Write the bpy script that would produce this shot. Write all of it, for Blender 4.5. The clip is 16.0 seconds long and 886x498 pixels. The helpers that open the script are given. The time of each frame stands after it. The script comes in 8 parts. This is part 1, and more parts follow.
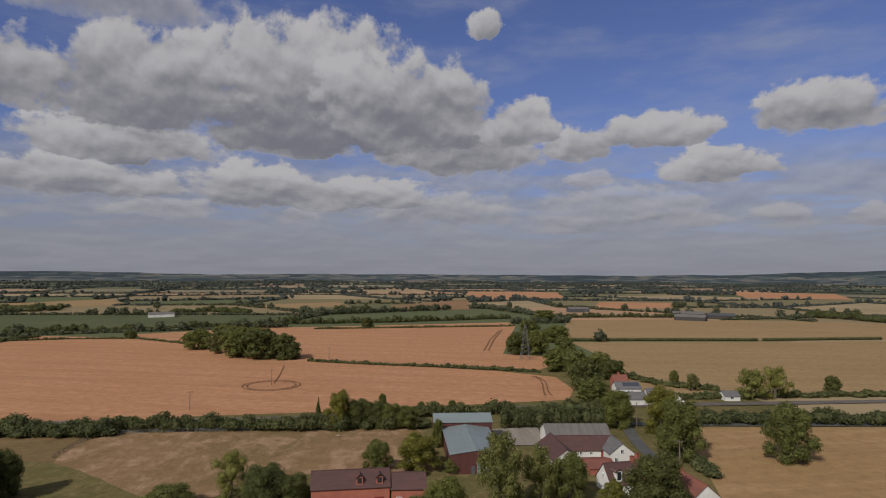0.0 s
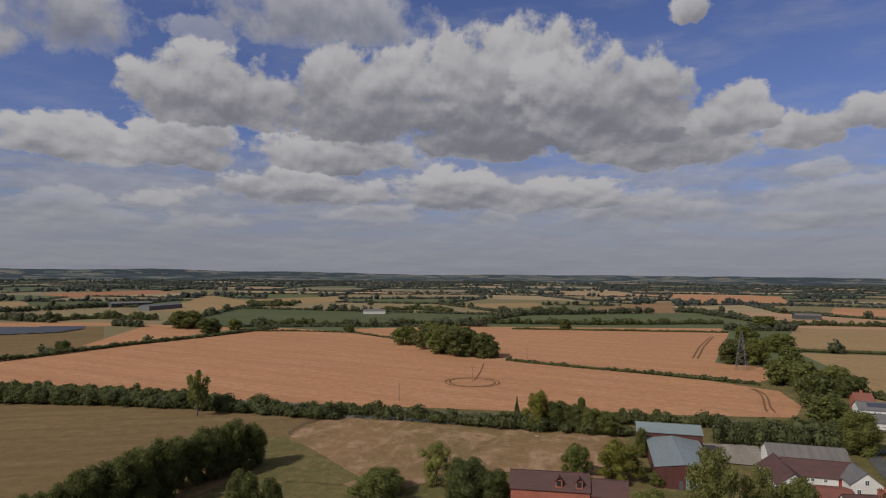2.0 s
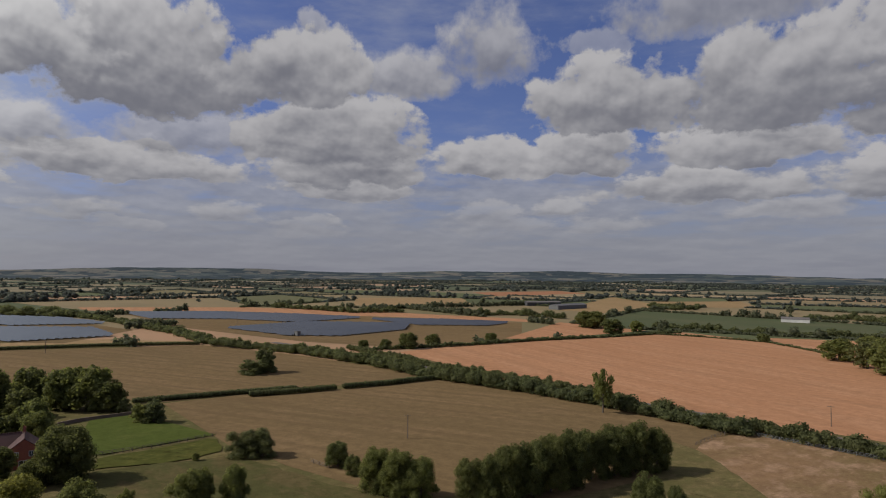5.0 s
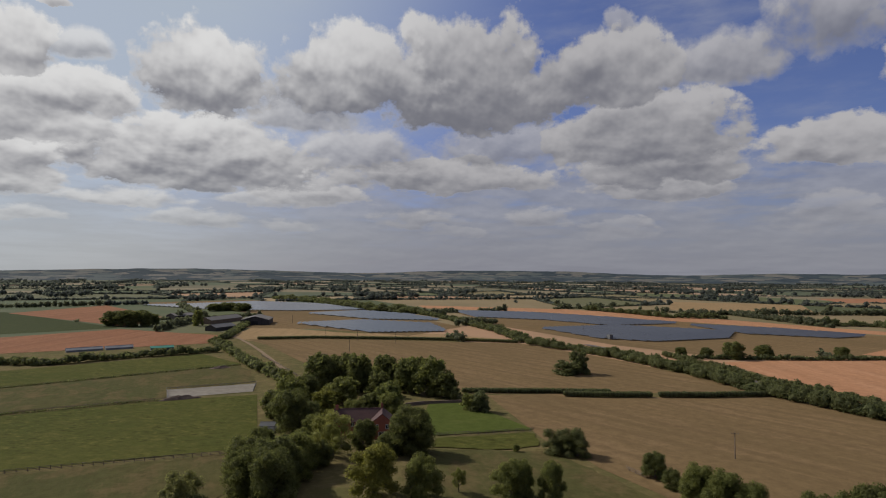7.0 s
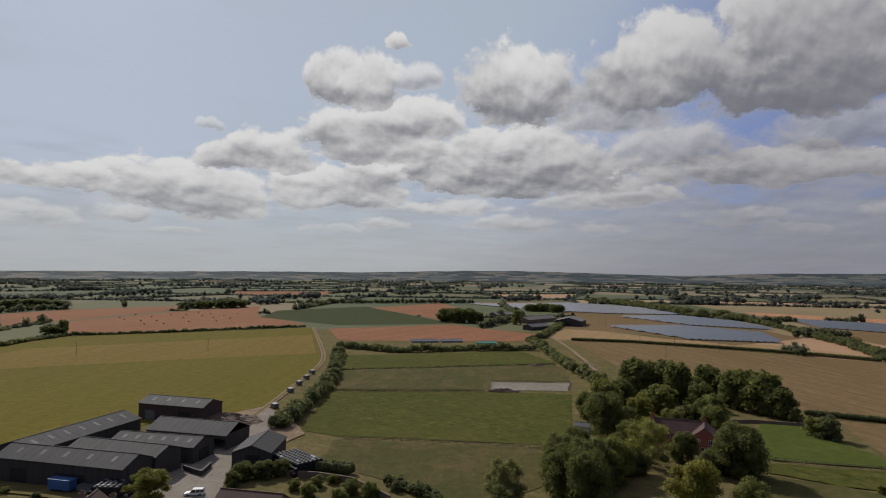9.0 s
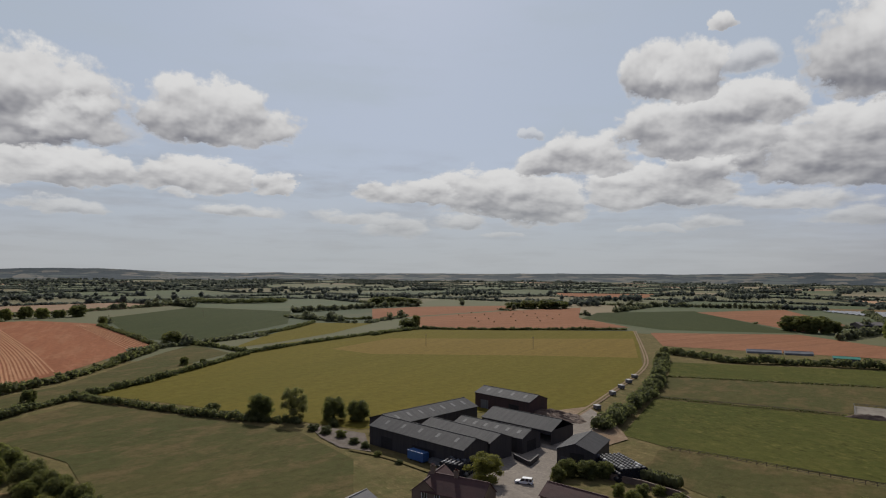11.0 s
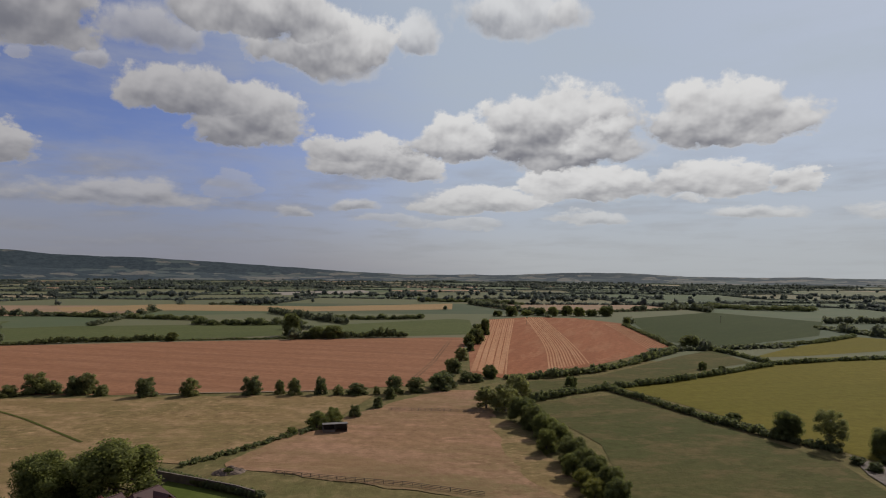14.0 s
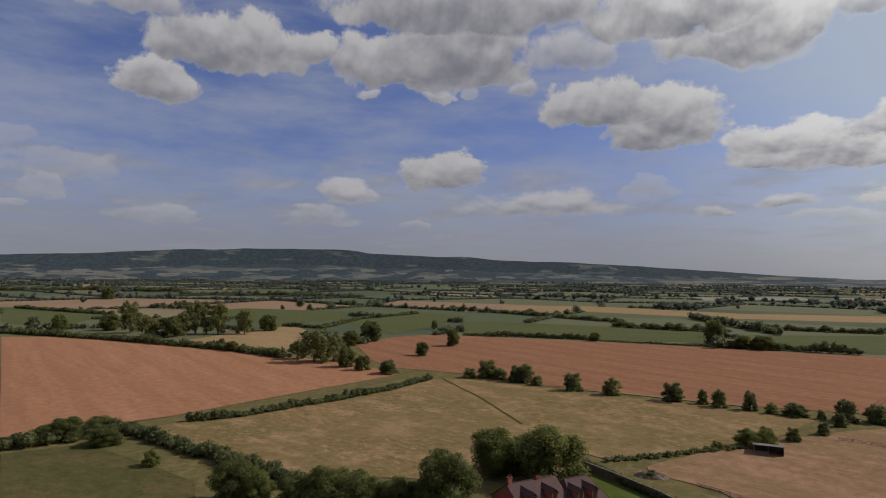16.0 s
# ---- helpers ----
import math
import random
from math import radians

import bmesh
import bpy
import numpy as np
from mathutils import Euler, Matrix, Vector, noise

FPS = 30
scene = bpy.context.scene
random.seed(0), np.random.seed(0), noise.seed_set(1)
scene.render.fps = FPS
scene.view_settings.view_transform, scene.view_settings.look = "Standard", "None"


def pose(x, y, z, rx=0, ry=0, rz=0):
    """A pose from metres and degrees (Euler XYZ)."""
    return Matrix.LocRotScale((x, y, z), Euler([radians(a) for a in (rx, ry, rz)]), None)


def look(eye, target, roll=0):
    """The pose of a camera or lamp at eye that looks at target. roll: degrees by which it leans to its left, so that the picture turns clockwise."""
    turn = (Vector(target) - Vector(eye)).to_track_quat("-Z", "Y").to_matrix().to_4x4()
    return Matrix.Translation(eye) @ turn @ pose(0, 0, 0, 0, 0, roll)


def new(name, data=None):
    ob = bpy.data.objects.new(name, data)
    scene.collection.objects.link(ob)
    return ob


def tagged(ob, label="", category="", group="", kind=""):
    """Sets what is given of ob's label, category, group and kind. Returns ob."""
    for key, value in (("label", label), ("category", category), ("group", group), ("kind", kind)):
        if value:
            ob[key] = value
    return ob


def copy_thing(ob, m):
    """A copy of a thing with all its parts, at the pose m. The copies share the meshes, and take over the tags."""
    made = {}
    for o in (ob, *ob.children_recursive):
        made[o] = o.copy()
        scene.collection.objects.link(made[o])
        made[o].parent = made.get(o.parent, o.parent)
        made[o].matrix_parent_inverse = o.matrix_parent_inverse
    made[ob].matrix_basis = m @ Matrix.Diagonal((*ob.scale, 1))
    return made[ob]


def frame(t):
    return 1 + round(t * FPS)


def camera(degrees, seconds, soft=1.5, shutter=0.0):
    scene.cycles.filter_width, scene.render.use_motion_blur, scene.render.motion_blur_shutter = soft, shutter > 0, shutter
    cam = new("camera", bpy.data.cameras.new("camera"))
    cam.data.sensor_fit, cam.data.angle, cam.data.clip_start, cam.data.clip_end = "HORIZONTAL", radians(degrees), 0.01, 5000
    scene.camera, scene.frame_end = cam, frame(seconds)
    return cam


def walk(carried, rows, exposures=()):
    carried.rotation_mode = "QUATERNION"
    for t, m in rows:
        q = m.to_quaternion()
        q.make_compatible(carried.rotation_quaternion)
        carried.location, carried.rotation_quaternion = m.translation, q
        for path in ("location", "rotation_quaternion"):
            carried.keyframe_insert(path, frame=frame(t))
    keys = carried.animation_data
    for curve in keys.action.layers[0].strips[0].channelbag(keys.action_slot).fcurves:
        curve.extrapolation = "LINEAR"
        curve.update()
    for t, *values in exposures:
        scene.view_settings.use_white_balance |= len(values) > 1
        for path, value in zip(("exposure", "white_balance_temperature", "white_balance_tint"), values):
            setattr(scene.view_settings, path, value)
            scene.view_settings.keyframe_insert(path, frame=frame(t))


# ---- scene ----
cam = camera(71.5, 16.0, soft=1.1)
EYE = 55.0
ROWS = [
    (0.0, -0.00, 2.21, -0.26),
    (0.5, 3.84, 2.21, -0.32),
    (1.0, 8.51, 2.20, -0.36),
    (1.5, 13.33, 2.19, -0.41),
    (2.0, 18.18, 2.19, -0.42),
    (2.5, 23.03, 2.18, -0.48),
    (3.0, 28.13, 2.15, -0.50),
    (3.5, 34.02, 2.16, -0.51),
    (6.0, 68.44, 2.14, -0.43),
    (6.5, 75.49, 2.17, -0.43),
    (7.0, 82.57, 2.18, -0.37),
    (7.5, 89.70, 2.19, -0.41),
    (8.0, 96.78, 2.20, -0.43),
    (8.5, 103.86, 2.20, -0.47),
    (9.0, 111.00, 2.18, -0.54),
    (11.5, 147.50, 2.14, -0.32),
    (12.0, 155.00, 2.14, -0.28),
    (12.5, 162.58, 2.15, -0.45),
    (13.0, 170.14, 2.16, -0.44),
    (13.5, 177.77, 2.17, -0.43),
    (14.0, 185.51, 2.21, -0.48),
    (14.5, 193.79, 2.20, -0.56),
    (15.0, 203.24, 2.20, -0.61),
    (15.5, 213.04, 2.21, -0.57),
    (16.0, 222.97, 2.23, -0.57),
]
walk(cam, [(t, pose(0, 0, EYE, 90 + pitch, roll, yaw)) for t, yaw, pitch, roll in ROWS])

# ---- sky, sun ----
SUN_AZ, SUN_EL = 145.0, 38.0  # degrees: azimuth turns left from +y


def nodes_of(tree):
    """Short makers of nodes in one tree: each returns an output socket."""
    def put(socket, value):
        if isinstance(value, bpy.types.NodeSocket):
            tree.links.new(value, socket)
        elif value is not None:
            socket.default_value = value

    def math_node(op, a, b=None, c=None, clamp=False):
        n = tree.nodes.new("ShaderNodeMath")
        n.operation, n.use_clamp = op, clamp
        for s, v in zip(n.inputs, (a, b, c)):
            put(s, v)
        return n.outputs[0]

    def vec(op, a, b=None):
        n = tree.nodes.new("ShaderNodeVectorMath")
        n.operation = op
        put(n.inputs[0], a)
        put(n.inputs[1], b)
        return n.outputs[1] if op in ("DOT_PRODUCT", "LENGTH") else n.outputs[0]

    def noise_tex(v, scale, detail=4.0, rough=0.55, color=False):
        n = tree.nodes.new("ShaderNodeTexNoise")
        put(n.inputs["Vector"], v)
        put(n.inputs["Scale"], scale)
        put(n.inputs["Detail"], detail)
        put(n.inputs["Roughness"], rough)
        return n.outputs["Color" if color else "Fac"]

    def mix(fac, a, b, kind="MIX"):
        n = tree.nodes.new("ShaderNodeMix")
        n.data_type, n.blend_type = "RGBA", kind
        put(n.inputs[0], fac)
        put(n.inputs[6], a if isinstance(a, bpy.types.NodeSocket) else (*a, 1))
        put(n.inputs[7], b if isinstance(b, bpy.types.NodeSocket) else (*b, 1))
        return n.outputs[2]

    def smooth(x, lo, hi, a=0.0, b=1.0):
        n = tree.nodes.new("ShaderNodeMapRange")
        n.interpolation_type = "SMOOTHSTEP"
        put(n.inputs["Value"], x)
        for k, v in (("From Min", lo), ("From Max", hi), ("To Min", a), ("To Max", b)):
            put(n.inputs[k], v)
        return n.outputs["Result"]

    return put, math_node, vec, noise_tex, mix, smooth


# Cumulus: azimuth, elevation, half width and height in degrees, and density.
CUMULUS_NORTH = [
    (-35.1, 4.3, 1.9, 1.9, 0.8),
    (-31.7, 12.4, 5.7, 4.5, 1.0),
    (-29.4, 4.6, 2.4, 1.9, 0.8),
    (-24.2, 8.8, 5.3, 3.1, 1.0),
    (-21.0, 4.6, 4.6, 1.7, 0.8),
    (-19.0, 11.8, 5.5, 3.4, 1.0),
    (-15.4, 5.3, 8.3, 3.9, 0.6),
    (-13.2, 8.4, 2.1, 1.5, 0.7),
    (-12.1, 11.0, 3.9, 3.6, 1.0),
    (-11.9, 4.2, 3.5, 1.9, 0.8),
    (-7.1, 12.8, 3.9, 4.5, 1.0),
    (-4.2, 21.7, 2.3, 2.7, 1.0),
    (-1.6, 10.8, 8.6, 6.4, 1.0),
    (0.2, 5.2, 7.8, 3.8, 0.8),
    (2.2, 13.6, 7.6, 8.8, 1.0),
    (3.7, 14.6, 8.6, 8.0, 1.0),
    (3.8, 4.8, 2.5, 1.7, 0.7),
    (7.8, 6.5, 8.0, 3.4, 1.0),
    (11.9, 14.1, 11.7, 12.8, 1.0),
    (13.3, 11.3, 6.8, 4.0, 1.0),
]
CUMULUS_NORTH_WEST = [
    (13.4, 5.0, 2.2, 1.6, 0.7),
    (14.1, 14.0, 7.7, 11.4, 1.0),
    (16.6, 7.1, 7.1, 4.5, 1.0),
    (24.5, 5.3, 4.8, 1.9, 0.8),
    (24.9, 11.5, 4.4, 2.7, 0.7),
    (26.1, 14.4, 8.2, 9.5, 1.0),
    (27.9, 10.1, 8.5, 4.4, 1.0),
    (29.5, 21.7, 10.3, 6.5, 0.8),
    (31.6, 7.1, 9.8, 3.4, 1.0),
    (38.7, 14.5, 7.9, 7.5, 1.0),
    (39.9, 4.1, 4.0, 2.0, 0.7),
    (40.2, 19.9, 3.3, 2.5, 0.5),
    (40.7, 10.2, 4.8, 5.2, 1.0),
    (43.6, 5.9, 2.4, 1.8, 0.9),
    (49.0, 4.5, 4.8, 2.5, 0.6),
    (49.3, 9.7, 7.0, 3.6, 1.0),
    (49.7, 4.6, 4.3, 3.2, 0.6),
    (49.9, 18.8, 5.2, 7.5, 0.85),
    (57.3, 17.1, 5.2, 5.3, 0.9),
    (61.6, 7.0, 4.7, 2.4, 1.0),
]
CUMULUS_WEST = [
    (62.5, 9.4, 7.3, 5.1, 1.0),
    (63.1, 9.0, 8.1, 5.2, 1.0),
    (63.7, 7.2, 6.5, 2.4, 1.0),
    (64.4, 11.5, 9.5, 6.9, 1.0),
    (64.5, 4.1, 1.5, 1.2, 0.8),
    (65.3, 12.5, 5.8, 5.7, 0.9),
    (66.8, 3.7, 3.7, 1.9, 0.6),
    (66.8, 21.5, 1.6, 2.2, 0.7),
    (66.9, 17.6, 5.7, 5.5, 1.0),
    (68.0, 7.6, 2.1, 1.9, 0.7),
    (68.4, 16.8, 7.5, 7.2, 1.0),
    (73.2, 4.7, 3.5, 2.0, 0.8),
    (77.6, 11.1, 6.7, 5.5, 0.8),
    (80.8, 15.8, 11.1, 10.6, 1.0),
    (81.8, 3.6, 3.3, 1.2, 0.6),
    (83.2, 8.3, 11.8, 3.4, 1.0),
    (84.8, 4.7, 4.6, 1.8, 0.9),
    (90.4, 10.5, 7.4, 4.7, 0.9),
    (91.3, 16.5, 8.3, 8.3, 1.0),
    (95.1, 6.7, 5.5, 2.5, 1.0),
]
CUMULUS_SOUTH_WEST = [
    (95.7, 14.1, 6.9, 6.0, 0.9),
    (97.0, 3.9, 2.9, 1.3, 0.7),
    (97.3, 6.2, 7.5, 1.3, 0.8),
    (104.0, 15.6, 6.4, 8.1, 1.0),
    (104.6, 4.2, 5.7, 1.4, 0.8),
    (104.7, 4.4, 5.8, 1.4, 0.8),
    (104.9, 9.0, 11.8, 7.4, 1.0),
    (110.3, 5.8, 5.2, 1.6, 0.9),
    (110.5, 5.7, 5.0, 1.5, 0.8),
    (113.1, 17.4, 1.8, 2.1, 0.7),
    (113.6, 17.1, 2.7, 2.8, 0.8),
    (114.8, 13.2, 6.3, 4.1, 1.0),
    (115.7, 20.8, 1.3, 1.6, 1.0),
    (116.8, 4.3, 2.5, 1.4, 0.8),
    (117.6, 11.8, 7.2, 5.7, 1.0),
    (117.7, 16.4, 3.3, 5.0, 1.0),
    (117.8, 8.3, 4.0, 4.7, 1.0),
    (119.7, 16.4, 4.5, 5.5, 1.0),
    (120.5, 7.1, 6.6, 4.6, 1.0),
    (121.3, 3.6, 3.1, 1.0, 0.6),
]
CUMULUS_SOUTH = [
    (123.2, 6.0, 2.7, 1.6, 0.9),
    (127.9, 10.0, 5.6, 4.5, 1.0),
    (130.9, 5.8, 4.5, 4.8, 1.0),
    (132.0, 12.5, 1.5, 0.8, 0.6),
    (132.0, 12.6, 1.5, 0.9, 0.6),
    (134.7, 3.2, 2.6, 0.8, 0.6),
    (135.0, 6.5, 7.2, 5.0, 1.0),
    (138.4, 4.5, 3.1, 1.7, 0.9),
    (143.4, 6.9, 4.5, 2.5, 1.0),
    (144.4, 3.8, 3.3, 2.2, 0.8),
    (147.5, 4.6, 4.9, 1.3, 0.8),
    (155.4, 7.3, 1.9, 2.2, 1.0),
    (158.5, 5.1, 4.1, 1.2, 0.9),
    (161.1, 12.5, 7.9, 6.0, 1.0),
    (161.7, 7.6, 5.7, 3.3, 1.0),
    (163.7, 6.4, 1.7, 1.1, 0.9),
    (170.0, 11.0, 4.7, 4.5, 0.9),
    (171.8, 7.5, 6.4, 3.5, 1.0),
    (172.3, 4.9, 3.7, 1.1, 0.8),
    (172.4, 4.8, 4.1, 1.1, 0.8),
]
CUMULUS_SOUTH_EAST = [
    (174.0, 22.4, 2.4, 3.3, 0.9),
    (174.4, 11.6, 9.3, 8.2, 1.0),
    (179.3, 22.1, 6.9, 5.0, 0.8),
    (181.9, 22.4, 3.5, 3.3, 0.8),
    (182.3, 6.2, 6.7, 2.9, 1.0),
    (183.1, 6.4, 6.1, 2.6, 0.9),
    (183.4, 4.3, 3.5, 1.0, 0.6),
    (185.0, 11.5, 4.9, 4.7, 1.0),
    (187.7, 20.4, 2.2, 2.8, 0.8),
    (187.7, 20.8, 2.3, 3.8, 0.8),
    (188.7, 9.3, 3.7, 3.7, 1.0),
    (189.7, 4.6, 4.2, 1.2, 0.6),
    (192.3, 9.8, 6.7, 4.4, 1.0),
    (193.7, 5.8, 2.4, 1.3, 0.9),
    (193.9, 5.9, 2.2, 1.2, 0.9),
    (193.9, 10.7, 4.1, 2.7, 1.0),
    (194.9, 18.5, 4.9, 5.0, 0.9),
    (197.1, 19.3, 7.5, 6.0, 1.0),
    (198.6, 4.9, 1.3, 1.1, 0.9),
    (199.4, 5.0, 2.1, 1.4, 0.8),
]
CUMULUS_EAST = [
    (202.6, 21.7, 8.2, 5.4, 1.0),
    (203.1, 12.7, 5.3, 6.1, 1.0),
    (204.5, 7.3, 2.2, 2.4, 0.4),
    (208.4, 14.6, 5.6, 4.7, 1.0),
    (211.1, 19.2, 4.0, 3.9, 0.8),
    (213.3, 5.8, 7.5, 3.0, 0.9),
    (215.3, 16.7, 1.6, 1.4, 0.8),
    (215.4, 16.6, 1.5, 1.4, 0.7),
    (220.3, 16.4, 1.1, 1.2, 0.6),
    (220.9, 23.1, 13.4, 6.0, 1.0),
    (222.1, 19.5, 7.6, 7.4, 1.0),
    (223.4, 8.9, 4.5, 3.7, 1.0),
    (223.5, 18.4, 9.2, 5.8, 1.0),
    (223.6, 16.1, 1.8, 1.4, 0.8),
    (223.7, 16.3, 1.7, 1.5, 0.9),
    (225.4, 4.3, 1.4, 0.9, 0.6),
    (229.4, 18.2, 4.5, 5.0, 1.0),
    (230.0, 16.1, 1.3, 1.1, 0.8),
    (230.3, 7.1, 2.6, 1.1, 0.7),
    (232.1, 7.1, 2.5, 1.9, 0.9),
]
CUMULUS_NORTH_EAST = [
    (234.1, 4.9, 3.0, 2.2, 0.7),
    (235.6, 19.5, 2.6, 2.8, 1.0),
    (242.7, 18.6, 7.1, 5.7, 1.0),
    (247.9, 4.4, 4.0, 2.0, 0.6),
    (248.5, 15.0, 3.6, 3.9, 1.0),
    (250.0, 21.5, 4.8, 2.8, 0.8),
    (255.3, 8.0, 4.6, 2.6, 0.35),
    (256.5, 6.3, 1.9, 2.1, 0.5),
    (258.8, 5.1, 1.5, 0.9, 0.6),
    (259.0, 9.9, 2.2, 1.8, 0.3),
]
CUMULUS = sorted(CUMULUS_NORTH + CUMULUS_NORTH_WEST + CUMULUS_WEST + CUMULUS_SOUTH_WEST + CUMULUS_SOUTH + CUMULUS_SOUTH_EAST + CUMULUS_EAST + CUMULUS_NORTH_EAST, key=lambda c: c[1] - 0.3 * c[3])  # far banks first


def cloud_bank(clouds):
    """A node group that lays clouds over those behind them: light and cover of each by its height and its rim."""
    g = bpy.data.node_groups.new("cloud_bank", "ShaderNodeTree")
    g.interface.new_socket("Place", in_out="INPUT", socket_type="NodeSocketVector")
    for name in ("Hard", "Soft", "Relief", "Light", "Cover"):
        g.interface.new_socket(name, in_out="INPUT", socket_type="NodeSocketFloat")
    for name in ("Light", "Cover"):
        g.interface.new_socket(name, in_out="OUTPUT", socket_type="NodeSocketFloat")
    place, hard, soft, relief, light, cover = g.nodes.new("NodeGroupInput").outputs[:6]
    put, m, vec, noise_tex, mix, smooth = nodes_of(g)
    place = vec("ADD", place, m("MULTIPLY", m("ADD", light, cover), 1e-9))  # one bank after another keeps the shader small
    for a, e, ra, h, w in clouds:
        s = (1 / radians(ra), 1 / radians(0.7 * h), 0.0)
        n = g.nodes.new("ShaderNodeVectorMath")
        n.operation = "MULTIPLY_ADD"
        put(n.inputs[0], place)
        n.inputs[1].default_value, n.inputs[2].default_value = s, (-radians(a) * s[0], -radians(e) * s[1], 0.0)
        local = n.outputs[0]
        folded = vec("MAXIMUM", local, vec("MULTIPLY", local, (-1.0, -2.33, 0.0)))
        d = vec("DOT_PRODUCT", folded, folded)
        alpha = m("MULTIPLY_ADD", d, -3.2, hard) if w == 1.0 else m("MULTIPLY_ADD", d, -1.3, soft)
        alpha = m("MAXIMUM", m("MINIMUM", alpha, w), 0.0)
        tone = m("MULTIPLY_ADD", d, 0.22, m("MULTIPLY_ADD", vec("DOT_PRODUCT", local, (0.0, 1.0, 0.0)), 0.80, relief))
        tone = m("ADD", tone, max(-0.16, 0.05 * (8.0 - h)))  # small clouds are thin and let light through
        light = m("MULTIPLY_ADD", alpha, m("SUBTRACT", tone, light), light)
        cover = m("MAXIMUM", cover, alpha)
    out = g.nodes.new("NodeGroupOutput")
    put(out.inputs[0], light)
    put(out.inputs[1], cover)
    return g


def sky():
    """Daylight sky with cumulus banks: pale tops, grey flat bases, thin high cloud and pale air over the horizon."""
    world = bpy.data.worlds.new("sky")
    scene.world = world
    world.use_nodes = True
    tree = world.node_tree
    tree.nodes.clear()
    put, m, vec, noise_tex, mix, smooth = nodes_of(tree)
    unit = vec("NORMALIZE", tree.nodes.new("ShaderNodeTexCoord").outputs["Generated"])
    sep = tree.nodes.new("ShaderNodeSeparateXYZ")
    put(sep.inputs[0], unit)
    az = m("ARCTAN2", m("MULTIPLY", sep.outputs[0], -1.0), sep.outputs[1])
    az = m("ADD", az, m("MULTIPLY", m("LESS_THAN", az, -0.9), math.tau))
    el = m("ARCSINE", sep.outputs[2])

    def pair(a, b):
        n = tree.nodes.new("ShaderNodeCombineXYZ")
        put(n.inputs[0], a)
        put(n.inputs[1], b)
        return n.outputs[0]

    place = pair(az, el)
    # lumps grow smaller towards the horizon
    flat = pair(az, m("MULTIPLY", m("LOGARITHM", m("ADD", m("MAXIMUM", el, 0.0), 0.09), math.e), 0.42))
    billow = noise_tex(flat, 17.0, 7.0, 0.60)
    soft_billow = noise_tex(flat, 17.0, 3.0, 0.5)
    soft_up = noise_tex(vec("ADD", flat, (0.004, 0.016, 0.0)), 17.0, 3.0, 0.5)
    lump = m("SUBTRACT", noise_tex(flat, 7.0, 3.0, 0.5), 0.5)
    ragged = vec("SUBTRACT", noise_tex(flat, 13.0, 6.0, 0.6, color=True), (0.5, 0.5, 0.5))
    warped = vec("ADD", place, vec("MULTIPLY", ragged, (0.09, 0.045, 0.0)))
    edge = m("MULTIPLY_ADD", lump, -1.0, m("MULTIPLY", m("SUBTRACT", billow, 0.5), -2.4))
    relief = m("MULTIPLY_ADD", lump, 0.7, m("MULTIPLY", m("SUBTRACT", soft_billow, soft_up), 1.7))
    hard, soft = m("MULTIPLY_ADD", edge, -3.2, 3.3), m("MULTIPLY_ADD", edge, -1.3, 1.4)
    nishita = tree.nodes.new("ShaderNodeTexSky")
    nishita.sky_type, nishita.sun_disc = "NISHITA", False
    nishita.sun_elevation, nishita.sun_rotation = radians(SUN_EL), radians(-SUN_AZ)
    nishita.air_density, nishita.dust_density, nishita.ozone_density = 1.0, 1.2, 2.0
    blue = mix(1.0, nishita.outputs[0], SKY_TINT, "MULTIPLY")
    # thin high cloud
    veil = noise_tex(vec("MULTIPLY", place, (1.0, 3.5, 1.0)), 3.2, 6.0, 0.6)
    veil = m("MULTIPLY", smooth(m("ADD", veil, smooth(az, 3.05, 3.7, 0.0, 0.10)), 0.44, 0.80), smooth(az, 3.0, 3.7, 0.60, 0.66))
    sun_way = Vector((-math.sin(radians(SUN_AZ)) * math.cos(radians(SUN_EL)), math.cos(radians(SUN_AZ)) * math.cos(radians(SUN_EL)), math.sin(radians(SUN_EL))))
    near_sun = smooth(vec("DOT_PRODUCT", unit, tuple(sun_way)), 0.35, 1.0)
    # broken low cloud towards the horizon, and more of it overhead
    share = smooth(az, 2.4, 1.5, 0.0, 0.16)
    strips = m("ADD", noise_tex(vec("MULTIPLY", flat, (0.6, 1.5, 1.0)), 13.0, 5.0, 0.55), share)
    low = m("MULTIPLY", m("MULTIPLY", smooth(strips, 0.44, 0.70), smooth(el, 0.22, 0.13)), 0.7)
    overhead = m("MULTIPLY", smooth(el, 0.46, 0.58), smooth(m("ADD", billow, lump), 0.36, 0.62))
    behind = m("MAXIMUM", low, overhead)
    cloud_low = mix(smooth(m("MULTIPLY_ADD", relief, 0.45, m("MULTIPLY", strips, 0.6)), -0.1, 1.0), CLOUD_DARK, CLOUD_LIGHT)
    glare = smooth(near_sun, 0.0, 0.7)
    clear = mix(veil, blue, CLOUD_VEIL)
    clear = mix(m("MULTIPLY", smooth(near_sun, 0.0, 0.8), 0.85), clear, (4.3, 4.9, 5.5))
    clear = mix(m("MULTIPLY", behind, m("MULTIPLY_ADD", glare, -0.5, 1.0)), clear, cloud_low)
    air = m("MULTIPLY", smooth(el, 0.17, 0.0), 0.72)
    air_color = mix(m("MULTIPLY", near_sun, 2.0, clamp=True), HORIZON, HORIZON_SUN)
    shader = None
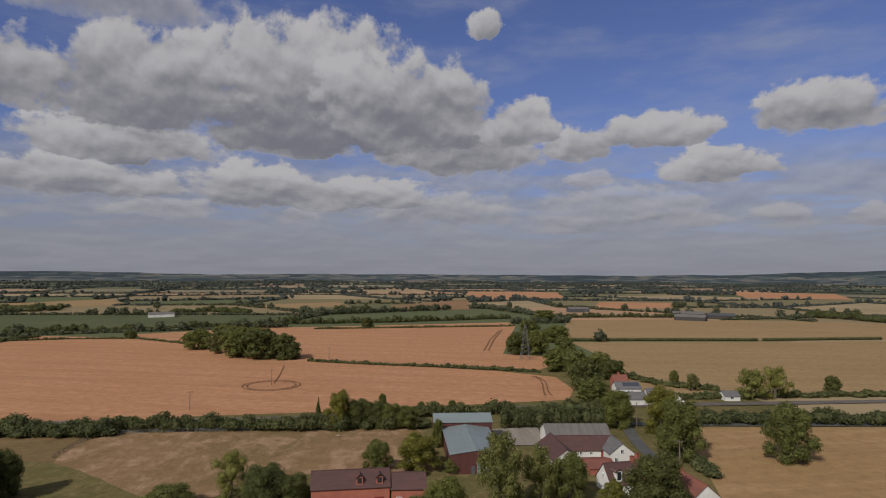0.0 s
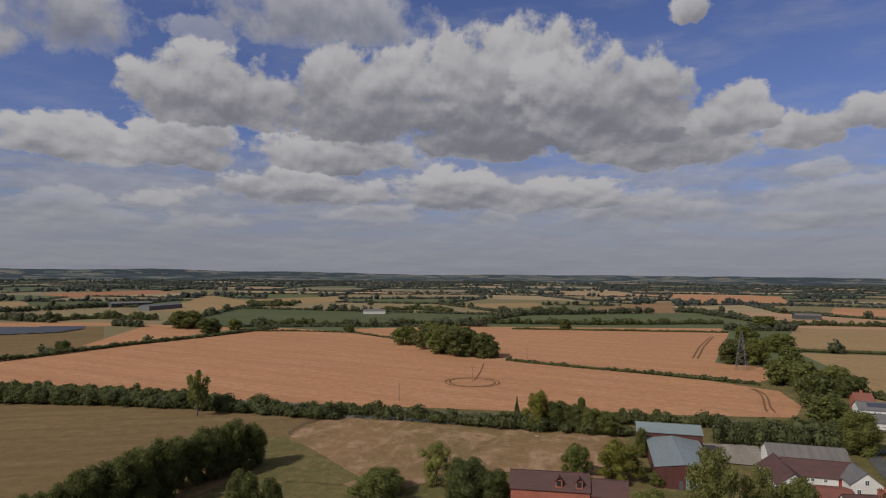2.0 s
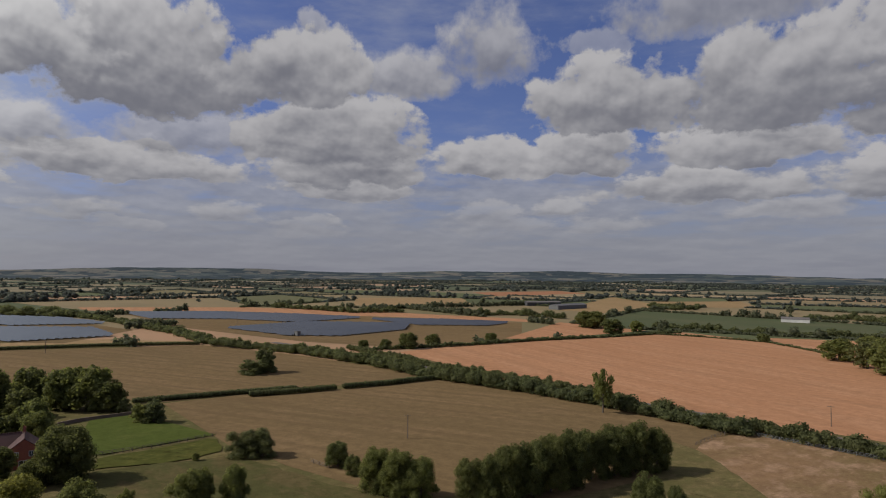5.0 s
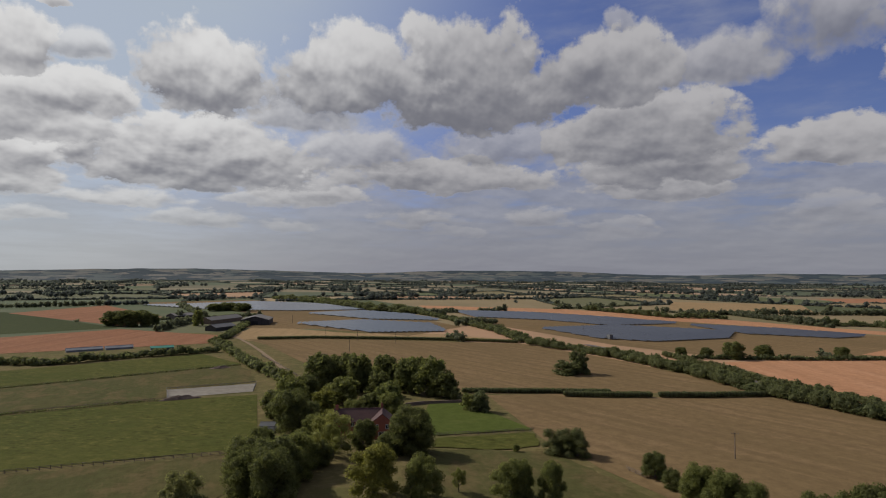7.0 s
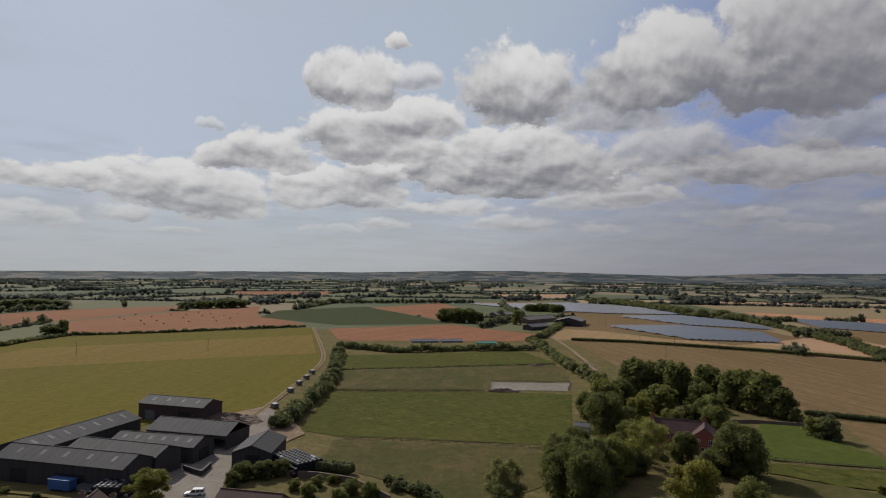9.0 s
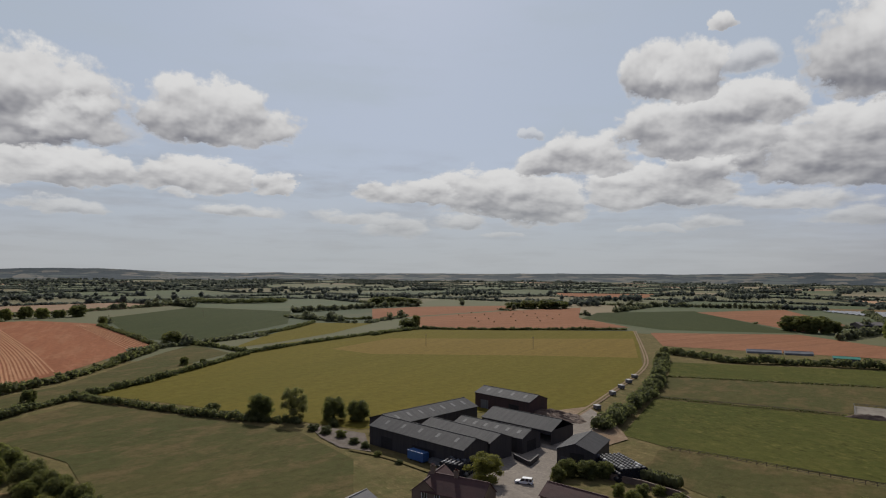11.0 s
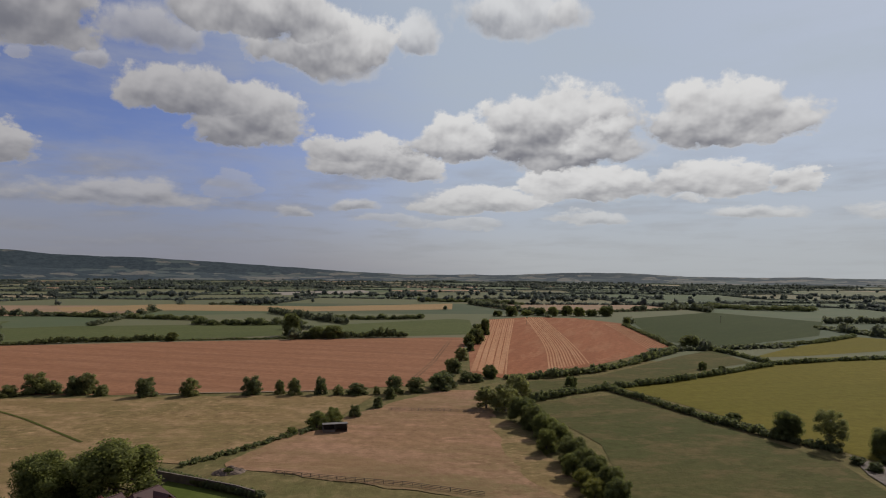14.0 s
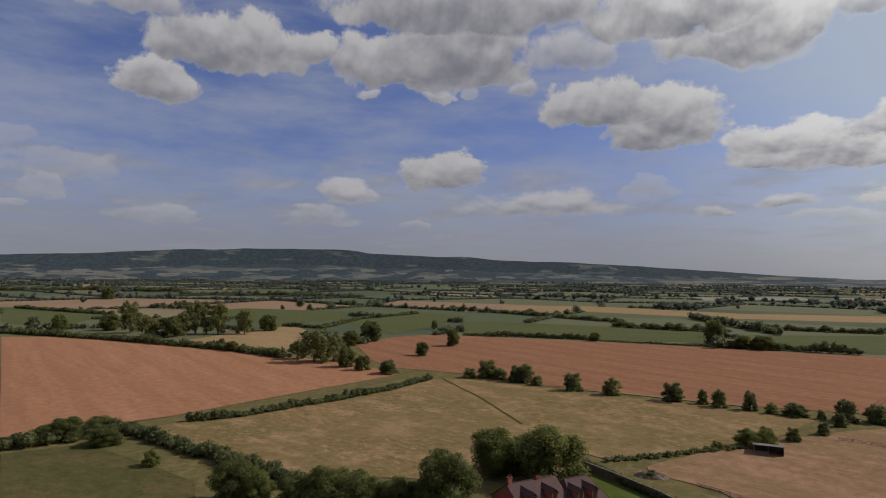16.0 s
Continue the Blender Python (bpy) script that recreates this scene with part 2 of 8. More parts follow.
    for lo, hi in ((-60, 12), (12, 42), (42, 70), (70, 98), (98, 128), (128, 172), (172, 203), (203, 310)):
        cover, light = 0.0, 0.5
        own = [c for c in CUMULUS if c[0] + 1.5 * c[2] + 2 > lo and c[0] - 1.5 * c[2] - 2 < hi]
        for i in range(0, len(own), 12):
            n = tree.nodes.new("ShaderNodeGroup")
            n.node_tree = cloud_bank(own[i:i + 12])
            for s, v in zip(n.inputs, (warped, hard, soft, relief, light, cover)):
                put(s, v)
            light, cover = n.outputs
        light = smooth(light, -0.5, 1.05)
        cloud = mix(light, CLOUD_DARK, CLOUD_LIGHT)
        cloud = mix(m("MULTIPLY", m("MULTIPLY", glare, m("MULTIPLY_ADD", light, 0.95, 0.05)), 0.65), cloud, CLOUD_SUN)
        color = mix(air, mix(cover, clear, cloud), air_color)
        back = tree.nodes.new("ShaderNodeBackground")
        put(back.inputs[0], color)
        back.inputs[1].default_value = 0.1
        if shader is None:
            shader = back.outputs[0]
            continue
        both = tree.nodes.new("ShaderNodeMixShader")
        put(both.inputs[0], m("GREATER_THAN", az, radians(lo)))
        tree.links.new(shader, both.inputs[1])
        tree.links.new(back.outputs[0], both.inputs[2])
        shader = both.outputs[0]
    out = tree.nodes.new("ShaderNodeOutputWorld")
    tree.links.new(shader, out.inputs[0])


# radiance of sky and cloud, ten times over, for a strength of 0.1
SKY_TINT = (0.55, 0.545, 0.80)
CLOUD_LIGHT, CLOUD_DARK = (4.3, 4.22, 4.36), (1.66, 1.69, 1.98)
CLOUD_SUN, CLOUD_VEIL, HORIZON = (8.2, 8.2, 8.1), (2.95, 3.15, 3.9), (2.35, 2.44, 2.85)
HORIZON_SUN = (4.0, 4.2, 4.3)
sky()

sun = new("sun", bpy.data.lights.new("sun", "SUN"))
sun.data.energy, sun.data.angle, sun.data.color = 3.55, radians(0.6), (1.0, 0.95, 0.88)
sun.matrix_basis = look((0, 0, 0), (math.sin(radians(SUN_AZ)) * math.cos(radians(SUN_EL)), -math.cos(radians(SUN_AZ)) * math.cos(radians(SUN_EL)), -math.sin(radians(SUN_EL))))

# ---- materials ----


def material(name, rough=0.85, metal=0.0, spec=0.3):
    mt = bpy.data.materials.new(name)
    mt.use_nodes = True
    bsdf = mt.node_tree.nodes["Principled BSDF"]
    bsdf.inputs["Roughness"].default_value, bsdf.inputs["Metallic"].default_value = rough, metal
    bsdf.inputs["Specular IOR Level"].default_value = spec
    return mt, mt.node_tree, bsdf


def field_material(name, main, other, patch, rows=0.0, angle=0.0, period=6.0, big=0.012, fine=0.25, patchy=0.5, streaks=0.35, long=0.25, tufts=0.0):
    """Crop, stubble or turf: fine grain, broad patches and, where rows is over 0, drilled rows."""
    mt, tree, bsdf = material(name, 0.95, 0.0, 0.03)
    put, m, vec, noise_tex, mix, smooth = nodes_of(tree)
    at = tree.nodes.new("ShaderNodeTexCoord").outputs["Object"]
    turn = tree.nodes.new("ShaderNodeMapping")
    put(turn.inputs[0], at)
    turn.inputs["Rotation"].default_value = (0, 0, radians(angle))
    at_row = vec("MULTIPLY", turn.outputs[0], (1.0, long, 1.0))
    broad = noise_tex(at_row, big, 5.0, 0.6)
    color = mix(smooth(broad, 0.35, 0.65), main, other)
    mid = noise_tex(at_row, big * 6, 5.0, 0.65)
    color = mix(m("MULTIPLY", smooth(mid, 0.47, 0.62), patchy), color, patch)
    streak = noise_tex(vec("MULTIPLY", turn.outputs[0], (1.0, 0.07, 1.0)), 0.22, 4.0, 0.65)
    color = mix(smooth(streak, 0.45, 0.75, 0.0, streaks), color, tuple(c * 0.55 for c in main))
    color = mix(smooth(streak, 0.46, 0.28, 0.0, streaks * 0.7), color, tuple(min(1.0, c * 1.3) for c in patch))
    grain = noise_tex(at, fine, 5.0, 0.75)
    color = mix(smooth(grain, 0.3, 0.75, 0.0, 0.75), color, tuple(c * 0.60 for c in main))
    if tufts:
        tuft = noise_tex(vec("MULTIPLY", turn.outputs[0], (0.55, 0.28, 1.0)), 1.0, 6.0, 0.75)
        where = smooth(noise_tex(at, big * 1.7, 3.0, 0.6), 0.40, 0.58, 0.25, 1.0)
        color = mix(m("MULTIPLY", smooth(tuft, 0.52, 0.72, 0.0, tufts), where), color, tuple(min(1.0, c * 1.45) for c in patch))
        color = mix(m("MULTIPLY", smooth(tuft, 0.48, 0.34, 0.0, tufts), where), color, tuple(c * 0.35 for c in main))
    if rows > 0:
        wave = tree.nodes.new("ShaderNodeTexWave")
        put(wave.inputs["Vector"], turn.outputs[0])
        wave.inputs["Scale"].default_value = 0.314 / period
        wave.inputs["Distortion"].default_value, wave.inputs["Detail"].default_value = 1.2, 2.0
        wave.inputs["Detail Scale"].default_value = 0.05
        line = m("MULTIPLY", smooth(wave.outputs[1], 0.55, 1.0), m("MULTIPLY", smooth(mid, 0.35, 0.6), rows))
        color = mix(line, color, tuple(c * 0.55 for c in main))
    put(bsdf.inputs["Base Color"], color)
    bump = tree.nodes.new("ShaderNodeBump")
    bump.inputs["Strength"].default_value, bump.inputs["Distance"].default_value = 0.6, 0.4
    put(bump.inputs["Height"], m("ADD", grain, tuft) if tufts else grain)
    put(bsdf.inputs["Normal"], bump.outputs[0])
    return mt


def leaf_material(name, dark, light, wide=0.25):
    """Leaves: each tree and each clump a little lighter, darker or yellower."""
    mt, tree, bsdf = material(name, 0.75, 0.0, 0.15)
    put, m, vec, noise_tex, mix, smooth = nodes_of(tree)
    geo = tree.nodes.new("ShaderNodeNewGeometry")
    info = tree.nodes.new("ShaderNodeObjectInfo")
    color = mix(geo.outputs["Random Per Island"], dark, light)
    color = mix(m("MULTIPLY", info.outputs["Random"], wide), color, (light[0] * 1.3, light[1] * 1.1, light[2] * 0.8))
    at = tree.nodes.new("ShaderNodeTexCoord").outputs["Object"]
    color = mix(smooth(noise_tex(at, 0.35, 3.0), 0.35, 0.7, 0.0, 0.45), color, dark)
    put(bsdf.inputs["Base Color"], color)
    # sunlight through the leaves
    thin = tree.nodes.new("ShaderNodeBsdfTranslucent")
    put(thin.inputs[0], mix(0.5, color, (light[0] * 1.5, light[1] * 1.5, light[2] * 1.1)))
    both = tree.nodes.new("ShaderNodeMixShader")
    both.inputs[0].default_value = 0.5
    tree.links.new(bsdf.outputs[0], both.inputs[1])
    tree.links.new(thin.outputs[0], both.inputs[2])
    tree.links.new(both.outputs[0], tree.nodes["Material Output"].inputs[0])
    return mt


def plain_material(name, color, other, scale=1.0, rough=0.8, metal=0.0, spec=0.3, bump=0.2, stretch=(1, 1, 1), vary=0.0):
    """Paint, brick, sheet or concrete with stains at two scales."""
    mt, tree, bsdf = material(name, rough, metal, spec)
    put, m, vec, noise_tex, mix, smooth = nodes_of(tree)
    at = vec("MULTIPLY", tree.nodes.new("ShaderNodeTexCoord").outputs["Object"], stretch)
    broad, fine = noise_tex(at, scale * 0.3, 5.0, 0.6), noise_tex(at, scale * 4, 4.0, 0.6)
    col = mix(smooth(broad, 0.35, 0.68), color, other)
    col = mix(smooth(fine, 0.4, 0.75, 0.0, 0.35), col, tuple(c * 0.6 for c in color))
    if vary:
        info = tree.nodes.new("ShaderNodeObjectInfo")
        col = mix(m("MULTIPLY", info.outputs["Random"], vary), col, tuple(c * 0.45 for c in color))
    put(bsdf.inputs["Base Color"], col)
    put(bsdf.inputs["Roughness"], smooth(fine, 0.3, 0.8, rough * 0.85, min(1.0, rough * 1.1)))
    if bump:
        b = tree.nodes.new("ShaderNodeBump")
        b.inputs["Strength"].default_value, b.inputs["Distance"].default_value = bump, 0.05
        put(b.inputs["Height"], fine)
        put(bsdf.inputs["Normal"], b.outputs[0])
    return mt


WHEAT = field_material("ripe_wheat", (0.432, 0.222, 0.119), (0.39, 0.195, 0.102), (0.465, 0.257, 0.146), 0.30, 100, 24.0, patchy=0.45)
WHEAT_MID = field_material("ripe_wheat_pale_red", (0.348, 0.169, 0.094), (0.318, 0.152, 0.081), (0.377, 0.196, 0.114), 0.3, 100, 24.0, patchy=0.4)
WHEAT_DARK = field_material("ripe_wheat_red", (0.278, 0.133, 0.074), (0.248, 0.116, 0.064), (0.308, 0.155, 0.090), 0.4, 100, 24.0, patchy=0.5)
STRIPED = field_material("cut_stubble_rows", (0.285, 0.116, 0.060), (0.25, 0.10, 0.053), (0.33, 0.165, 0.092), 0.0, 12, 13.0, patchy=0.6)
STUBBLE = field_material("tan_stubble", (0.192, 0.128, 0.063), (0.159, 0.109, 0.054), (0.230, 0.150, 0.080), 0.35, 60, 11.0)
PASTURE = field_material("dry_pasture", (0.315, 0.21, 0.108), (0.275, 0.185, 0.092), (0.345, 0.232, 0.127), 0.12, 95, 16.0, patchy=0.35)
PADDOCK = field_material("worn_paddock", (0.252, 0.152, 0.082), (0.165, 0.122, 0.054), (0.348, 0.222, 0.138), 0.0, big=0.02, patchy=0.9, streaks=0.2, long=0.6, tufts=0.35)
BARE = field_material("bare_orange_pasture", (0.262, 0.152, 0.084), (0.170, 0.132, 0.062), (0.36, 0.200, 0.132), 0.0, 88, big=0.011, patchy=0.55, streaks=0.35, long=0.45, tufts=0.4)
DRY = field_material("dry_yellow_brown_grass", (0.335, 0.205, 0.101), (0.29, 0.185, 0.086), (0.37, 0.235, 0.127), 0.15, 80, 9.0, patchy=0.5)
TUSSOCK = field_material("tussocky_grass", (0.222, 0.146, 0.068), (0.160, 0.124, 0.052), (0.325, 0.208, 0.112), 0.0, 80, big=0.016, patchy=0.75, streaks=0.2, long=0.5, tufts=0.6)
GRASS = field_material("green_grass", (0.084, 0.085, 0.021), (0.064, 0.072, 0.017), (0.112, 0.102, 0.028), 0.0, 20, big=0.02, streaks=0.15, long=0.6, tufts=0.75)
GRASS_DULL = field_material("dull_grass", (0.094, 0.084, 0.032), (0.069, 0.073, 0.026), (0.135, 0.098, 0.046), 0.0, 75, big=0.014, patchy=0.8, streaks=0.2, long=0.5, tufts=0.3)
YELLOW = field_material("yellow_green_crop", (0.143, 0.116, 0.021), (0.126, 0.107, 0.020), (0.158, 0.122, 0.025), 0.12, 70, 20.0, patchy=0.3, streaks=0.12)
YELLOW_TAN = field_material("ripening_crop", (0.190, 0.132, 0.036), (0.176, 0.124, 0.032), (0.205, 0.14, 0.042), 0.12, 70, 20.0, patchy=0.3, streaks=0.12)
CROP = field_material("dark_green_crop", (0.056, 0.065, 0.026), (0.048, 0.059, 0.023), (0.066, 0.073, 0.030), 0.15, 40, 18.0, patchy=0.4, streaks=0.15)
MEADOW = field_material("green_meadow", (0.098, 0.106, 0.042), (0.084, 0.096, 0.038), (0.118, 0.118, 0.050), 0.1, 75, 20.0, big=0.01, streaks=0.2, long=0.3)
LAWN = field_material("lawn", (0.081, 0.100, 0.022), (0.074, 0.092, 0.021), (0.104, 0.111, 0.030), 0.0, streaks=0.15, long=0.7)
VERGE = field_material("rough_verge", (0.148, 0.118, 0.050), (0.100, 0.096, 0.036), (0.215, 0.155, 0.078), 0.0, big=0.03, streaks=0.15, long=0.7, tufts=0.5)
SAND = field_material("riding_sand", (0.244, 0.215, 0.178), (0.222, 0.200, 0.163), (0.266, 0.237, 0.200), 0.0)
YARD = field_material("pale_concrete_yard", (0.275, 0.238, 0.200), (0.232, 0.200, 0.168), (0.320, 0.280, 0.236), 0.0, big=0.05, fine=1.0)
DIRT = field_material("dirt_track", (0.266, 0.192, 0.126), (0.222, 0.155, 0.104), (0.311, 0.237, 0.163), 0.0, big=0.05, fine=0.8)
ASPHALT = plain_material("asphalt", (0.075, 0.073, 0.072), (0.10, 0.097, 0.092), 0.4, 0.9)
BALLAST = plain_material("railway_ballast", (0.14, 0.115, 0.095), (0.105, 0.088, 0.075), 0.8, 0.95)
SOIL = plain_material("dark_soil", (0.10, 0.07, 0.05), (0.07, 0.05, 0.035), 0.3, 0.95)

LEAF_OAK = leaf_material("oak_leaves", (0.055, 0.064, 0.022), (0.225, 0.238, 0.078))
LEAF_DARK = leaf_material("dark_leaves", (0.042, 0.050, 0.020), (0.175, 0.187, 0.067))
LEAF_YELLOW = leaf_material("yellow_green_leaves", (0.069, 0.073, 0.018), (0.262, 0.255, 0.066))
LEAF_WILLOW = leaf_material("willow_leaves", (0.077, 0.083, 0.025), (0.292, 0.292, 0.094))
LEAF_GREY = leaf_material("grey_green_leaves", (0.067, 0.073, 0.030), (0.242, 0.244, 0.101))
LEAF_HEDGE = leaf_material("hedge_leaves", (0.039, 0.047, 0.023), (0.176, 0.190, 0.084))
LEAF_BIRCH = leaf_material("birch_leaves", (0.062, 0.069, 0.026), (0.247, 0.251, 0.092))
# bluer than the hedge leaves: a little haze is put into the colour
LEAF_FAR = leaf_material("hazy_far_leaves", (0.048, 0.056, 0.037), (0.156, 0.168, 0.106))
BARK = plain_material("bark", (0.10, 0.08, 0.06), (0.15, 0.125, 0.10), 2.0, 0.95)

# ---- building helpers ----
rng = np.random.default_rng(7)


def mesh_object(name, verts, faces, mat, parent=None, label="", smooth=False):
    me = bpy.data.meshes.new(name)
    me.from_pydata([tuple(v) for v in verts], [], [tuple(f) for f in faces])
    me.materials.append(mat)
    if smooth:
        me.polygons.foreach_set("use_smooth", [True] * len(me.polygons))
    ob = new(name, me)
    if parent:
        ob.parent = parent
    if label:
        tagged(ob, label)
    return ob


def part(name, bm, mat, parent, label=""):
    """Links a bmesh as one mesh object under a thing or a part."""
    me = bpy.data.meshes.new(name)
    bm.to_mesh(me)
    bm.free()
    me.materials.append(mat)
    ob = new(name, me)
    ob.parent = parent
    if label:
        tagged(ob, label)
    return ob


def leaves(lobes, per_area, size, drop=0.0):
    """Leaf clumps as quads on the outside of many lobes (x, y, z, rx, ry, rz): a (4n, 3) array."""
    lobes = np.asarray(lobes, dtype=float)
    area = 4 * np.pi * (lobes[:, 3] * lobes[:, 4] * lobes[:, 5]) ** (2 / 3)
    count = np.maximum(4, (area * per_area).astype(int))
    idx = np.repeat(np.arange(len(lobes)), count)
    n = len(idx)
    d = rng.normal(size=(n, 3))
    d /= np.linalg.norm(d, axis=1)[:, None]
    d[:, 2] = np.where(d[:, 2] < -0.8, -d[:, 2], d[:, 2])
    L = lobes[idx]
    c = L[:, :3] + d * L[:, 3:6] * rng.uniform(0.62, 1.10, n)[:, None]
    nrm = d + rng.normal(scale=0.55, size=(n, 3))
    nrm /= np.linalg.norm(nrm, axis=1)[:, None]
    a = np.cross(nrm, rng.normal(size=(n, 3)))
    a /= np.linalg.norm(a, axis=1)[:, None] + 1e-9
    b = np.cross(nrm, a)
    if drop:
        a = a * 0.5
        b = b * 0.4 + np.array([0, 0, -1.0]) * drop
    s = (size * rng.uniform(0.6, 1.4, n))[:, None]
    k = rng.uniform(0.35, 0.9, (n, 1))
    out = np.stack([c - a * s, c - b * s * k, c + a * s, c + b * s], 1)
    return out.reshape(-1, 3)


ICO = None


def hulls(lobes, shrink=0.8, coarse=False):
    """Closed dark cores inside the lobes, so that a crown is no shell: verts and faces."""
    global ICO
    if ICO is None:
        bm = bmesh.new()
        bmesh.ops.create_icosphere(bm, subdivisions=1, radius=1.0)
        bm.verts.ensure_lookup_table()
        ICO = (np.array([v.co[:] for v in bm.verts]), np.array([[v.index for v in f.verts] for f in bm.faces]))
        bm.free()
    V, Fc = ICO
    if coarse:
        V = np.array([(1, 0, 0), (0, 1, 0), (-1, 0, 0), (0, -1, 0), (0, 0, 1), (0, 0, -1)], dtype=float)
        Fc = np.array([(0, 1, 4), (1, 2, 4), (2, 3, 4), (3, 0, 4), (1, 0, 5), (2, 1, 5), (3, 2, 5), (0, 3, 5)])
    lobes = np.asarray(lobes, dtype=float)
    verts = (lobes[:, None, :3] + V[None] * lobes[:, None, 3:6] * shrink * rng.uniform(0.85, 1.1, (len(lobes), len(V), 1))).reshape(-1, 3)
    faces = (Fc[None] + (np.arange(len(lobes)) * len(V))[:, None, None]).reshape(-1, 3)
    return verts, faces


def foliage(name, lobes, mat, parent, per_area, size, drop=0.0, core=0.8, coarse=False):
    """One mesh of leaf quads round cores."""
    q = leaves(lobes, per_area, size, drop)
    hv, hf = hulls(lobes, core, coarse)
    me = bpy.data.meshes.new(name)
    nq, nh = len(q) // 4, len(hf)
    me.vertices.add(len(q) + len(hv))
    me.vertices.foreach_set("co", np.concatenate([q, hv]).astype(np.float32).ravel())
    me.loops.add(4 * nq + 3 * nh)
    me.loops.foreach_set("vertex_index", np.concatenate([np.arange(4 * nq), (hf + len(q)).ravel()]).astype(np.int32))
    me.polygons.add(nq + nh)
    me.polygons.foreach_set("loop_start", np.concatenate([np.arange(nq) * 4, 4 * nq + np.arange(nh) * 3]).astype(np.int32))
    me.update(calc_edges=True)
    me.materials.append(mat)
    ob = new(name, me)
    if parent:
        ob.parent = parent
    return ob


def tube(bm, a, b, r0, r1, n=6):
    """A tapered limb from a to b."""
    a, b = Vector(a), Vector(b)
    q = (b - a).to_track_quat("Z", "Y")
    rings = []
    for c, r in ((a, r0), (b, r1)):
        rings.append([bm.verts.new(c + q @ Vector((r * math.cos(math.tau * i / n), r * math.sin(math.tau * i / n), 0))) for i in range(n)])
    for i in range(n):
        bm.faces.new((rings[0][i], rings[0][(i + 1) % n], rings[1][(i + 1) % n], rings[1][i]))
    bm.faces.new(rings[1])


def box(bm, x0, y0, z0, x1, y1, z1):
    v = [bm.verts.new(p) for p in ((x0, y0, z0), (x1, y0, z0), (x1, y1, z0), (x0, y1, z0), (x0, y0, z1), (x1, y0, z1), (x1, y1, z1), (x0, y1, z1))]
    for f in ((3, 2, 1, 0), (4, 5, 6, 7), (0, 1, 5, 4), (1, 2, 6, 5), (2, 3, 7, 6), (3, 0, 4, 7)):
        bm.faces.new([v[i] for i in f])


# ---- trees: prototypes 10 m high, 10 m wide ----
LABELS = {
    "oak": ("broad leafy green tree with a rounded crown", LEAF_OAK),
    "dark": ("dark green dense tree with an uneven crown", LEAF_DARK),
    "yellow": ("yellow-green leafy tree beside darker ones", LEAF_YELLOW),
    "willow": ("pale green weeping willow with hanging leaves", LEAF_WILLOW),
    "grey": ("grey-green tree with an open crown", LEAF_GREY),
    "birch": ("tall green birch with a loose crown", LEAF_BIRCH),
    "conifer": ("dark narrow conifer tapering to a point", LEAF_DARK),
    "airy": ("thin open-crowned tree with a bare trunk", LEAF_OAK),
    "shrub": ("round green shrub standing on the ground", LEAF_OAK),
    "shrub_grey": ("round grey-green hawthorn bush on the ground", LEAF_GREY),
    "shrub_dark": ("round dark green shrub standing on the ground", LEAF_HEDGE),
}
PROTOS = {}


def crown_lobes(kind, r):
    """Lobes of a crown, for a tree 10 m high and 10 m wide."""
    out = []
    if kind == "conifer":
        for i in range(9):
            z = 1.2 + i * 0.95
            w = 4.6 * (1 - i / 9.5)
            for k in range(4 if i < 6 else 2):
                a = r.uniform(0, math.tau)
                out.append((math.cos(a) * w * 0.45, math.sin(a) * w * 0.45, z, w * 0.6, w * 0.6, 0.9))
        return out
    n = {"oak": 22, "dark": 24, "yellow": 20, "willow": 18, "grey": 20, "birch": 22, "airy": 15, "shrub": 16, "shrub_dark": 16, "shrub_grey": 16}[kind]
    low = {"shrub": -0.6, "shrub_dark": -0.6, "shrub_grey": -0.6, "airy": 2.6, "willow": 0.3, "grey": 0.8, "birch": 0.6}.get(kind, 0.35)
    mid = (10 + low) / 2
    dome = kind.startswith("shrub")
    for i in range(n):
        q = ((i + r.random()) / n) ** (1.0 if dome else 0.85)  # height within the crown, low boughs first
        size = r.uniform(1.1, 1.9) * {"oak": 1.12, "dark": 1.12, "yellow": 0.98, "willow": 0.98, "birch": 0.85}.get(kind, 1.2 if dome else 0.85)
        wide = math.sqrt(max(0.10, 1 - abs((q - 0.40) / (0.66 if dome else 0.63)) ** 2.6))
        a = i * 2.4 + r.uniform(-0.5, 0.5)
        rr = (5 - size * 0.7) * wide * r.uniform(0.55, 1.08)
        z = max(size * 0.45, low + (10 - low - size * 0.6) * q)
        out.append((math.cos(a) * rr, math.sin(a) * rr, z, size, size, size * r.uniform(0.75, 1.0)))
    out.append((0, 0, mid, 2.9, 2.9, (10 - low) * 0.40))
    return out


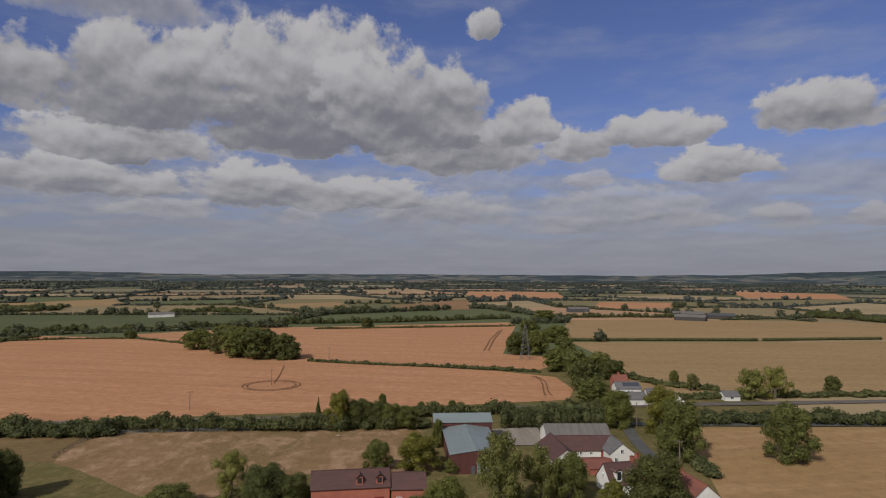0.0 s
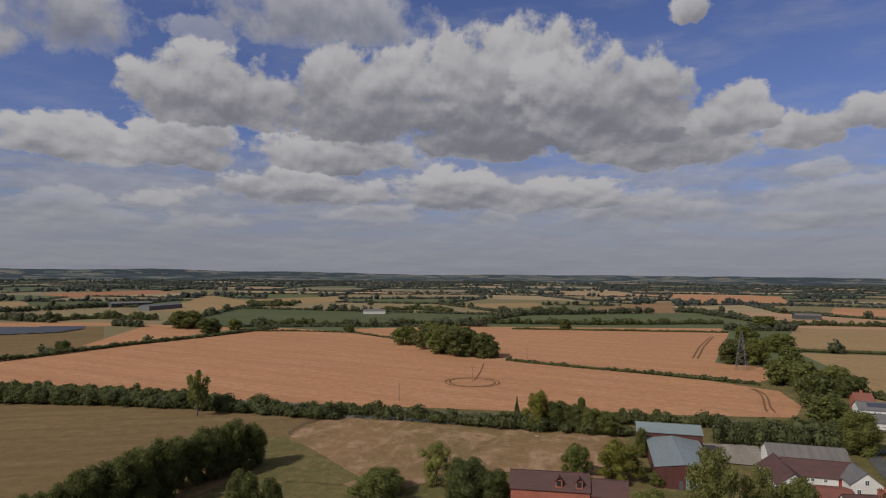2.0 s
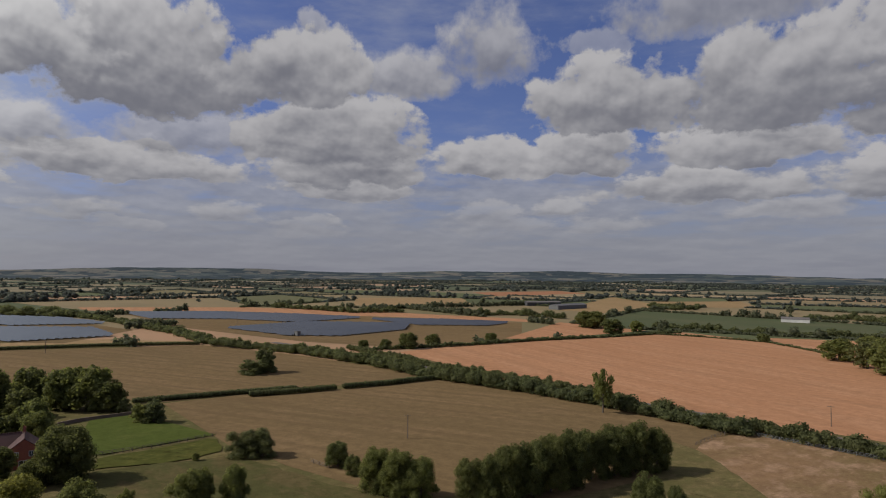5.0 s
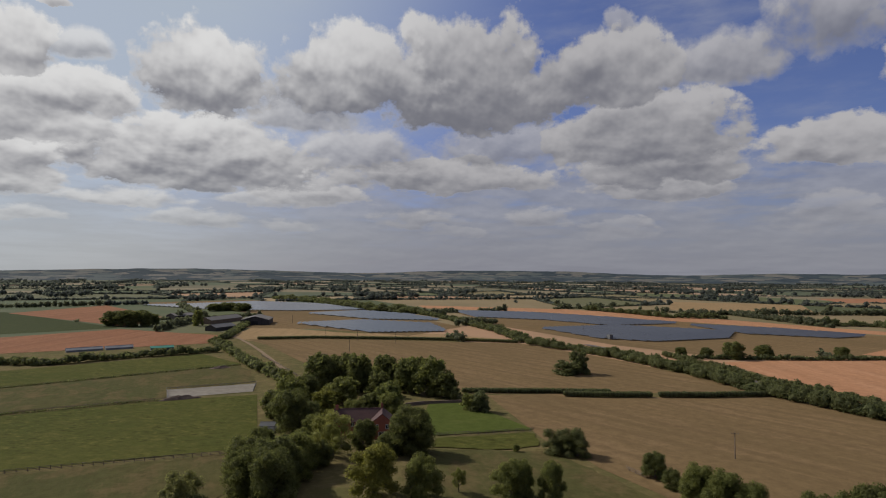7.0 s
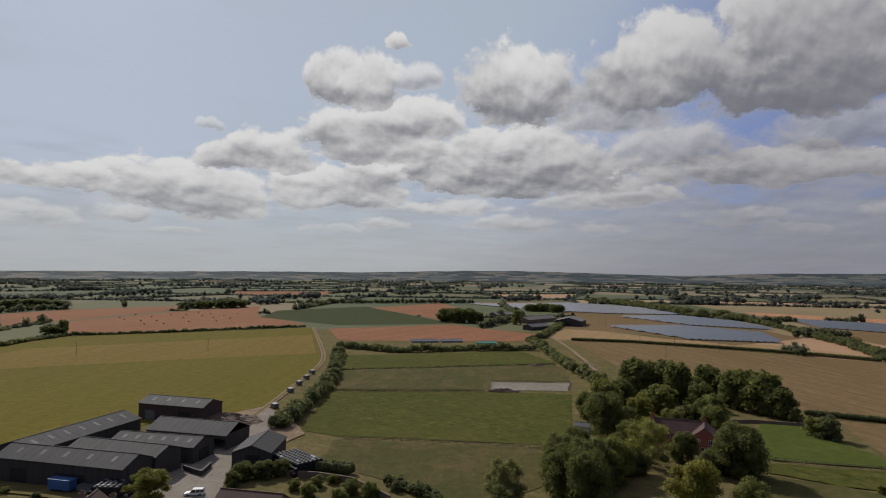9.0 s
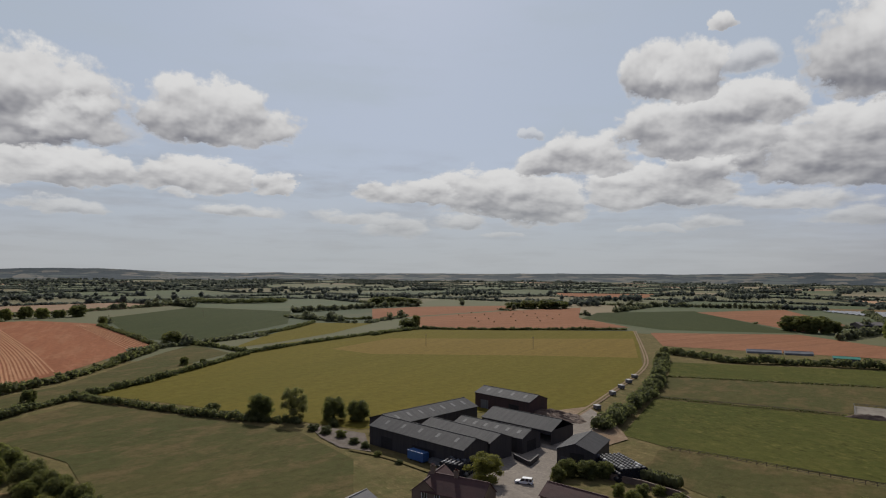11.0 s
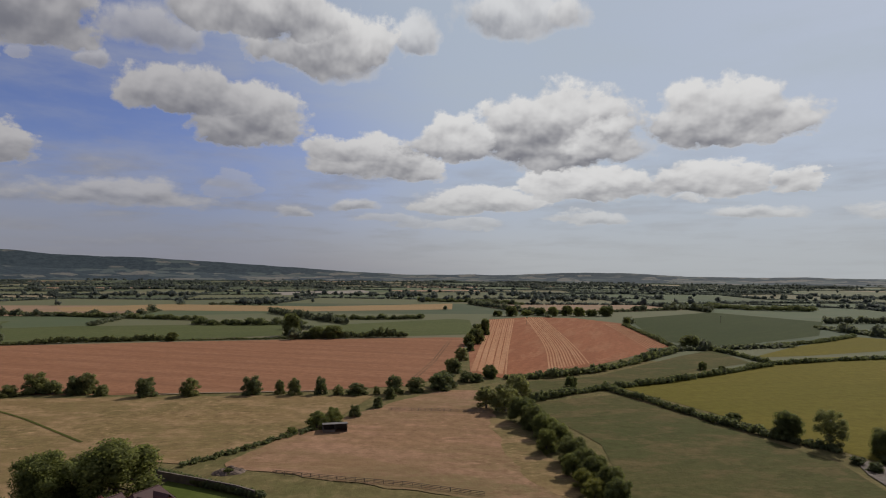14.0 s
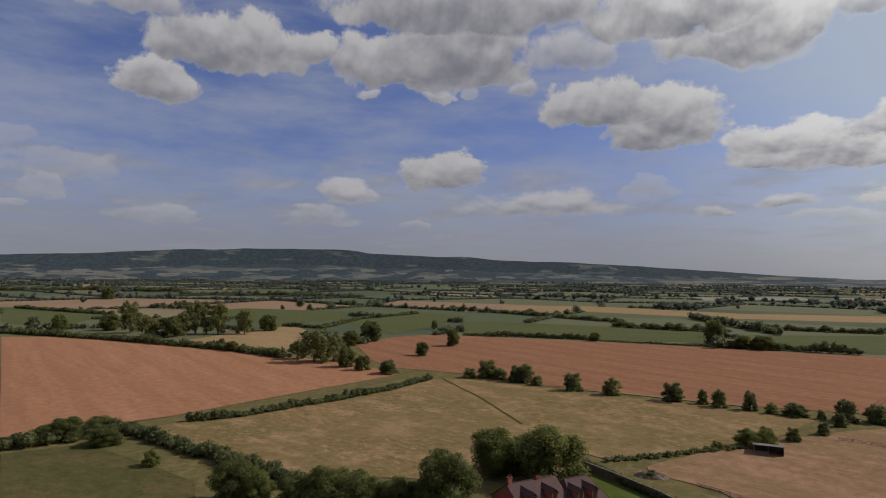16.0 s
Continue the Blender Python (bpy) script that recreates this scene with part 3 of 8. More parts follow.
def make_proto(kind, seed, fine):
    r = random.Random(seed)
    label, mat = LABELS[kind]
    name = "shrub" if kind.startswith("shrub") else "tree"
    root = tagged(new(name), label, name)
    lobes = crown_lobes(kind, r)
    reach = max(math.hypot(l[0], l[1]) + l[3] for l in lobes)
    top = max(l[2] + l[5] for l in lobes)
    kx, kz = (5.5 if kind == "dark" else 5.1) / reach, 9.9 / top
    lobes = [(x * kx, y * kx, z * kz, rx * kx, ry * kx, rz * kz) for x, y, z, rx, ry, rz in lobes]
    bm = bmesh.new()
    lean = Vector((r.uniform(-0.4, 0.4), r.uniform(-0.4, 0.4), 5.0))
    tube(bm, (0, 0, -0.4), lean, 0.38, 0.22, 8)
    for lobe in lobes[:8]:
        p = lean * r.uniform(0.45, 0.95)
        tube(bm, p, Vector(lobe[:3]), 0.16, 0.05, 5)
    part("trunk", bm, BARK, root, "grey-brown bark")
    dense, leaf = (15.0, 0.150) if fine else (3.6, 0.33)
    if kind == "willow":
        foliage("crown", lobes, mat, root, dense, leaf * 0.75, drop=1.5, core=0.6)
    else:
        foliage("crown", lobes, mat, root, dense * (0.9 if kind in ("airy", "grey", "birch") else 1.0), leaf, core=0.50 if kind == "airy" else 0.56 if kind in ("grey", "birch") else 0.66)
    return root


def tree(kind, x, y, height, width, group=""):
    """A tree or shrub of that kind, on the ground at x, y."""
    fine = math.hypot(x, y) < 240
    list_ = PROTOS.setdefault((kind, fine), [])
    r = random.Random(int(x * 37 + y * 91))
    m = Matrix.LocRotScale((x, y, 0), Euler((0, 0, r.uniform(0, math.tau))), (width / 10 * r.uniform(0.94, 1.06), width / 10 * r.uniform(0.94, 1.06), height / 10))
    if len(list_) < 3:
        ob = make_proto(kind, 11 * len(list_) + len(kind) * 5 + 3, fine)
        ob.matrix_basis = m
        list_.append(ob)
        base = ob
    else:
        base = r.choice(list_)
        keep = base.scale.copy()
        base.scale = (1, 1, 1)
        ob = copy_thing(base, m)
        base.scale = keep
    if group:
        tagged(ob, group=group)
    return ob


def along(points, step):
    """Points every so many metres along a line of corners, with the way there."""
    out = []
    for (x0, y0), (x1, y1) in zip(points, points[1:]):
        d = math.hypot(x1 - x0, y1 - y0)
        for i in range(max(1, round(d / step))):
            u = (i + 0.5) / max(1, round(d / step))
            out.append((x0 + (x1 - x0) * u, y0 + (y1 - y0) * u, (x1 - x0) / d, (y1 - y0) / d))
    return out


def hedge(label, points, height, width, uneven=0.35, mat=None, group=""):
    """A hedge of bushy lumps along a line on the ground: one mesh."""
    r = random.Random(int(points[0][0] * 13 + points[-1][1] * 7))
    lobes = []
    step = max(1.1, width * 0.36)
    for x, y, ux, uy in along(points, step):
        wave = 0.8 + 0.4 * noise.noise((x * 0.05, y * 0.05, 3.0))
        h = height * wave * r.uniform(1 - uneven, 1 + uneven)
        for k in range(2 if width > 3 else 1):
            off = r.uniform(-0.34, 0.34) * width
            s = width * r.uniform(0.30, 0.44)
            lobes.append((x - uy * off, y + ux * off, h * 0.5, s, s, h * 0.5))
    dist = min(math.hypot(x, y) for x, y in points)
    fine = 1.0 if dist < 300 else 0.35
    ob = foliage("hedge", lobes, mat or LEAF_HEDGE, None, 2.2 * fine, 0.36 / math.sqrt(fine), core=0.80)
    return tagged(ob, label, "hedge", group)


def clipped_hedge(label, points, height, width):
    """A machine-cut hedge: a long box of leaves with a rough top."""
    r = random.Random(int(points[0][0] * 17))
    lobes = []
    for x, y, ux, uy in along(points, 0.75):
        for k in (-1, 1):
            off = k * width * 0.22
            lobes.append((x - uy * off, y + ux * off, height * 0.52, 1.0, 1.0, height * 0.5 * r.uniform(0.97, 1.03)))
    return tagged(foliage("hedge", lobes, LEAF_HEDGE, None, 1.3, 0.30, core=0.93), label, "hedge")


FIELDS = []
WORN_EDGES = ("bare_pasture", "paddock", "grass_patch", "bare_spot", "meadow", "paddock_dull", "farm_track")


def field(name, points, mat, label, lift=0.06, category="field"):
    """A field, yard or track lying on the ground."""
    FIELDS.append(points)
    if name in WORN_EDGES:
        rough = []
        for x, y, ux, uy in along(points + points[:1], 4.0):
            d = 2.6 * noise.noise((x * 0.07, y * 0.07, 1.0)) + 1.4 * noise.noise((x * 0.3, y * 0.3, 5.0))
            rough.append((x - uy * d, y + ux * d))
        points = rough
    lift += 0.003 * len(FIELDS)
    bm = bmesh.new()
    f = bm.faces.new([bm.verts.new((x, y, lift)) for x, y in points])
    if f.normal.z < 0 or sum(x0 * y1 - x1 * y0 for (x0, y0), (x1, y1) in zip(points, points[1:] + points[:1])) < 0:
        bmesh.ops.reverse_faces(bm, faces=bm.faces[:])
    bmesh.ops.triangulate(bm, faces=bm.faces[:])
    me = bpy.data.meshes.new(name)
    bm.to_mesh(me)
    bm.free()
    me.materials.append(mat)
    return tagged(new(name, me), label, category, kind="structure")


def strip(name, points, width, mat, label, lift=0.10, category="road"):
    """A road, track or line of one width along corners."""
    lift += 0.2
    for _ in range(2 if len(points) > 3 and len(points) < 30 else 0):  # round the bends
        cut = [points[0]]
        for (x0, y0), (x1, y1) in zip(points, points[1:]):
            cut += [(x0 * 0.75 + x1 * 0.25, y0 * 0.75 + y1 * 0.25), (x0 * 0.25 + x1 * 0.75, y0 * 0.25 + y1 * 0.75)]
        points = cut + [points[-1]]
    left, right = [], []
    for i, (x, y) in enumerate(points):
        a = Vector(points[max(0, i - 1)])
        b = Vector(points[min(len(points) - 1, i + 1)])
        d = (b - a).normalized()
        left.append((x - d.y * width / 2, y + d.x * width / 2))
        right.append((x + d.y * width / 2, y - d.x * width / 2))
    n = len(points)
    verts = [(*p, lift) for p in right + left]
    faces = [(i, i + 1, n + i + 1, n + i) for i in range(n - 1)]
    return tagged(mesh_object(name, verts, faces, mat), label, category, kind="structure")


def inside(x, y, poly):
    hit = False
    for (x0, y0), (x1, y1) in zip(poly, poly[1:] + poly[:1]):
        if (y0 > y) != (y1 > y) and x < (x1 - x0) * (y - y0) / (y1 - y0) + x0:
            hit = not hit
    return hit

# ---- building materials ----
WHITE = plain_material("white_render", (0.62, 0.60, 0.57), (0.54, 0.52, 0.48), 0.6, 0.85)
BRICK = plain_material("red_brick", (0.35, 0.115, 0.075), (0.27, 0.092, 0.064), 1.0, 0.9, vary=0.1)
STONE = plain_material("brown_stone", (0.20, 0.145, 0.105), (0.15, 0.11, 0.085), 0.8, 0.9)
CLAD_RED = plain_material("red_brown_cladding", (0.095, 0.035, 0.030), (0.078, 0.030, 0.026), 0.5, 0.6, stretch=(6, 6, 0.3))
CLAD_DARK = plain_material("dark_barn_cladding", (0.055, 0.048, 0.045), (0.038, 0.034, 0.033), 0.5, 0.75, stretch=(6, 6, 0.3))
CLAD_BROWN = plain_material("dark_brown_cladding", (0.070, 0.040, 0.036), (0.052, 0.032, 0.030), 0.5, 0.75, stretch=(6, 6, 0.3))
CLAD_GREY = plain_material("grey_barn_cladding", (0.15, 0.15, 0.15), (0.11, 0.11, 0.11), 0.5, 0.7, stretch=(6, 6, 0.3))
ROOF_TILE = plain_material("brown_red_tiles", (0.090, 0.044, 0.039), (0.068, 0.037, 0.034), 0.8, 0.85, stretch=(1, 3, 3))
ROOF_RED = plain_material("red_tiles", (0.20, 0.075, 0.052), (0.155, 0.062, 0.047), 0.8, 0.85, stretch=(1, 3, 3))
ROOF_SLATE = plain_material("grey_slates", (0.105, 0.10, 0.105), (0.135, 0.125, 0.12), 0.8, 0.7, stretch=(1, 3, 3))
ROOF_MOSS = plain_material("weathered_cement_sheets", (0.145, 0.130, 0.120), (0.108, 0.096, 0.089), 0.5, 0.85, stretch=(5, 0.5, 1))
ROOF_BLUE = plain_material("pale_blue_roof_sheets", (0.185, 0.215, 0.215), (0.165, 0.19, 0.19), 0.3, 0.45, stretch=(0.4, 3, 1))
ROOF_FIBRE = plain_material("dark_cement_roof_sheets", (0.048, 0.046, 0.047), (0.035, 0.034, 0.036), 0.5, 0.8, spec=0.15, stretch=(5, 0.5, 1))
PALE_SHEET = plain_material("pale_translucent_sheet", (0.080, 0.080, 0.083), (0.056, 0.056, 0.058), 0.5, 0.75)
TIMBER = plain_material("weathered_timber", (0.17, 0.13, 0.10), (0.12, 0.095, 0.075), 1.5, 0.9)
# near-black slab colour that paints the shade inside open doorways
DOORWAY_SHADE = plain_material("doorway_shade", (0.02, 0.018, 0.017), (0.03, 0.027, 0.025), 0.5, 0.9)
RED_DOOR = plain_material("dark_red_door", (0.22, 0.03, 0.03), (0.17, 0.025, 0.025), 0.5, 0.6)
GREY_DOOR = plain_material("grey_green_shutter", (0.20, 0.24, 0.23), (0.17, 0.20, 0.195), 0.5, 0.55, stretch=(0.3, 0.3, 6))
METAL = plain_material("galvanised_metal", (0.15, 0.15, 0.15), (0.11, 0.11, 0.11), 1.0, 0.7, 0.3)
GLASS = plain_material("window_glass", (0.02, 0.023, 0.027), (0.03, 0.033, 0.037), 0.3, 0.08, spec=0.8, bump=0.0)
SOLAR = plain_material("solar_glass", (0.045, 0.048, 0.062), (0.055, 0.058, 0.072), 0.05, 0.20, spec=0.6, bump=0.0)
BLACK_WRAP = plain_material("black_bale_wrap", (0.016, 0.016, 0.020), (0.026, 0.026, 0.030), 2.0, 0.6, spec=0.15)
# pale copy of the black wrap: the plastic's glints as a colour
GLINT_WRAP = plain_material("glint_bale_wrap", (0.17, 0.17, 0.18), (0.12, 0.12, 0.125), 2.0, 0.5, spec=0.3)
STRAW = plain_material("straw", (0.36, 0.25, 0.13), (0.28, 0.19, 0.10), 3.0, 0.95)
PAINT_WHITE = plain_material("white_paint", (0.75, 0.75, 0.74), (0.70, 0.70, 0.69), 1.0, 0.35, spec=0.5)
PAINT_BLUE = plain_material("blue_paint", (0.05, 0.13, 0.30), (0.045, 0.10, 0.24), 1.0, 0.5)
PAINT_GREEN = plain_material("green_sheet", (0.04, 0.22, 0.16), (0.035, 0.18, 0.13), 1.0, 0.5)
RUBBER = plain_material("black_rubber", (0.02, 0.02, 0.02), (0.028, 0.028, 0.028), 3.0, 0.9)
FLAT_WHEAT = field_material("flattened_wheat", (0.20, 0.108, 0.062), (0.165, 0.092, 0.053), (0.25, 0.14, 0.082))
STRAW_ROW = field_material("straw_swath", (0.43, 0.225, 0.122), (0.37, 0.185, 0.10), (0.48, 0.275, 0.16))
PALE_BIN = plain_material("pale_bin_lid", (0.36, 0.35, 0.34), (0.28, 0.275, 0.27), 1.0, 0.6)
TUNNEL = plain_material("dull_tunnel_sheet", (0.28, 0.28, 0.28), (0.20, 0.20, 0.205), 0.6, 0.6)
PALE_SOIL = field_material("pale_bare_soil", (0.390, 0.281, 0.203), (0.343, 0.242, 0.172), (0.421, 0.320, 0.234), fine=0.8)
HEAP = plain_material("muck_and_wood_heap", (0.11, 0.075, 0.055), (0.17, 0.12, 0.09), 0.9, 0.95, bump=0.8)


# ---- buildings ----
def bm_boxes(*boxes):
    bm = bmesh.new()
    for b in boxes:
        box(bm, *b)
    return bm


def slab(bm, pts, thick):
    """A roof slope: four corners, given a thickness downwards."""
    top = [bm.verts.new(p) for p in pts]
    low = [bm.verts.new((p[0], p[1], p[2] - thick)) for p in pts]
    bm.faces.new(top)
    bm.faces.new(low[::-1])
    for i in range(4):
        bm.faces.new((top[i], low[i], low[(i + 1) % 4], top[(i + 1) % 4]))


def opening(root, side, u, z, w, h, length, half, kind, mat=None):
    """A window or door on a side of a building: L and R are the long sides, A and B the ends."""
    def place(x0, x1, d0, d1, z0, z1):
        if side == "L":
            return (x0, half + d0, z0, x1, half + d1, z1)
        if side == "R":
            return (x0, -half - d1, z0, x1, -half - d0, z1)
        if side == "A":
            return (-d1, x0, z0, -d0, x1, z1)
        return (length + d0, x0, z0, length + d1, x1, z1)

    a, b = u - w / 2, u + w / 2
    if kind == "door":
        part("door", bm_boxes(place(a, b, -0.05, 0.06, z, z + h)), mat or DOORWAY_SHADE, root)
        return
    f = 0.09
    win = part("window", bm_boxes(place(a - f, b + f, -0.02, 0.09, z - f, z), place(a - f, b + f, -0.02, 0.09, z + h, z + h + f), place(a - f, a, -0.02, 0.09, z, z + h), place(b, b + f, -0.02, 0.09, z, z + h), place(u - 0.04, u + 0.04, -0.02, 0.08, z, z + h)), PAINT_WHITE, root, "white window frame")
    part("pane", bm_boxes(place(a, u - 0.04, -0.02, 0.04, z, z + h), place(u + 0.04, b, -0.02, 0.04, z, z + h)), GLASS, win)


def gable(name, label, category, a, b, half, eave, ridge, wall, roof, openings=(), dormers=(), chimneys=(), lights=0, over=0.35, solar=None, open_side="", group="", hip=0.0):
    """A building with a pitched roof: ridge from a to b, half its width, heights of eaves and ridge."""
    length = math.hypot(b[0] - a[0], b[1] - a[1])
    root = tagged(new(name), label, category, group)
    root.matrix_basis = pose(a[0], a[1], 0, 0, 0, math.degrees(math.atan2(b[1] - a[1], b[0] - a[0])))
    t = 0.25
    if open_side:
        s = 1 if open_side == "L" else -1
        y0, y1 = sorted((-s * half, -s * (half - t)))
        part("wall", bm_boxes((0, y0, -0.3, length, y1, eave)), wall, root)
        part("wall", bm_boxes((0, -half + 0.01, -0.3, t, half - 0.01, eave)), wall, root)
        part("wall", bm_boxes((length - t, -half + 0.01, -0.3, length, half - 0.01, eave)), wall, root)
        for i in range(max(2, int(length / 6)) + 1):
            x = 0.15 + (length - 0.3) * i / max(2, int(length / 6))
            part("post", bm_boxes((x - 0.12, s * (half - 0.3) - 0.12, 0, x + 0.12, s * (half - 0.3) + 0.12, eave)), CLAD_DARK, root)
        part("fascia", bm_boxes((0, s * half - 0.06, eave - 1.3, length, s * half + 0.06, eave - 0.01)), wall, root)
    else:
        bm = bmesh.new()
        lo = [bm.verts.new(p) for p in ((0, -half, -0.3), (length, -half, -0.3), (length, half, -0.3), (0, half, -0.3))]
        hi = [bm.verts.new(p) for p in ((0, -half, eave), (length, -half, eave), (length, half, eave), (0, half, eave))]
        ra, rb = bm.verts.new((hip, 0, ridge - 0.12)), bm.verts.new((length - hip, 0, ridge - 0.12))
        bm.faces.new((lo[0], lo[1], hi[1], hi[0]))
        bm.faces.new((lo[2], lo[3], hi[3], hi[2]))
        bm.faces.new((lo[1], lo[2], hi[2], hi[1]))
        bm.faces.new((lo[3], lo[0], hi[0], hi[3]))
        bm.faces.new((hi[0], ra, hi[3]))
        bm.faces.new((hi[1], hi[2], rb))
        part("wall", bm, wall, root)
    drop = over * (ridge - eave) / half
    e = 0.0 if hip else over * 0.7
    for s in (-1, 1):
        bm = bmesh.new()
        pts = [(hip - e, 0, ridge), (length - hip + e, 0, ridge), (length + e, s * (half + over), eave - drop), (-e, s * (half + over), eave - drop)]
        slab(bm, pts, 0.14)
        slope = part("roof_slope", bm, roof, root)
        for i in range(lights):
            x = length * (i + 0.7) / (lights + 0.4)
            y0, y1 = 0.28, 0.62
            z0, z1 = ridge - (ridge - eave) * y0 + 0.02, ridge - (ridge - eave) * y1 + 0.02
            bm = bmesh.new()
            slab(bm, [(x - 0.5, s * half * y0, z0), (x + 0.5, s * half * y0, z0), (x + 0.5, s * half * y1, z1), (x - 0.5, s * half * y1, z1)], 0.04)
            part("roof_light", bm, PALE_SHEET, slope, "pale translucent roof sheet")
        if solar == ("L" if s > 0 else "R"):
            y0, y1 = 0.15, 0.7
            z0, z1 = ridge - (ridge - eave) * y0 + 0.09, ridge - (ridge - eave) * y1 + 0.09
            bm = bmesh.new()
            slab(bm, [(length * 0.3, s * half * y0, z0), (length * 0.97, s * half * y0, z0), (length * 0.97, s * half * y1, z1), (length * 0.3, s * half * y1, z1)], 0.05)
            part("solar_panel", bm, SOLAR, slope, "dark blue solar panels")
    if hip:
        for x, q in ((0, 1), (length, -1)):
            bm = bmesh.new()
            p = [bm.verts.new(v) for v in ((x - q * 0.2, -half - over, eave - drop), (x - q * 0.2, half + over, eave - drop), (x + q * hip, 0, ridge))]
            bm.faces.new(p)
            part("hip_end", bm, roof, root)
    part("ridge_cap", bm_boxes((hip - e, -0.12, ridge - 0.05, length - hip + e, 0.12, ridge + 0.09)), roof, root)
    for side, u, z, w, h, kind, *mat in openings:
        opening(root, side, u, z, w, h, length, half, kind, *mat)
    for side, u in dormers:
        s = 1 if side == "L" else -1
        y1 = half * 0.92
        z0 = eave + (ridge - eave) * 0.15
        top = ridge - (ridge - eave) * 0.12
        bm = bmesh.new()
        box(bm, u - 0.8, *sorted((s * 0.5, s * y1))[:1], z0 - 0.4, u + 0.8, sorted((s * 0.5, s * y1))[1], top - 0.7)
        d = part("dormer", bm, wall, root, "small gabled dormer")
        bm = bmesh.new()
        for q in (-1, 1):
            slab(bm, [(u, s * 0.2, top), (u, s * (y1 + 0.25), top), (u + q * 1.05, s * (y1 + 0.25), top - 0.95), (u + q * 1.05, s * 0.2, top - 0.95)], 0.1)
        part("dormer_roof", bm, roof, d)
        part("pane", bm_boxes((u - 0.5, *sorted((s * y1, s * (y1 + 0.05)))[:1], z0 + 0.1, u + 0.5, sorted((s * y1, s * (y1 + 0.05)))[1], top - 0.85)), GLASS, d)
    for u, h in chimneys:
        c = part("chimney", bm_boxes((u - 0.5, -0.35, ridge - 1.2, u + 0.5, 0.35, ridge + h), (u - 0.57, -0.42, ridge + h - 0.2, u + 0.57, 0.42, ridge + h)), wall if wall is not WHITE else BRICK, root, "brick chimney stack")
        for k in (-0.25, 0.25):
            bm = bmesh.new()
            tube(bm, (u + k, 0, ridge + h - 0.02), (u + k, 0, ridge + h + 0.4), 0.13, 0.10, 8)
            part("chimney_pot", bm, ROOF_RED, c)
    return root


def utility_pole(x, y, h, turn=0.0, group="poles across the fields"):
    root = tagged(new("utility_pole"), "brown wooden utility pole with a crossarm", "utility pole", group)
    root.matrix_basis = pose(x, y, 0, 0, 0, turn)
    bm = bmesh.new()
    tube(bm, (0, 0, -0.3), (0, 0, h), 0.17, 0.12, 8)
    part("pole", bm, TIMBER, root)
    part("crossarm", bm_boxes((-1.1, -0.06, h - 0.45, 1.1, 0.06, h - 0.3)), TIMBER, root)
    for k in (-0.95, 0.0, 0.95):
        bm = bmesh.new()
        tube(bm, (k, 0, h - 0.3), (k, 0, h - 0.05 if k else h + 0.2), 0.06, 0.04, 6)
        part("insulator", bm, METAL, root)
    return root


def pylon(x, y, h, turn, label="grey steel lattice electricity pylon"):
    root = tagged(new("pylon"), label, "pylon")
    root.matrix_basis = pose(x, y, 0, 0, 0, turn)

    def wide(z):
        return 2.6 * (1 - z / h) + 0.45

    corners = ((-1, -1), (1, -1), (1, 1), (-1, 1))
    for cx, cy in corners:
        bm = bmesh.new()
        tube(bm, (cx * wide(0), cy * wide(0), -0.2), (cx * wide(h), cy * wide(h), h), 0.14, 0.09, 4)
        part("leg", bm, METAL, root)
    for i in range(7):
        z0, z1 = h * i / 7, h * (i + 1) / 7
        bm = bmesh.new()
        for (ax, ay), (bx, by) in zip(corners, corners[1:] + corners[:1]):
            tube(bm, (ax * wide(z0), ay * wide(z0), z0), (bx * wide(z1), by * wide(z1), z1), 0.07, 0.07, 3)
            tube(bm, (bx * wide(z0), by * wide(z0), z0), (ax * wide(z1), ay * wide(z1), z1), 0.07, 0.07, 3)
        part("bracing", bm, METAL, root)
    for z, w in ((h * 0.66, 4.2), (h * 0.79, 5.2), (h * 0.92, 3.8)):
        bm = bmesh.new()
        for s in (-1, 1):
            tube(bm, (0, 0, z + 0.8), (s * w, 0, z), 0.08, 0.06, 4)
            tube(bm, (0, 0, z - 0.2), (s * w, 0, z), 0.08, 0.06, 4)
            tube(bm, (s * w, 0, z), (s * w, 0, z - 1.3), 0.10, 0.10, 4)
        part("arm", bm, METAL, root)
    return root


POST = {}


def fence(label, points, height=1.2, step=2.6, rails=3, mat=None, group=""):
    """Posts and rails along a line."""
    mat = mat or TIMBER
    root = tagged(new("fence"), label, "fence", group)
    key = (height, mat.name)
    if key not in POST:
        bm = bm_boxes((-0.07, -0.07, -0.2, 0.07, 0.07, height))
        me = bpy.data.meshes.new("post")
        bm.to_mesh(me)
        bm.free()
        me.materials.append(mat)
        POST[key] = me
    for x, y, ux, uy in along(points, step):
        p = new("post", POST[key])
        p.parent, p.location = root, (x, y, 0)
    for (x0, y0), (x1, y1) in zip(points, points[1:]):
        d = Vector((x1 - x0, y1 - y0, 0))
        for k in range(rails):
            z = height * (0.95 - 0.32 * k)
            bm = bmesh.new()
            tube(bm, (x0, y0, z), (x1, y1, z), 0.06, 0.06, 4)
            part("rail", bm, mat, root)
    return root


def wall_run(label, points, height, thick, mat, category="wall"):
    """A garden wall or board fence along a line, with a coping."""
    root = tagged(new("garden_wall"), label, category)
    for (x0, y0), (x1, y1) in zip(points, points[1:]):
        length = math.hypot(x1 - x0, y1 - y0)
        seg = part("panel", bm_boxes((0, -thick / 2, -0.2, length, thick / 2, height)), mat, root)
        seg.matrix_basis = pose(x0, y0, 0, 0, 0, math.degrees(math.atan2(y1 - y0, x1 - x0)))
        cap = part("coping", bm_boxes((0, -thick / 2 - 0.06, height, length, thick / 2 + 0.06, height + 0.08)), mat, root)
        cap.matrix_basis = seg.matrix_basis.copy()
    return root


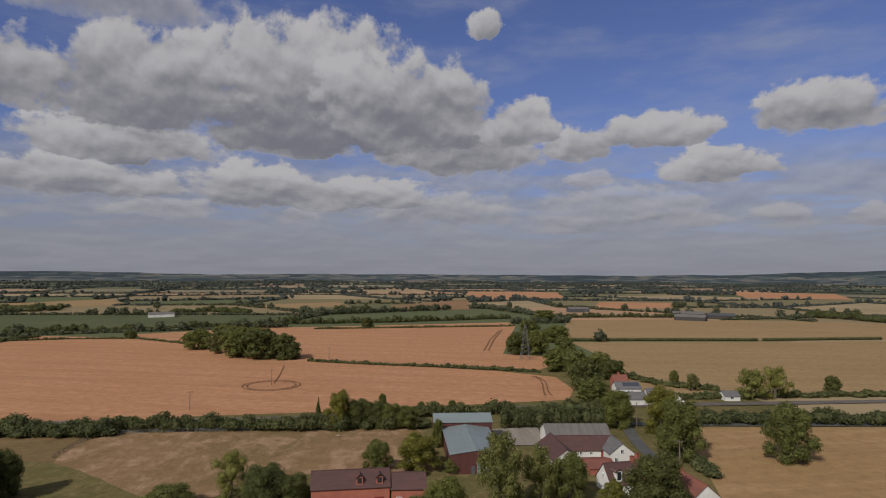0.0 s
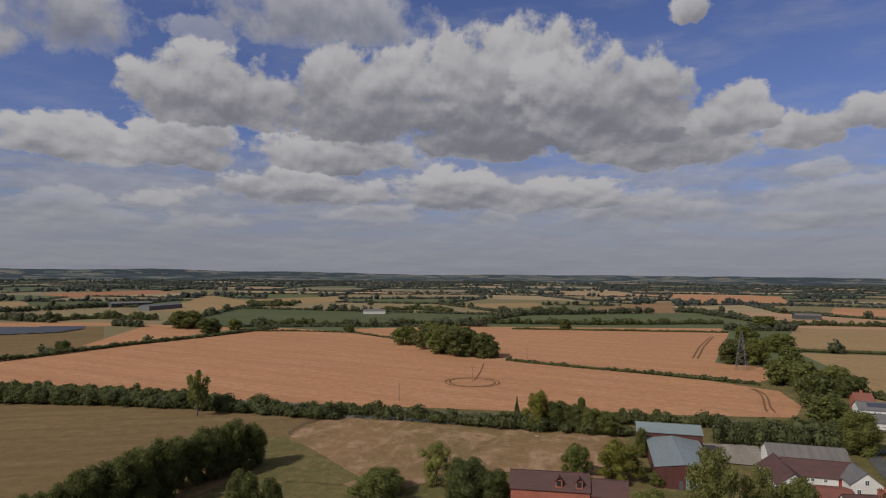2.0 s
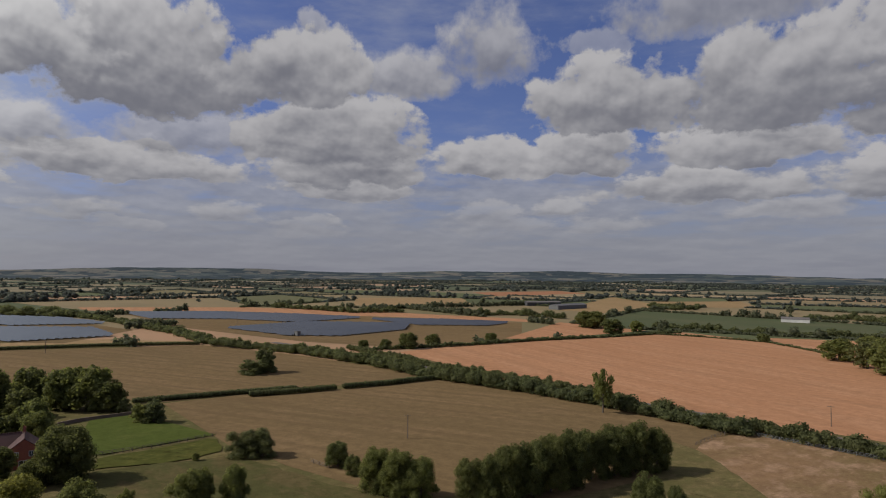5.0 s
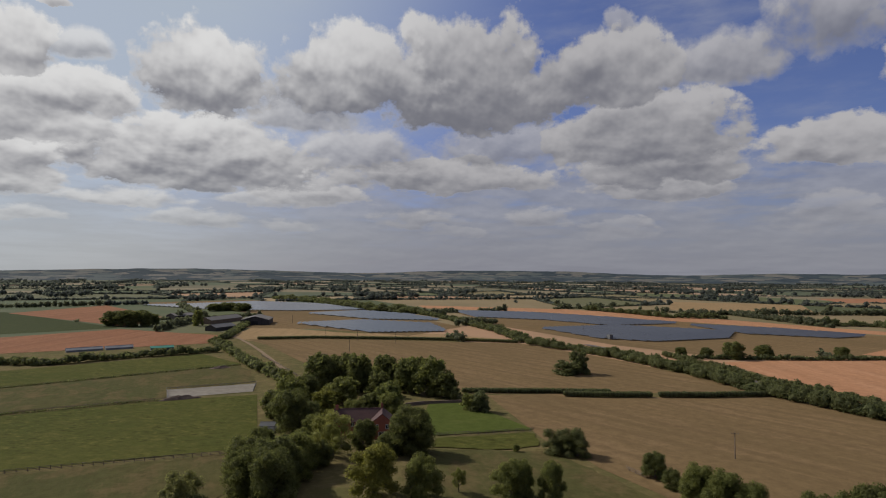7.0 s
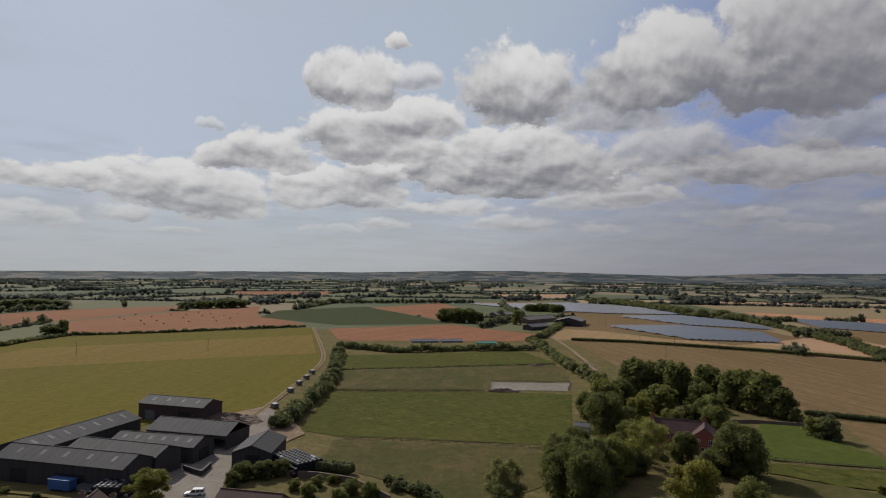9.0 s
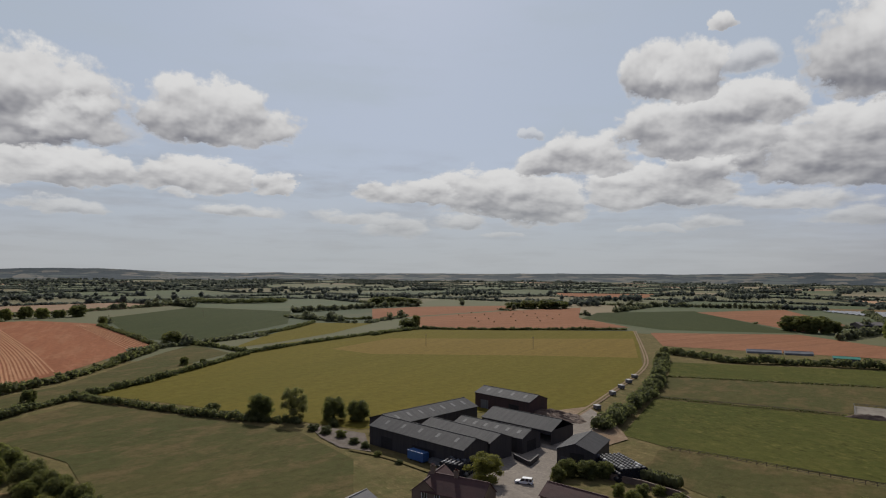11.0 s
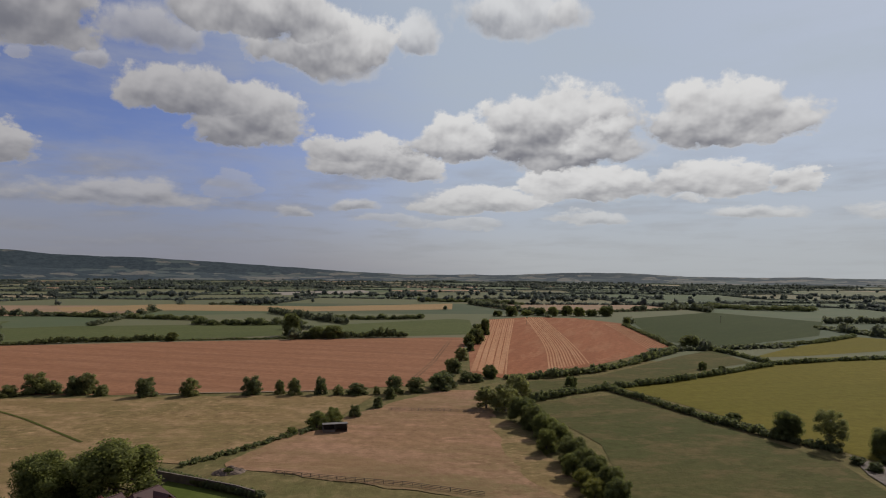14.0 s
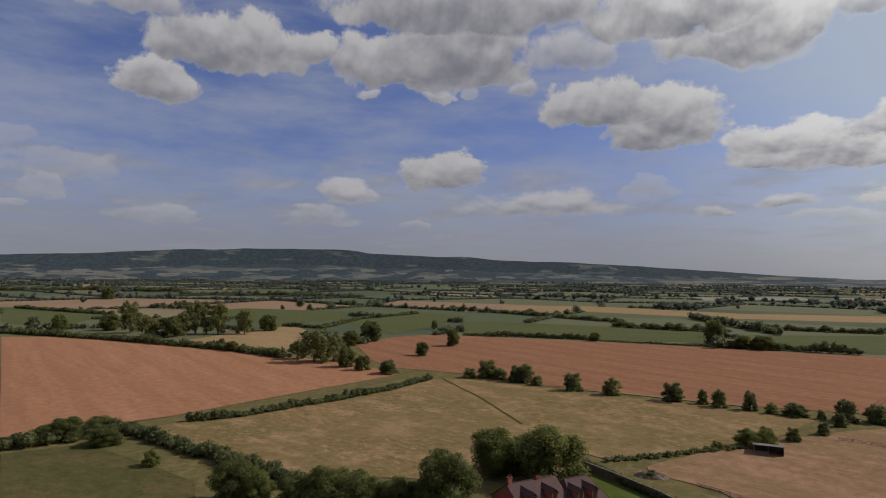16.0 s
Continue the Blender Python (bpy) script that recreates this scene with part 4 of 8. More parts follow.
def solar_farm(label, poly, spacing=5.2, facing=205.0, depth=3.7, group="solar farm"):
    """Rows of tilted panels inside an outline; facing: azimuth, turning left from +y."""
    root = tagged(new("solar_array"), label, "solar panels", group)
    f = radians(facing)
    ux, uy = math.cos(f), math.sin(f)          # along a row
    nx_, ny_ = -math.sin(f), math.cos(f)       # the way that the panels face
    proj = [(x * ux + y * uy, x * nx_ + y * ny_) for x, y in poly]
    low, high = min(p[1] for p in proj), max(p[1] for p in proj)
    v = low + spacing / 2
    while v < high:
        cuts = sorted(p0[0] + (p1[0] - p0[0]) * (v - p0[1]) / (p1[1] - p0[1]) for p0, p1 in zip(proj, proj[1:] + proj[:1]) if (p0[1] > v) != (p1[1] > v))
        for a, b in zip(cuts[::2], cuts[1::2]):
            if b - a < 6:
                continue
            bm = bmesh.new()
            hd = depth / 2
            corner = lambda u, w, z: (u * ux + (v + w) * nx_, u * uy + (v + w) * ny_, z)
            slab(bm, [corner(a, -hd, 2.7), corner(b, -hd, 2.7), corner(b, hd, 0.8), corner(a, hd, 0.8)], 0.08)
            part("solar_table", bm, SOLAR, root)
        v += spacing
    return root


def bale_mesh(name, mat, r=0.65, w=1.2):
    bm = bmesh.new()
    n = 14
    rings = []
    for y, rr in ((-w / 2, r * 0.9), (-w / 2 + 0.08, r), (w / 2 - 0.08, r), (w / 2, r * 0.9)):
        rings.append([bm.verts.new((rr * math.cos(math.tau * i / n), y, rr * math.sin(math.tau * i / n))) for i in range(n)])
    for p, q in zip(rings, rings[1:]):
        for i in range(n):
            bm.faces.new((p[i], p[(i + 1) % n], q[(i + 1) % n], q[i]))
    bm.faces.new(rings[0][::-1])
    bm.faces.new(rings[-1])
    bmesh.ops.recalc_face_normals(bm, faces=bm.faces[:])
    me = bpy.data.meshes.new(name)
    bm.to_mesh(me)
    bm.free()
    me.materials.append(mat)
    me.polygons.foreach_set("use_smooth", [len(p.vertices) == 4 for p in me.polygons])
    return me


def bale_stack(x, y, turn, rows, columns, layers, group, pale=0.25):
    """Wrapped round bales stacked in a pyramid, each a thing of its own."""
    r = random.Random(int(x))
    black, white = bale_mesh("bale", BLACK_WRAP), bale_mesh("bale", GLINT_WRAP)
    base = pose(x, y, 0, 0, 0, turn)
    for k in range(layers):
        for i in range(columns - k):
            for j in range(rows):
                # some top and outer bales turn pale to paint glints on the stack
                top = k == layers - 1 or i in (0, columns - k - 1)
                ob = new("bale", white if top and r.random() < pale else black)
                ob.matrix_basis = base @ pose((i + k * 0.5) * 1.32 + r.uniform(-0.05, 0.05), j * 1.26, 0.65 + k * 1.12, 0, r.uniform(0, 360), r.uniform(-4, 4))
                tagged(ob, "round silage bale wrapped in shiny black plastic" if ob.data is black else "round black-wrapped silage bale, painted pale for its glint", "bale", group)


def straw_bales(points, group):
    me = bale_mesh("straw_bale", STRAW, 0.75, 1.3)
    for i, (x, y) in enumerate(points):
        ob = new("straw_bale", me)
        ob.matrix_basis = pose(x, y, 0.75, 0, 0, 37 * i)
        tagged(ob, "round straw bale lying on orange stubble", "straw bale", group)


def mound(name, label, category, x, y, rx, ry, h, turn, mat):
    """A rough heap."""
    bm = bmesh.new()
    n, k = 40, 12
    rows = []
    for j in range(k + 1):
        q = j / k
        row = []
        for i in range(n):
            a = math.tau * i / n
            bump = 1 + 0.18 * noise.noise((math.cos(a) * 2.5, math.sin(a) * 2.5, x))
            z = h * (1 - q * q) * (1 + 0.55 * noise.noise((math.cos(a) * q * rx * 0.5, math.sin(a) * q * ry * 0.5, 2.0))) - (0.2 if j == k else 0)
            row.append(bm.verts.new((rx * q * bump * math.cos(a), ry * q * bump * math.sin(a), z + (0.25 * noise.noise((a * 9, q * 20, x)) if j < k else 0))))
        rows.append(row)
    for p, q in zip(rows, rows[1:]):
        for i in range(n):
            bm.faces.new((p[i], q[i], q[(i + 1) % n], p[(i + 1) % n]))
    bmesh.ops.remove_doubles(bm, verts=bm.verts[:], dist=0.01)
    me = bpy.data.meshes.new(name)
    bm.to_mesh(me)
    bm.free()
    me.materials.append(mat)
    ob = tagged(new(name, me), label, category)
    ob.matrix_basis = pose(x, y, 0, 0, 0, turn)
    return ob


def car(x, y, turn):
    root = tagged(new("car"), "white off-road car parked on a farmyard", "car")
    root.matrix_basis = pose(x, y, 0, 0, 0, turn)
    bm = bmesh.new()
    prof = [(-2.3, 0.45), (2.3, 0.45), (2.35, 0.85), (1.2, 1.05), (-2.25, 1.1), (-2.35, 0.8)]
    cab = [(-2.2, 1.08), (0.95, 1.05), (0.35, 1.72), (-2.05, 1.75)]

    def extrude(bm, pr, w0, w1):
        a = [bm.verts.new((p, -(w0 if z < 1.3 else w1), z)) for p, z in pr]
        b = [bm.verts.new((p, (w0 if z < 1.3 else w1), z)) for p, z in pr]
        bm.faces.new(a)
        bm.faces.new(b[::-1])
        for i in range(len(pr)):
            bm.faces.new((a[i], b[i], b[(i + 1) % len(pr)], a[(i + 1) % len(pr)]))
        bmesh.ops.recalc_face_normals(bm, faces=bm.faces[:])

    extrude(bm, prof, 0.92, 0.92)
    bmesh.ops.bevel(bm, geom=bm.edges[:], offset=0.06, segments=2, affect="EDGES")
    part("body", bm, PAINT_WHITE, root)
    bm = bmesh.new()
    extrude(bm, cab, 0.86, 0.72)
    part("cabin_glass", bm, GLASS, root, "dark car windows")
    part("roof", bm_boxes((-2.08, -0.74, 1.72, 0.38, 0.74, 1.80)), PAINT_WHITE, root)
    for px_ in (-0.5, -1.5):
        for s in (-1, 1):
            part("pillar", bm_boxes((px_, s * 0.80 - 0.05, 1.05, px_ + 0.12, s * 0.80 + 0.05, 1.74)), PAINT_WHITE, root)
    for cx in (-1.45, 1.4):
        for s in (-1, 1):
            bm = bmesh.new()
            tube(bm, (cx, s * 0.72, 0.38), (cx, s * 0.95, 0.38), 0.38, 0.38, 16)
            w = part("wheel", bm, RUBBER, root)
            bm = bmesh.new()
            tube(bm, (cx, s * 0.94, 0.38), (cx, s * 0.97, 0.38), 0.22, 0.22, 10)
            part("rim", bm, METAL, w)
    for s in (-1, 1):
        part("headlight", bm_boxes((2.25, s * 0.65 - 0.18, 0.78, 2.38, s * 0.65 + 0.18, 0.92)), GLASS, root)
    return root


def trailer(name, label, category, x, y, turn, length, width, height, body, top, group=""):
    """A box on wheels or skids with a lid."""
    root = tagged(new(name), label, category, group)
    root.matrix_basis = pose(x, y, 0, 0, 0, turn)
    part("body", bm_boxes((-length / 2, -width / 2, 0.45, length / 2, width / 2, height)), body, root)
    part("lid", bm_boxes((-length / 2 - 0.08, -width / 2 - 0.08, height, length / 2 + 0.08, width / 2 + 0.08, height + 0.15)), top, root)
    for cx in (-length * 0.3, length * 0.3):
        for s in (-1, 1):
            bm = bmesh.new()
            tube(bm, (cx, s * (width / 2 - 0.25), 0.4), (cx, s * (width / 2 - 0.02), 0.4), 0.4, 0.4, 12)
            part("wheel", bm, RUBBER, root)
    return root


def field_shelter(x, y, turn):
    root = tagged(new("field_shelter"), "dark timber field shelter with a grey lean-to roof", "shelter")
    root.matrix_basis = pose(x, y, 0, 0, 0, turn)
    l, d = 8.0, 4.5
    part("back_wall", bm_boxes((-l / 2, d / 2 - 0.1, -0.1, l / 2, d / 2, 2.3)), TIMBER, root)
    for s in (-1, 1):
        part("side_wall", bm_boxes((s * l / 2 - 0.08, -d / 2 + 0.01, -0.1, s * l / 2 + 0.08, d / 2 - 0.11, 2.3)), TIMBER, root)
    part("partition", bm_boxes((-0.06, -d / 2 + 0.3, -0.1, 0.06, d / 2 - 0.11, 2.3)), TIMBER, root)
    for x0 in (-l / 2, -0.1, l / 2):
        part("post", bm_boxes((x0 - 0.08, -d / 2 - 0.08, -0.1, x0 + 0.08, -d / 2 + 0.08, 2.8)), TIMBER, root)
    bm = bmesh.new()
    slab(bm, [(-l / 2 - 0.3, -d / 2 - 0.6, 3.0), (l / 2 + 0.3, -d / 2 - 0.6, 3.0), (l / 2 + 0.3, d / 2 + 0.3, 2.35), (-l / 2 - 0.3, d / 2 + 0.3, 2.35)], 0.1)
    part("roof", bm, ROOF_MOSS, root)
    part("kickboard", bm_boxes((-l / 2, -d / 2 - 0.03, 0, -0.1, -d / 2 + 0.03, 1.1)), TIMBER, root)
    return root

# fields
field("wheat_field", [(-360, 223), (-373, 319), (-349, 475), (-340, 522), (-260, 513), (-198, 472), (-153, 426), (-127, 393), (-93, 392), (-65, 386), (-49, 374), (31, 348), (60, 328), (62, 294), (55, 270), (-5, 255), (-49, 244), (-95, 236), (-92, 218), (-169, 214), (-247, 212)], WHEAT, "ripe orange wheat with tramlines and a flattened ring", 0.06)
field("wheat_field", [(-269, 541), (-185, 606), (-78, 637), (73, 689), (75, 639), (53, 497), (41, 421), (66, 410), (72, 382), (53, 349), (-49, 378), (-78, 385), (-85, 382), (-139, 398), (-191, 460), (-246, 505)], WHEAT, "ripe orange wheat behind a copse", 0.06)
field("pasture", [(147, 726), (283, 743), (409, 725), (495, 690), (667, 684), (529, 543), (263, 518), (97, 515)], PASTURE, "dry tan grazing land beyond a hedge", 0.06)
field("pasture", [(102, 495), (255, 501), (367, 514), (511, 524), (288, 296), (160, 285), (107, 281), (93, 294), (99, 344), (105, 414)], PASTURE, "dry tan grazing land by the railway", 0.06)
field("pasture", [(90, 223), (158, 224), (218, 225), (139, 144), (66, 143), (72, 167), (75, 186)], DRY, "dry orange-brown field with a lone tree", 0.06)
field("stubble_field", [(-264, 100), (-262, 128), (-258, 184), (-220, 195), (-175, 203), (-116, 206), (-107, 164), (-103, 141), (-106, 112), (-122, 92), (-133, 79), (-169, 67), (-185, 65), (-198, 60), (-274, 56), (-274, 113)], STUBBLE, "cut tan stubble with faint rows", 0.06)
field("stubble_field", [(-516, -94), (-511, -8), (-469, 123), (-384, 159), (-307, 179), (-267, 187), (-271, 133), (-274, 113), (-276, 57), (-293, 42), (-311, -12), (-379, -34), (-475, -70)], STUBBLE, "wide cut tan stubble field", 0.06)
field("paddock", [(-116, 211), (-75, 215), (-9, 219), (-2, 198), (-2, 171), (-34, 171), (-51, 165), (-59, 145), (-78, 145), (-99, 152), (-114, 181)], PADDOCK, "worn brown paddock with pale bare spots", 0.06)
field("grass_patch", [(-128, 181), (-113, 181), (-98, 171), (-72, 152), (-75, 143), (-101, 143)], VERGE, "dull green grass in tree shade", 0.09)
field("pasture_tan", [(-482, -71), (-537, -113), (-640, -104), (-559, -9), (-549, 68), (-494, 124), (-519, -8)], PASTURE, "dry tan strip below the solar panels", 0.05)
field("wheat_strip", [(-1020, 92), (-907, 306), (-758, 408), (-539, 504), (-509, 476), (-703, 343), (-842, 251), (-940, 94)], WHEAT, "orange wheat strip along a solar farm", 0.06)
field("pasture_solar", [(-858, 125), (-842, 251), (-703, 343), (-499, 467), (-381, 356), (-385, 235), (-452, 193), (-609, 146)], STUBBLE, "tan and green grass round solar panels", 0.05)
field("wheat_field", [(-838, 311), (-687, 432), (-517, 507), (-494, 484), (-632, 397), (-765, 284)], WHEAT, "orange wheat strip beyond the panels", 0.05)
field("wheat_patch", [(-387, 343), (-480, 506), (-400, 506), (-368, 507), (-366, 360)], WHEAT, "pale orange wheat corner by a hedge", 0.05)
field("solar_grass", [(-1097, -402), (-1218, -210), (-932, 13), (-617, 100), (-533, 40), (-602, -41), (-622, -130), (-807, -124), (-999, -266)], STUBBLE, "tan grass between solar panels", 0.05)

# green paddocks and the crops to the south
field("paddock_green", [(-354, -206), (-427, -105), (-380, -71), (-309, -178)], GRASS, "green paddock with rough tufts", 0.06)
field("paddock_dull", [(-301, -177), (-373, -69), (-318, -51), (-300, -88), (-281, -83), (-251, -151)], GRASS_DULL, "short dull grass paddock", 0.06)
field("riding_arena", [(-300, -89), (-313, -51), (-292, -49), (-280, -83)], SAND, "pale sand riding arena inside rails", 0.09, "arena")
field("paddock_green", [(-246, -149), (-275, -84), (-285, -46), (-200, -32), (-186, -88), (-181, -106), (-183, -123)], GRASS, "lush tufted green meadow", 0.06)
field("paddock_dull", [(-156, -99), (-178, -105), (-195, -33), (-166, -31), (-142.2, -37.5), (-135.1, -54.6), (-147, -71), (-151, -83)], GRASS_DULL, "mown dull green paddock behind a fence", 0.06)
field("crop_field", [(-58, -306), (-153, -387), (-204, -436), (-309, -469), (-357, -473), (-519, -333), (-322, -202), (-205, -155), (-169, -177), (-117, -184), (-106, -207), (-84, -256)], YELLOW, "smooth yellow-green ripening crop", 0.06)
field("crop_band", [(-221, -386), (-292, -418), (-457, -296), (-356, -227), (-311, -274), (-228, -347)], YELLOW_TAN, "tan band across the ripening crop", 0.08)
field("crop_field", [(-165, -430), (-223, -500), (-317, -592), (-363, -551), (-275, -482), (-209, -447)], YELLOW, "yellow-green crop corner", 0.06)
field("dark_crop_field", [(-156, -784), (-304, -939), (-380, -776), (-290, -599), (-177, -499), (-146, -492), (-130, -552)], CROP, "dark green crop rising to a hedge", 0.06)
field("red_stubble_field", [(-372, -481), (-458, -595), (-632, -619), (-794, -609), (-616, -475), (-549, -360), (-424, -421)], WHEAT_DARK, "orange stubble dotted with round bales", 0.06)
field("red_stubble_field", [(-503, -763), (-603, -768), (-731, -716), (-676, -641), (-468, -608), (-396, -600)], WHEAT_DARK, "orange stubble beyond a track", 0.06)
field("dark_crop_field", [(-603, -462), (-716, -520), (-865, -459), (-625, -229), (-552, -325)], CROP, "blue-green crop beside the track", 0.06)
field("wheat_field", [(-840, -441), (-1026, -397), (-753, -224), (-641, -231)], WHEAT_DARK, "orange wheat beside a dark copse", 0.06)
field("red_stubble_field", [(-514, -315), (-612, -224), (-569, -157), (-550, -122), (-488, -116), (-430, -253)], WHEAT_DARK, "reddish stubble behind the paddocks", 0.06)
field("striped_stubble", [(17, -337), (23, -429), (15, -735), (-33, -782), (-89, -780), (-134, -701), (-127, -485), (-55, -378), (-2, -326)], STRIPED, "reddish stubble with pale straw rows", 0.06)
field("grass_strip", [(-2, -311), (-50, -339), (-121, -433), (-153, -470), (-156, -406), (-113, -369), (-50, -308), (-12, -268)], GRASS_DULL, "dull green field between two hedges", 0.06)
field("grass_field", [(-10, -265), (-52, -289), (-76, -241), (-99, -193), (-97, -156), (-76.9, -123.5), (-31, -152), (-32, -204)], GRASS_DULL, "dull green pasture between hedgerows", 0.06)
field("wheat_field", [(363, -295), (388, -352), (382, -394), (357, -410), (254, -453), (175, -482), (56, -521), (30, -525), (26, -397), (30, -325), (46, -297), (104, -273), (218, -251), (160, -259), (196, -262), (229, -254), (262, -243), (292, -251)], WHEAT_DARK, "long reddish ripe wheat field", 0.06)
field("green_field", [(462, -529), (419, -562), (228, -626), (188, -516), (279, -456), (370, -425)], MEADOW, "green meadow behind the wheat", 0.06)
field("green_field", [(194, -606), (59, -734), (38, -720), (24, -556), (91, -524), (155, -508)], MEADOW, "green meadow beyond a dark hedge", 0.06)
field("rough_meadow", [(211, -243), (101, -266), (57, -271), (61, -231), (73, -202), (91, -169), (100, -170), (99, -151), (108, -132), (111, -123), (132, -106), (133, -96), (168, -89), (194, -84), (224, -85), (215, -138), (214, -195), (221, -232)], TUSSOCK, "rough yellow-green meadow with dry tufts", 0.06)
field("bare_pasture", [(79, -169), (72, -199), (60, -228), (45, -260), (28, -288), (7, -291), (4, -247), (-6, -207), (-18, -169), (-16.3, -149.0), (27, -156), (62, -165)], BARE, "bare orange-brown horse pasture", 0.06)
field("grass_patch", [(6, -241), (-3, -233), (-13, -194), (-21, -163), (-17, -153), (-6, -168), (-0, -199)], TUSSOCK, "yellow-green strip at a pasture edge", 0.09)
field("rough_garden", [(78, -167), (62, -164), (26, -155), (-14.9, -148.8), (39.9, -132.6), (64, -147), (89, -161)], VERGE, "rough tufted ground behind a wall", 0.08)
field("lawn", [(87, -156), (60, -146), (56.9, -133.7), (82, -136), (86, -152)], LAWN, "green lawn beside a house", 0.10, "lawn")
field("wheat_field", [(598, -122), (566, -165), (454, -195), (347, -222), (298, -238), (244, -228), (240, -169), (234, -101), (239, -66), (242, -50)], WHEAT_MID, "ripe orange wheat with faint rows", 0.06)
field("stubble_patch", [(472, -207), (503, -265), (542, -359), (463, -326), (361, -231), (414, -218)], PASTURE, "small tan stubble field between trees", 0.06)
field("green_field", [(221, -46), (215, -67), (185, -72), (157, -75), (140, -67), (172, -36)], GRASS_DULL, "smooth dull green field by a hedge", 0.06)
field("green_field", [(1061, -214), (974, -283), (787, -264), (666, -175), (753, -153)], MEADOW, "dull green field far off", 0.06)
field("green_field", [(783, -350), (836, -466), (659, -545), (573, -441), (551, -339), (702, -369)], MEADOW, "green grazing field beyond the trees", 0.06)
field("green_field", [(532, -416), (611, -606), (514, -602), (434, -447), (406, -375)], MEADOW, "green meadow behind orange wheat", 0.06)
field("wheat_field", [(234, 960), (367, 986), (441, 1157), (301, 1188)], WHEAT, "orange wheat beyond the farm barns", 0.06)
field("wheat_field", [(874, 1903), (1105, 1733), (898, 1349), (696, 1417)], WHEAT, "orange wheat field far off", 0.06)
field("wheat_field", [(66, 1733), (327, 1770), (271, 1370), (58, 1236)], WHEAT, "orange wheat field far off", 0.06)
field("brown_field", [(-88, 1032), (48, 1261), (44, 931), (-67, 881)], BARE, "brown grazing slope dotted with trees", 0.06)
field("tan_field", [(-314, 1030), (-192, 1141), (-149, 992), (-260, 907)], PASTURE, "tan stubble field far off", 0.06)
field("tan_field", [(-738, 1029), (-659, 1212), (-513, 1012), (-615, 880)], PASTURE, "tan stubble field far off", 0.06)
field("wheat_field", [(-1301, 1036), (-1293, 1360), (-1102, 1269), (-1090, 930)], WHEAT_MID, "orange wheat field far off", 0.06)
field("tan_field", [(-632, 665), (-931, 1154), (-646, 933), (-538, 680)], PASTURE, "tan stubble beside far sheds", 0.06)
field("wheat_field", [(-1312, -1096), (-1485, -876), (-1156, -738), (-1118, -903)], WHEAT_DARK, "orange field far off", 0.06)
field("tan_field", [(-1137, 601), (-1023, 788), (-810, 645), (-892, 464)], PASTURE, "tan field between hedgerows", 0.06)
field("tan_field", [(598, -1554), (424, -1838), (348, -1645), (503, -1379)], YARD, "pale stubble field far off", 0.06)
field("tan_field", [(639, -832), (538, -956), (291, -950), (88, -1094), (75, -925), (284, -822), (454, -808), (572, -756)], PASTURE, "long tan field between hedgerows", 0.06)

# house gardens and yards
field("lawn", [(-213, 18), (-257, 28), (-258, 42), (-238, 51), (-212, 60), (-208, 26)], LAWN, "mown garden lawn inside a fence", 0.09, "lawn")
field("grass_patch", [(-195, 21), (-205, 26), (-208, 59), (-192, 58), (-190, 41)], GRASS, "green grass beyond a garden fence", 0.09)
field("meadow", [(-177, 12), (-192, 21), (-188, 41), (-185, 58), (-162, 65), (-130, 78), (-148.2, 19.1), (-159, 11)], GRASS_DULL, "grassy meadow with scattered trees", 0.07)
field("concrete_yard", [(17, 218), (34, 222), (33, 198), (22, 198)], YARD, "pale concrete yard between barns", 0.10, "yard")
field("farm_yard", [(-106, -128), (-166, -141), (-207, -154), (-195, -136), (-157, -127), (-115, -100), (-103.8, -106.8)], YARD, "pale worn concrete farmyard", 0.10, "yard")
field("dirt_yard", [(-106, -202), (-115, -178), (-105, -159), (-100, -169), (-101, -183)], SOIL, "bare dark dirt ground under trees", 0.09, "yard")
strip("barn_path", [(-101, -165), (-106, -151), (-107, -134), (-108, -127)], 1.5, VERGE, "narrow grassy path beside the barns", 0.12, "path")
field("dirt_yard", [(-191, -161), (-209, -157), (-197, -137), (-186, -125), (-179, -118), (-167, -118), (-161, -126), (-183, -159)], DIRT, "bare dirt turning place", 0.09, "yard")

# ways
strip("railway_bed", [(-458, 171), (-398, 187), (-269, 201), (-158, 222), (-92, 228), (-47, 234), (-31, 243), (-5, 248), (27, 252), (82, 259), (124, 262), (192, 269), (267, 275)], 6.0, BALLAST, "grey stone railway bed between hedges", 0.12, "railway")
strip("lane", [(67, 230), (65, 216), (63, 199), (63, 184), (64, 172), (65, 160), (68, 145)], 4.0, ASPHALT, "narrow grey asphalt country lane", 0.10, "road")
strip("road", [(69, 227), (94, 227), (127, 227), (162, 227), (215, 228)], 5.0, ASPHALT, "grey asphalt road along a hedge", 0.10, "road")
strip("farm_track", [(-187, -148), (-215, -158), (-243, -169), (-280, -183), (-316, -198), (-349, -216), (-417, -263), (-518, -334)], 2.8, DIRT, "pale rutted dirt farm track", 0.10, "road")
strip("track_crown", [(-187, -148), (-215, -158), (-243, -169), (-280, -183), (-316, -198), (-349, -216), (-417, -263), (-518, -334)], 0.8, VERGE, "grassy crown between wheel ruts", 0.16, "verge")
strip("drive", [(-249, -15), (-292, -26), (-353, -42), (-482, -83), (-564, -118)], 2.6, DIRT, "gravel drive between trees", 0.10, "road")

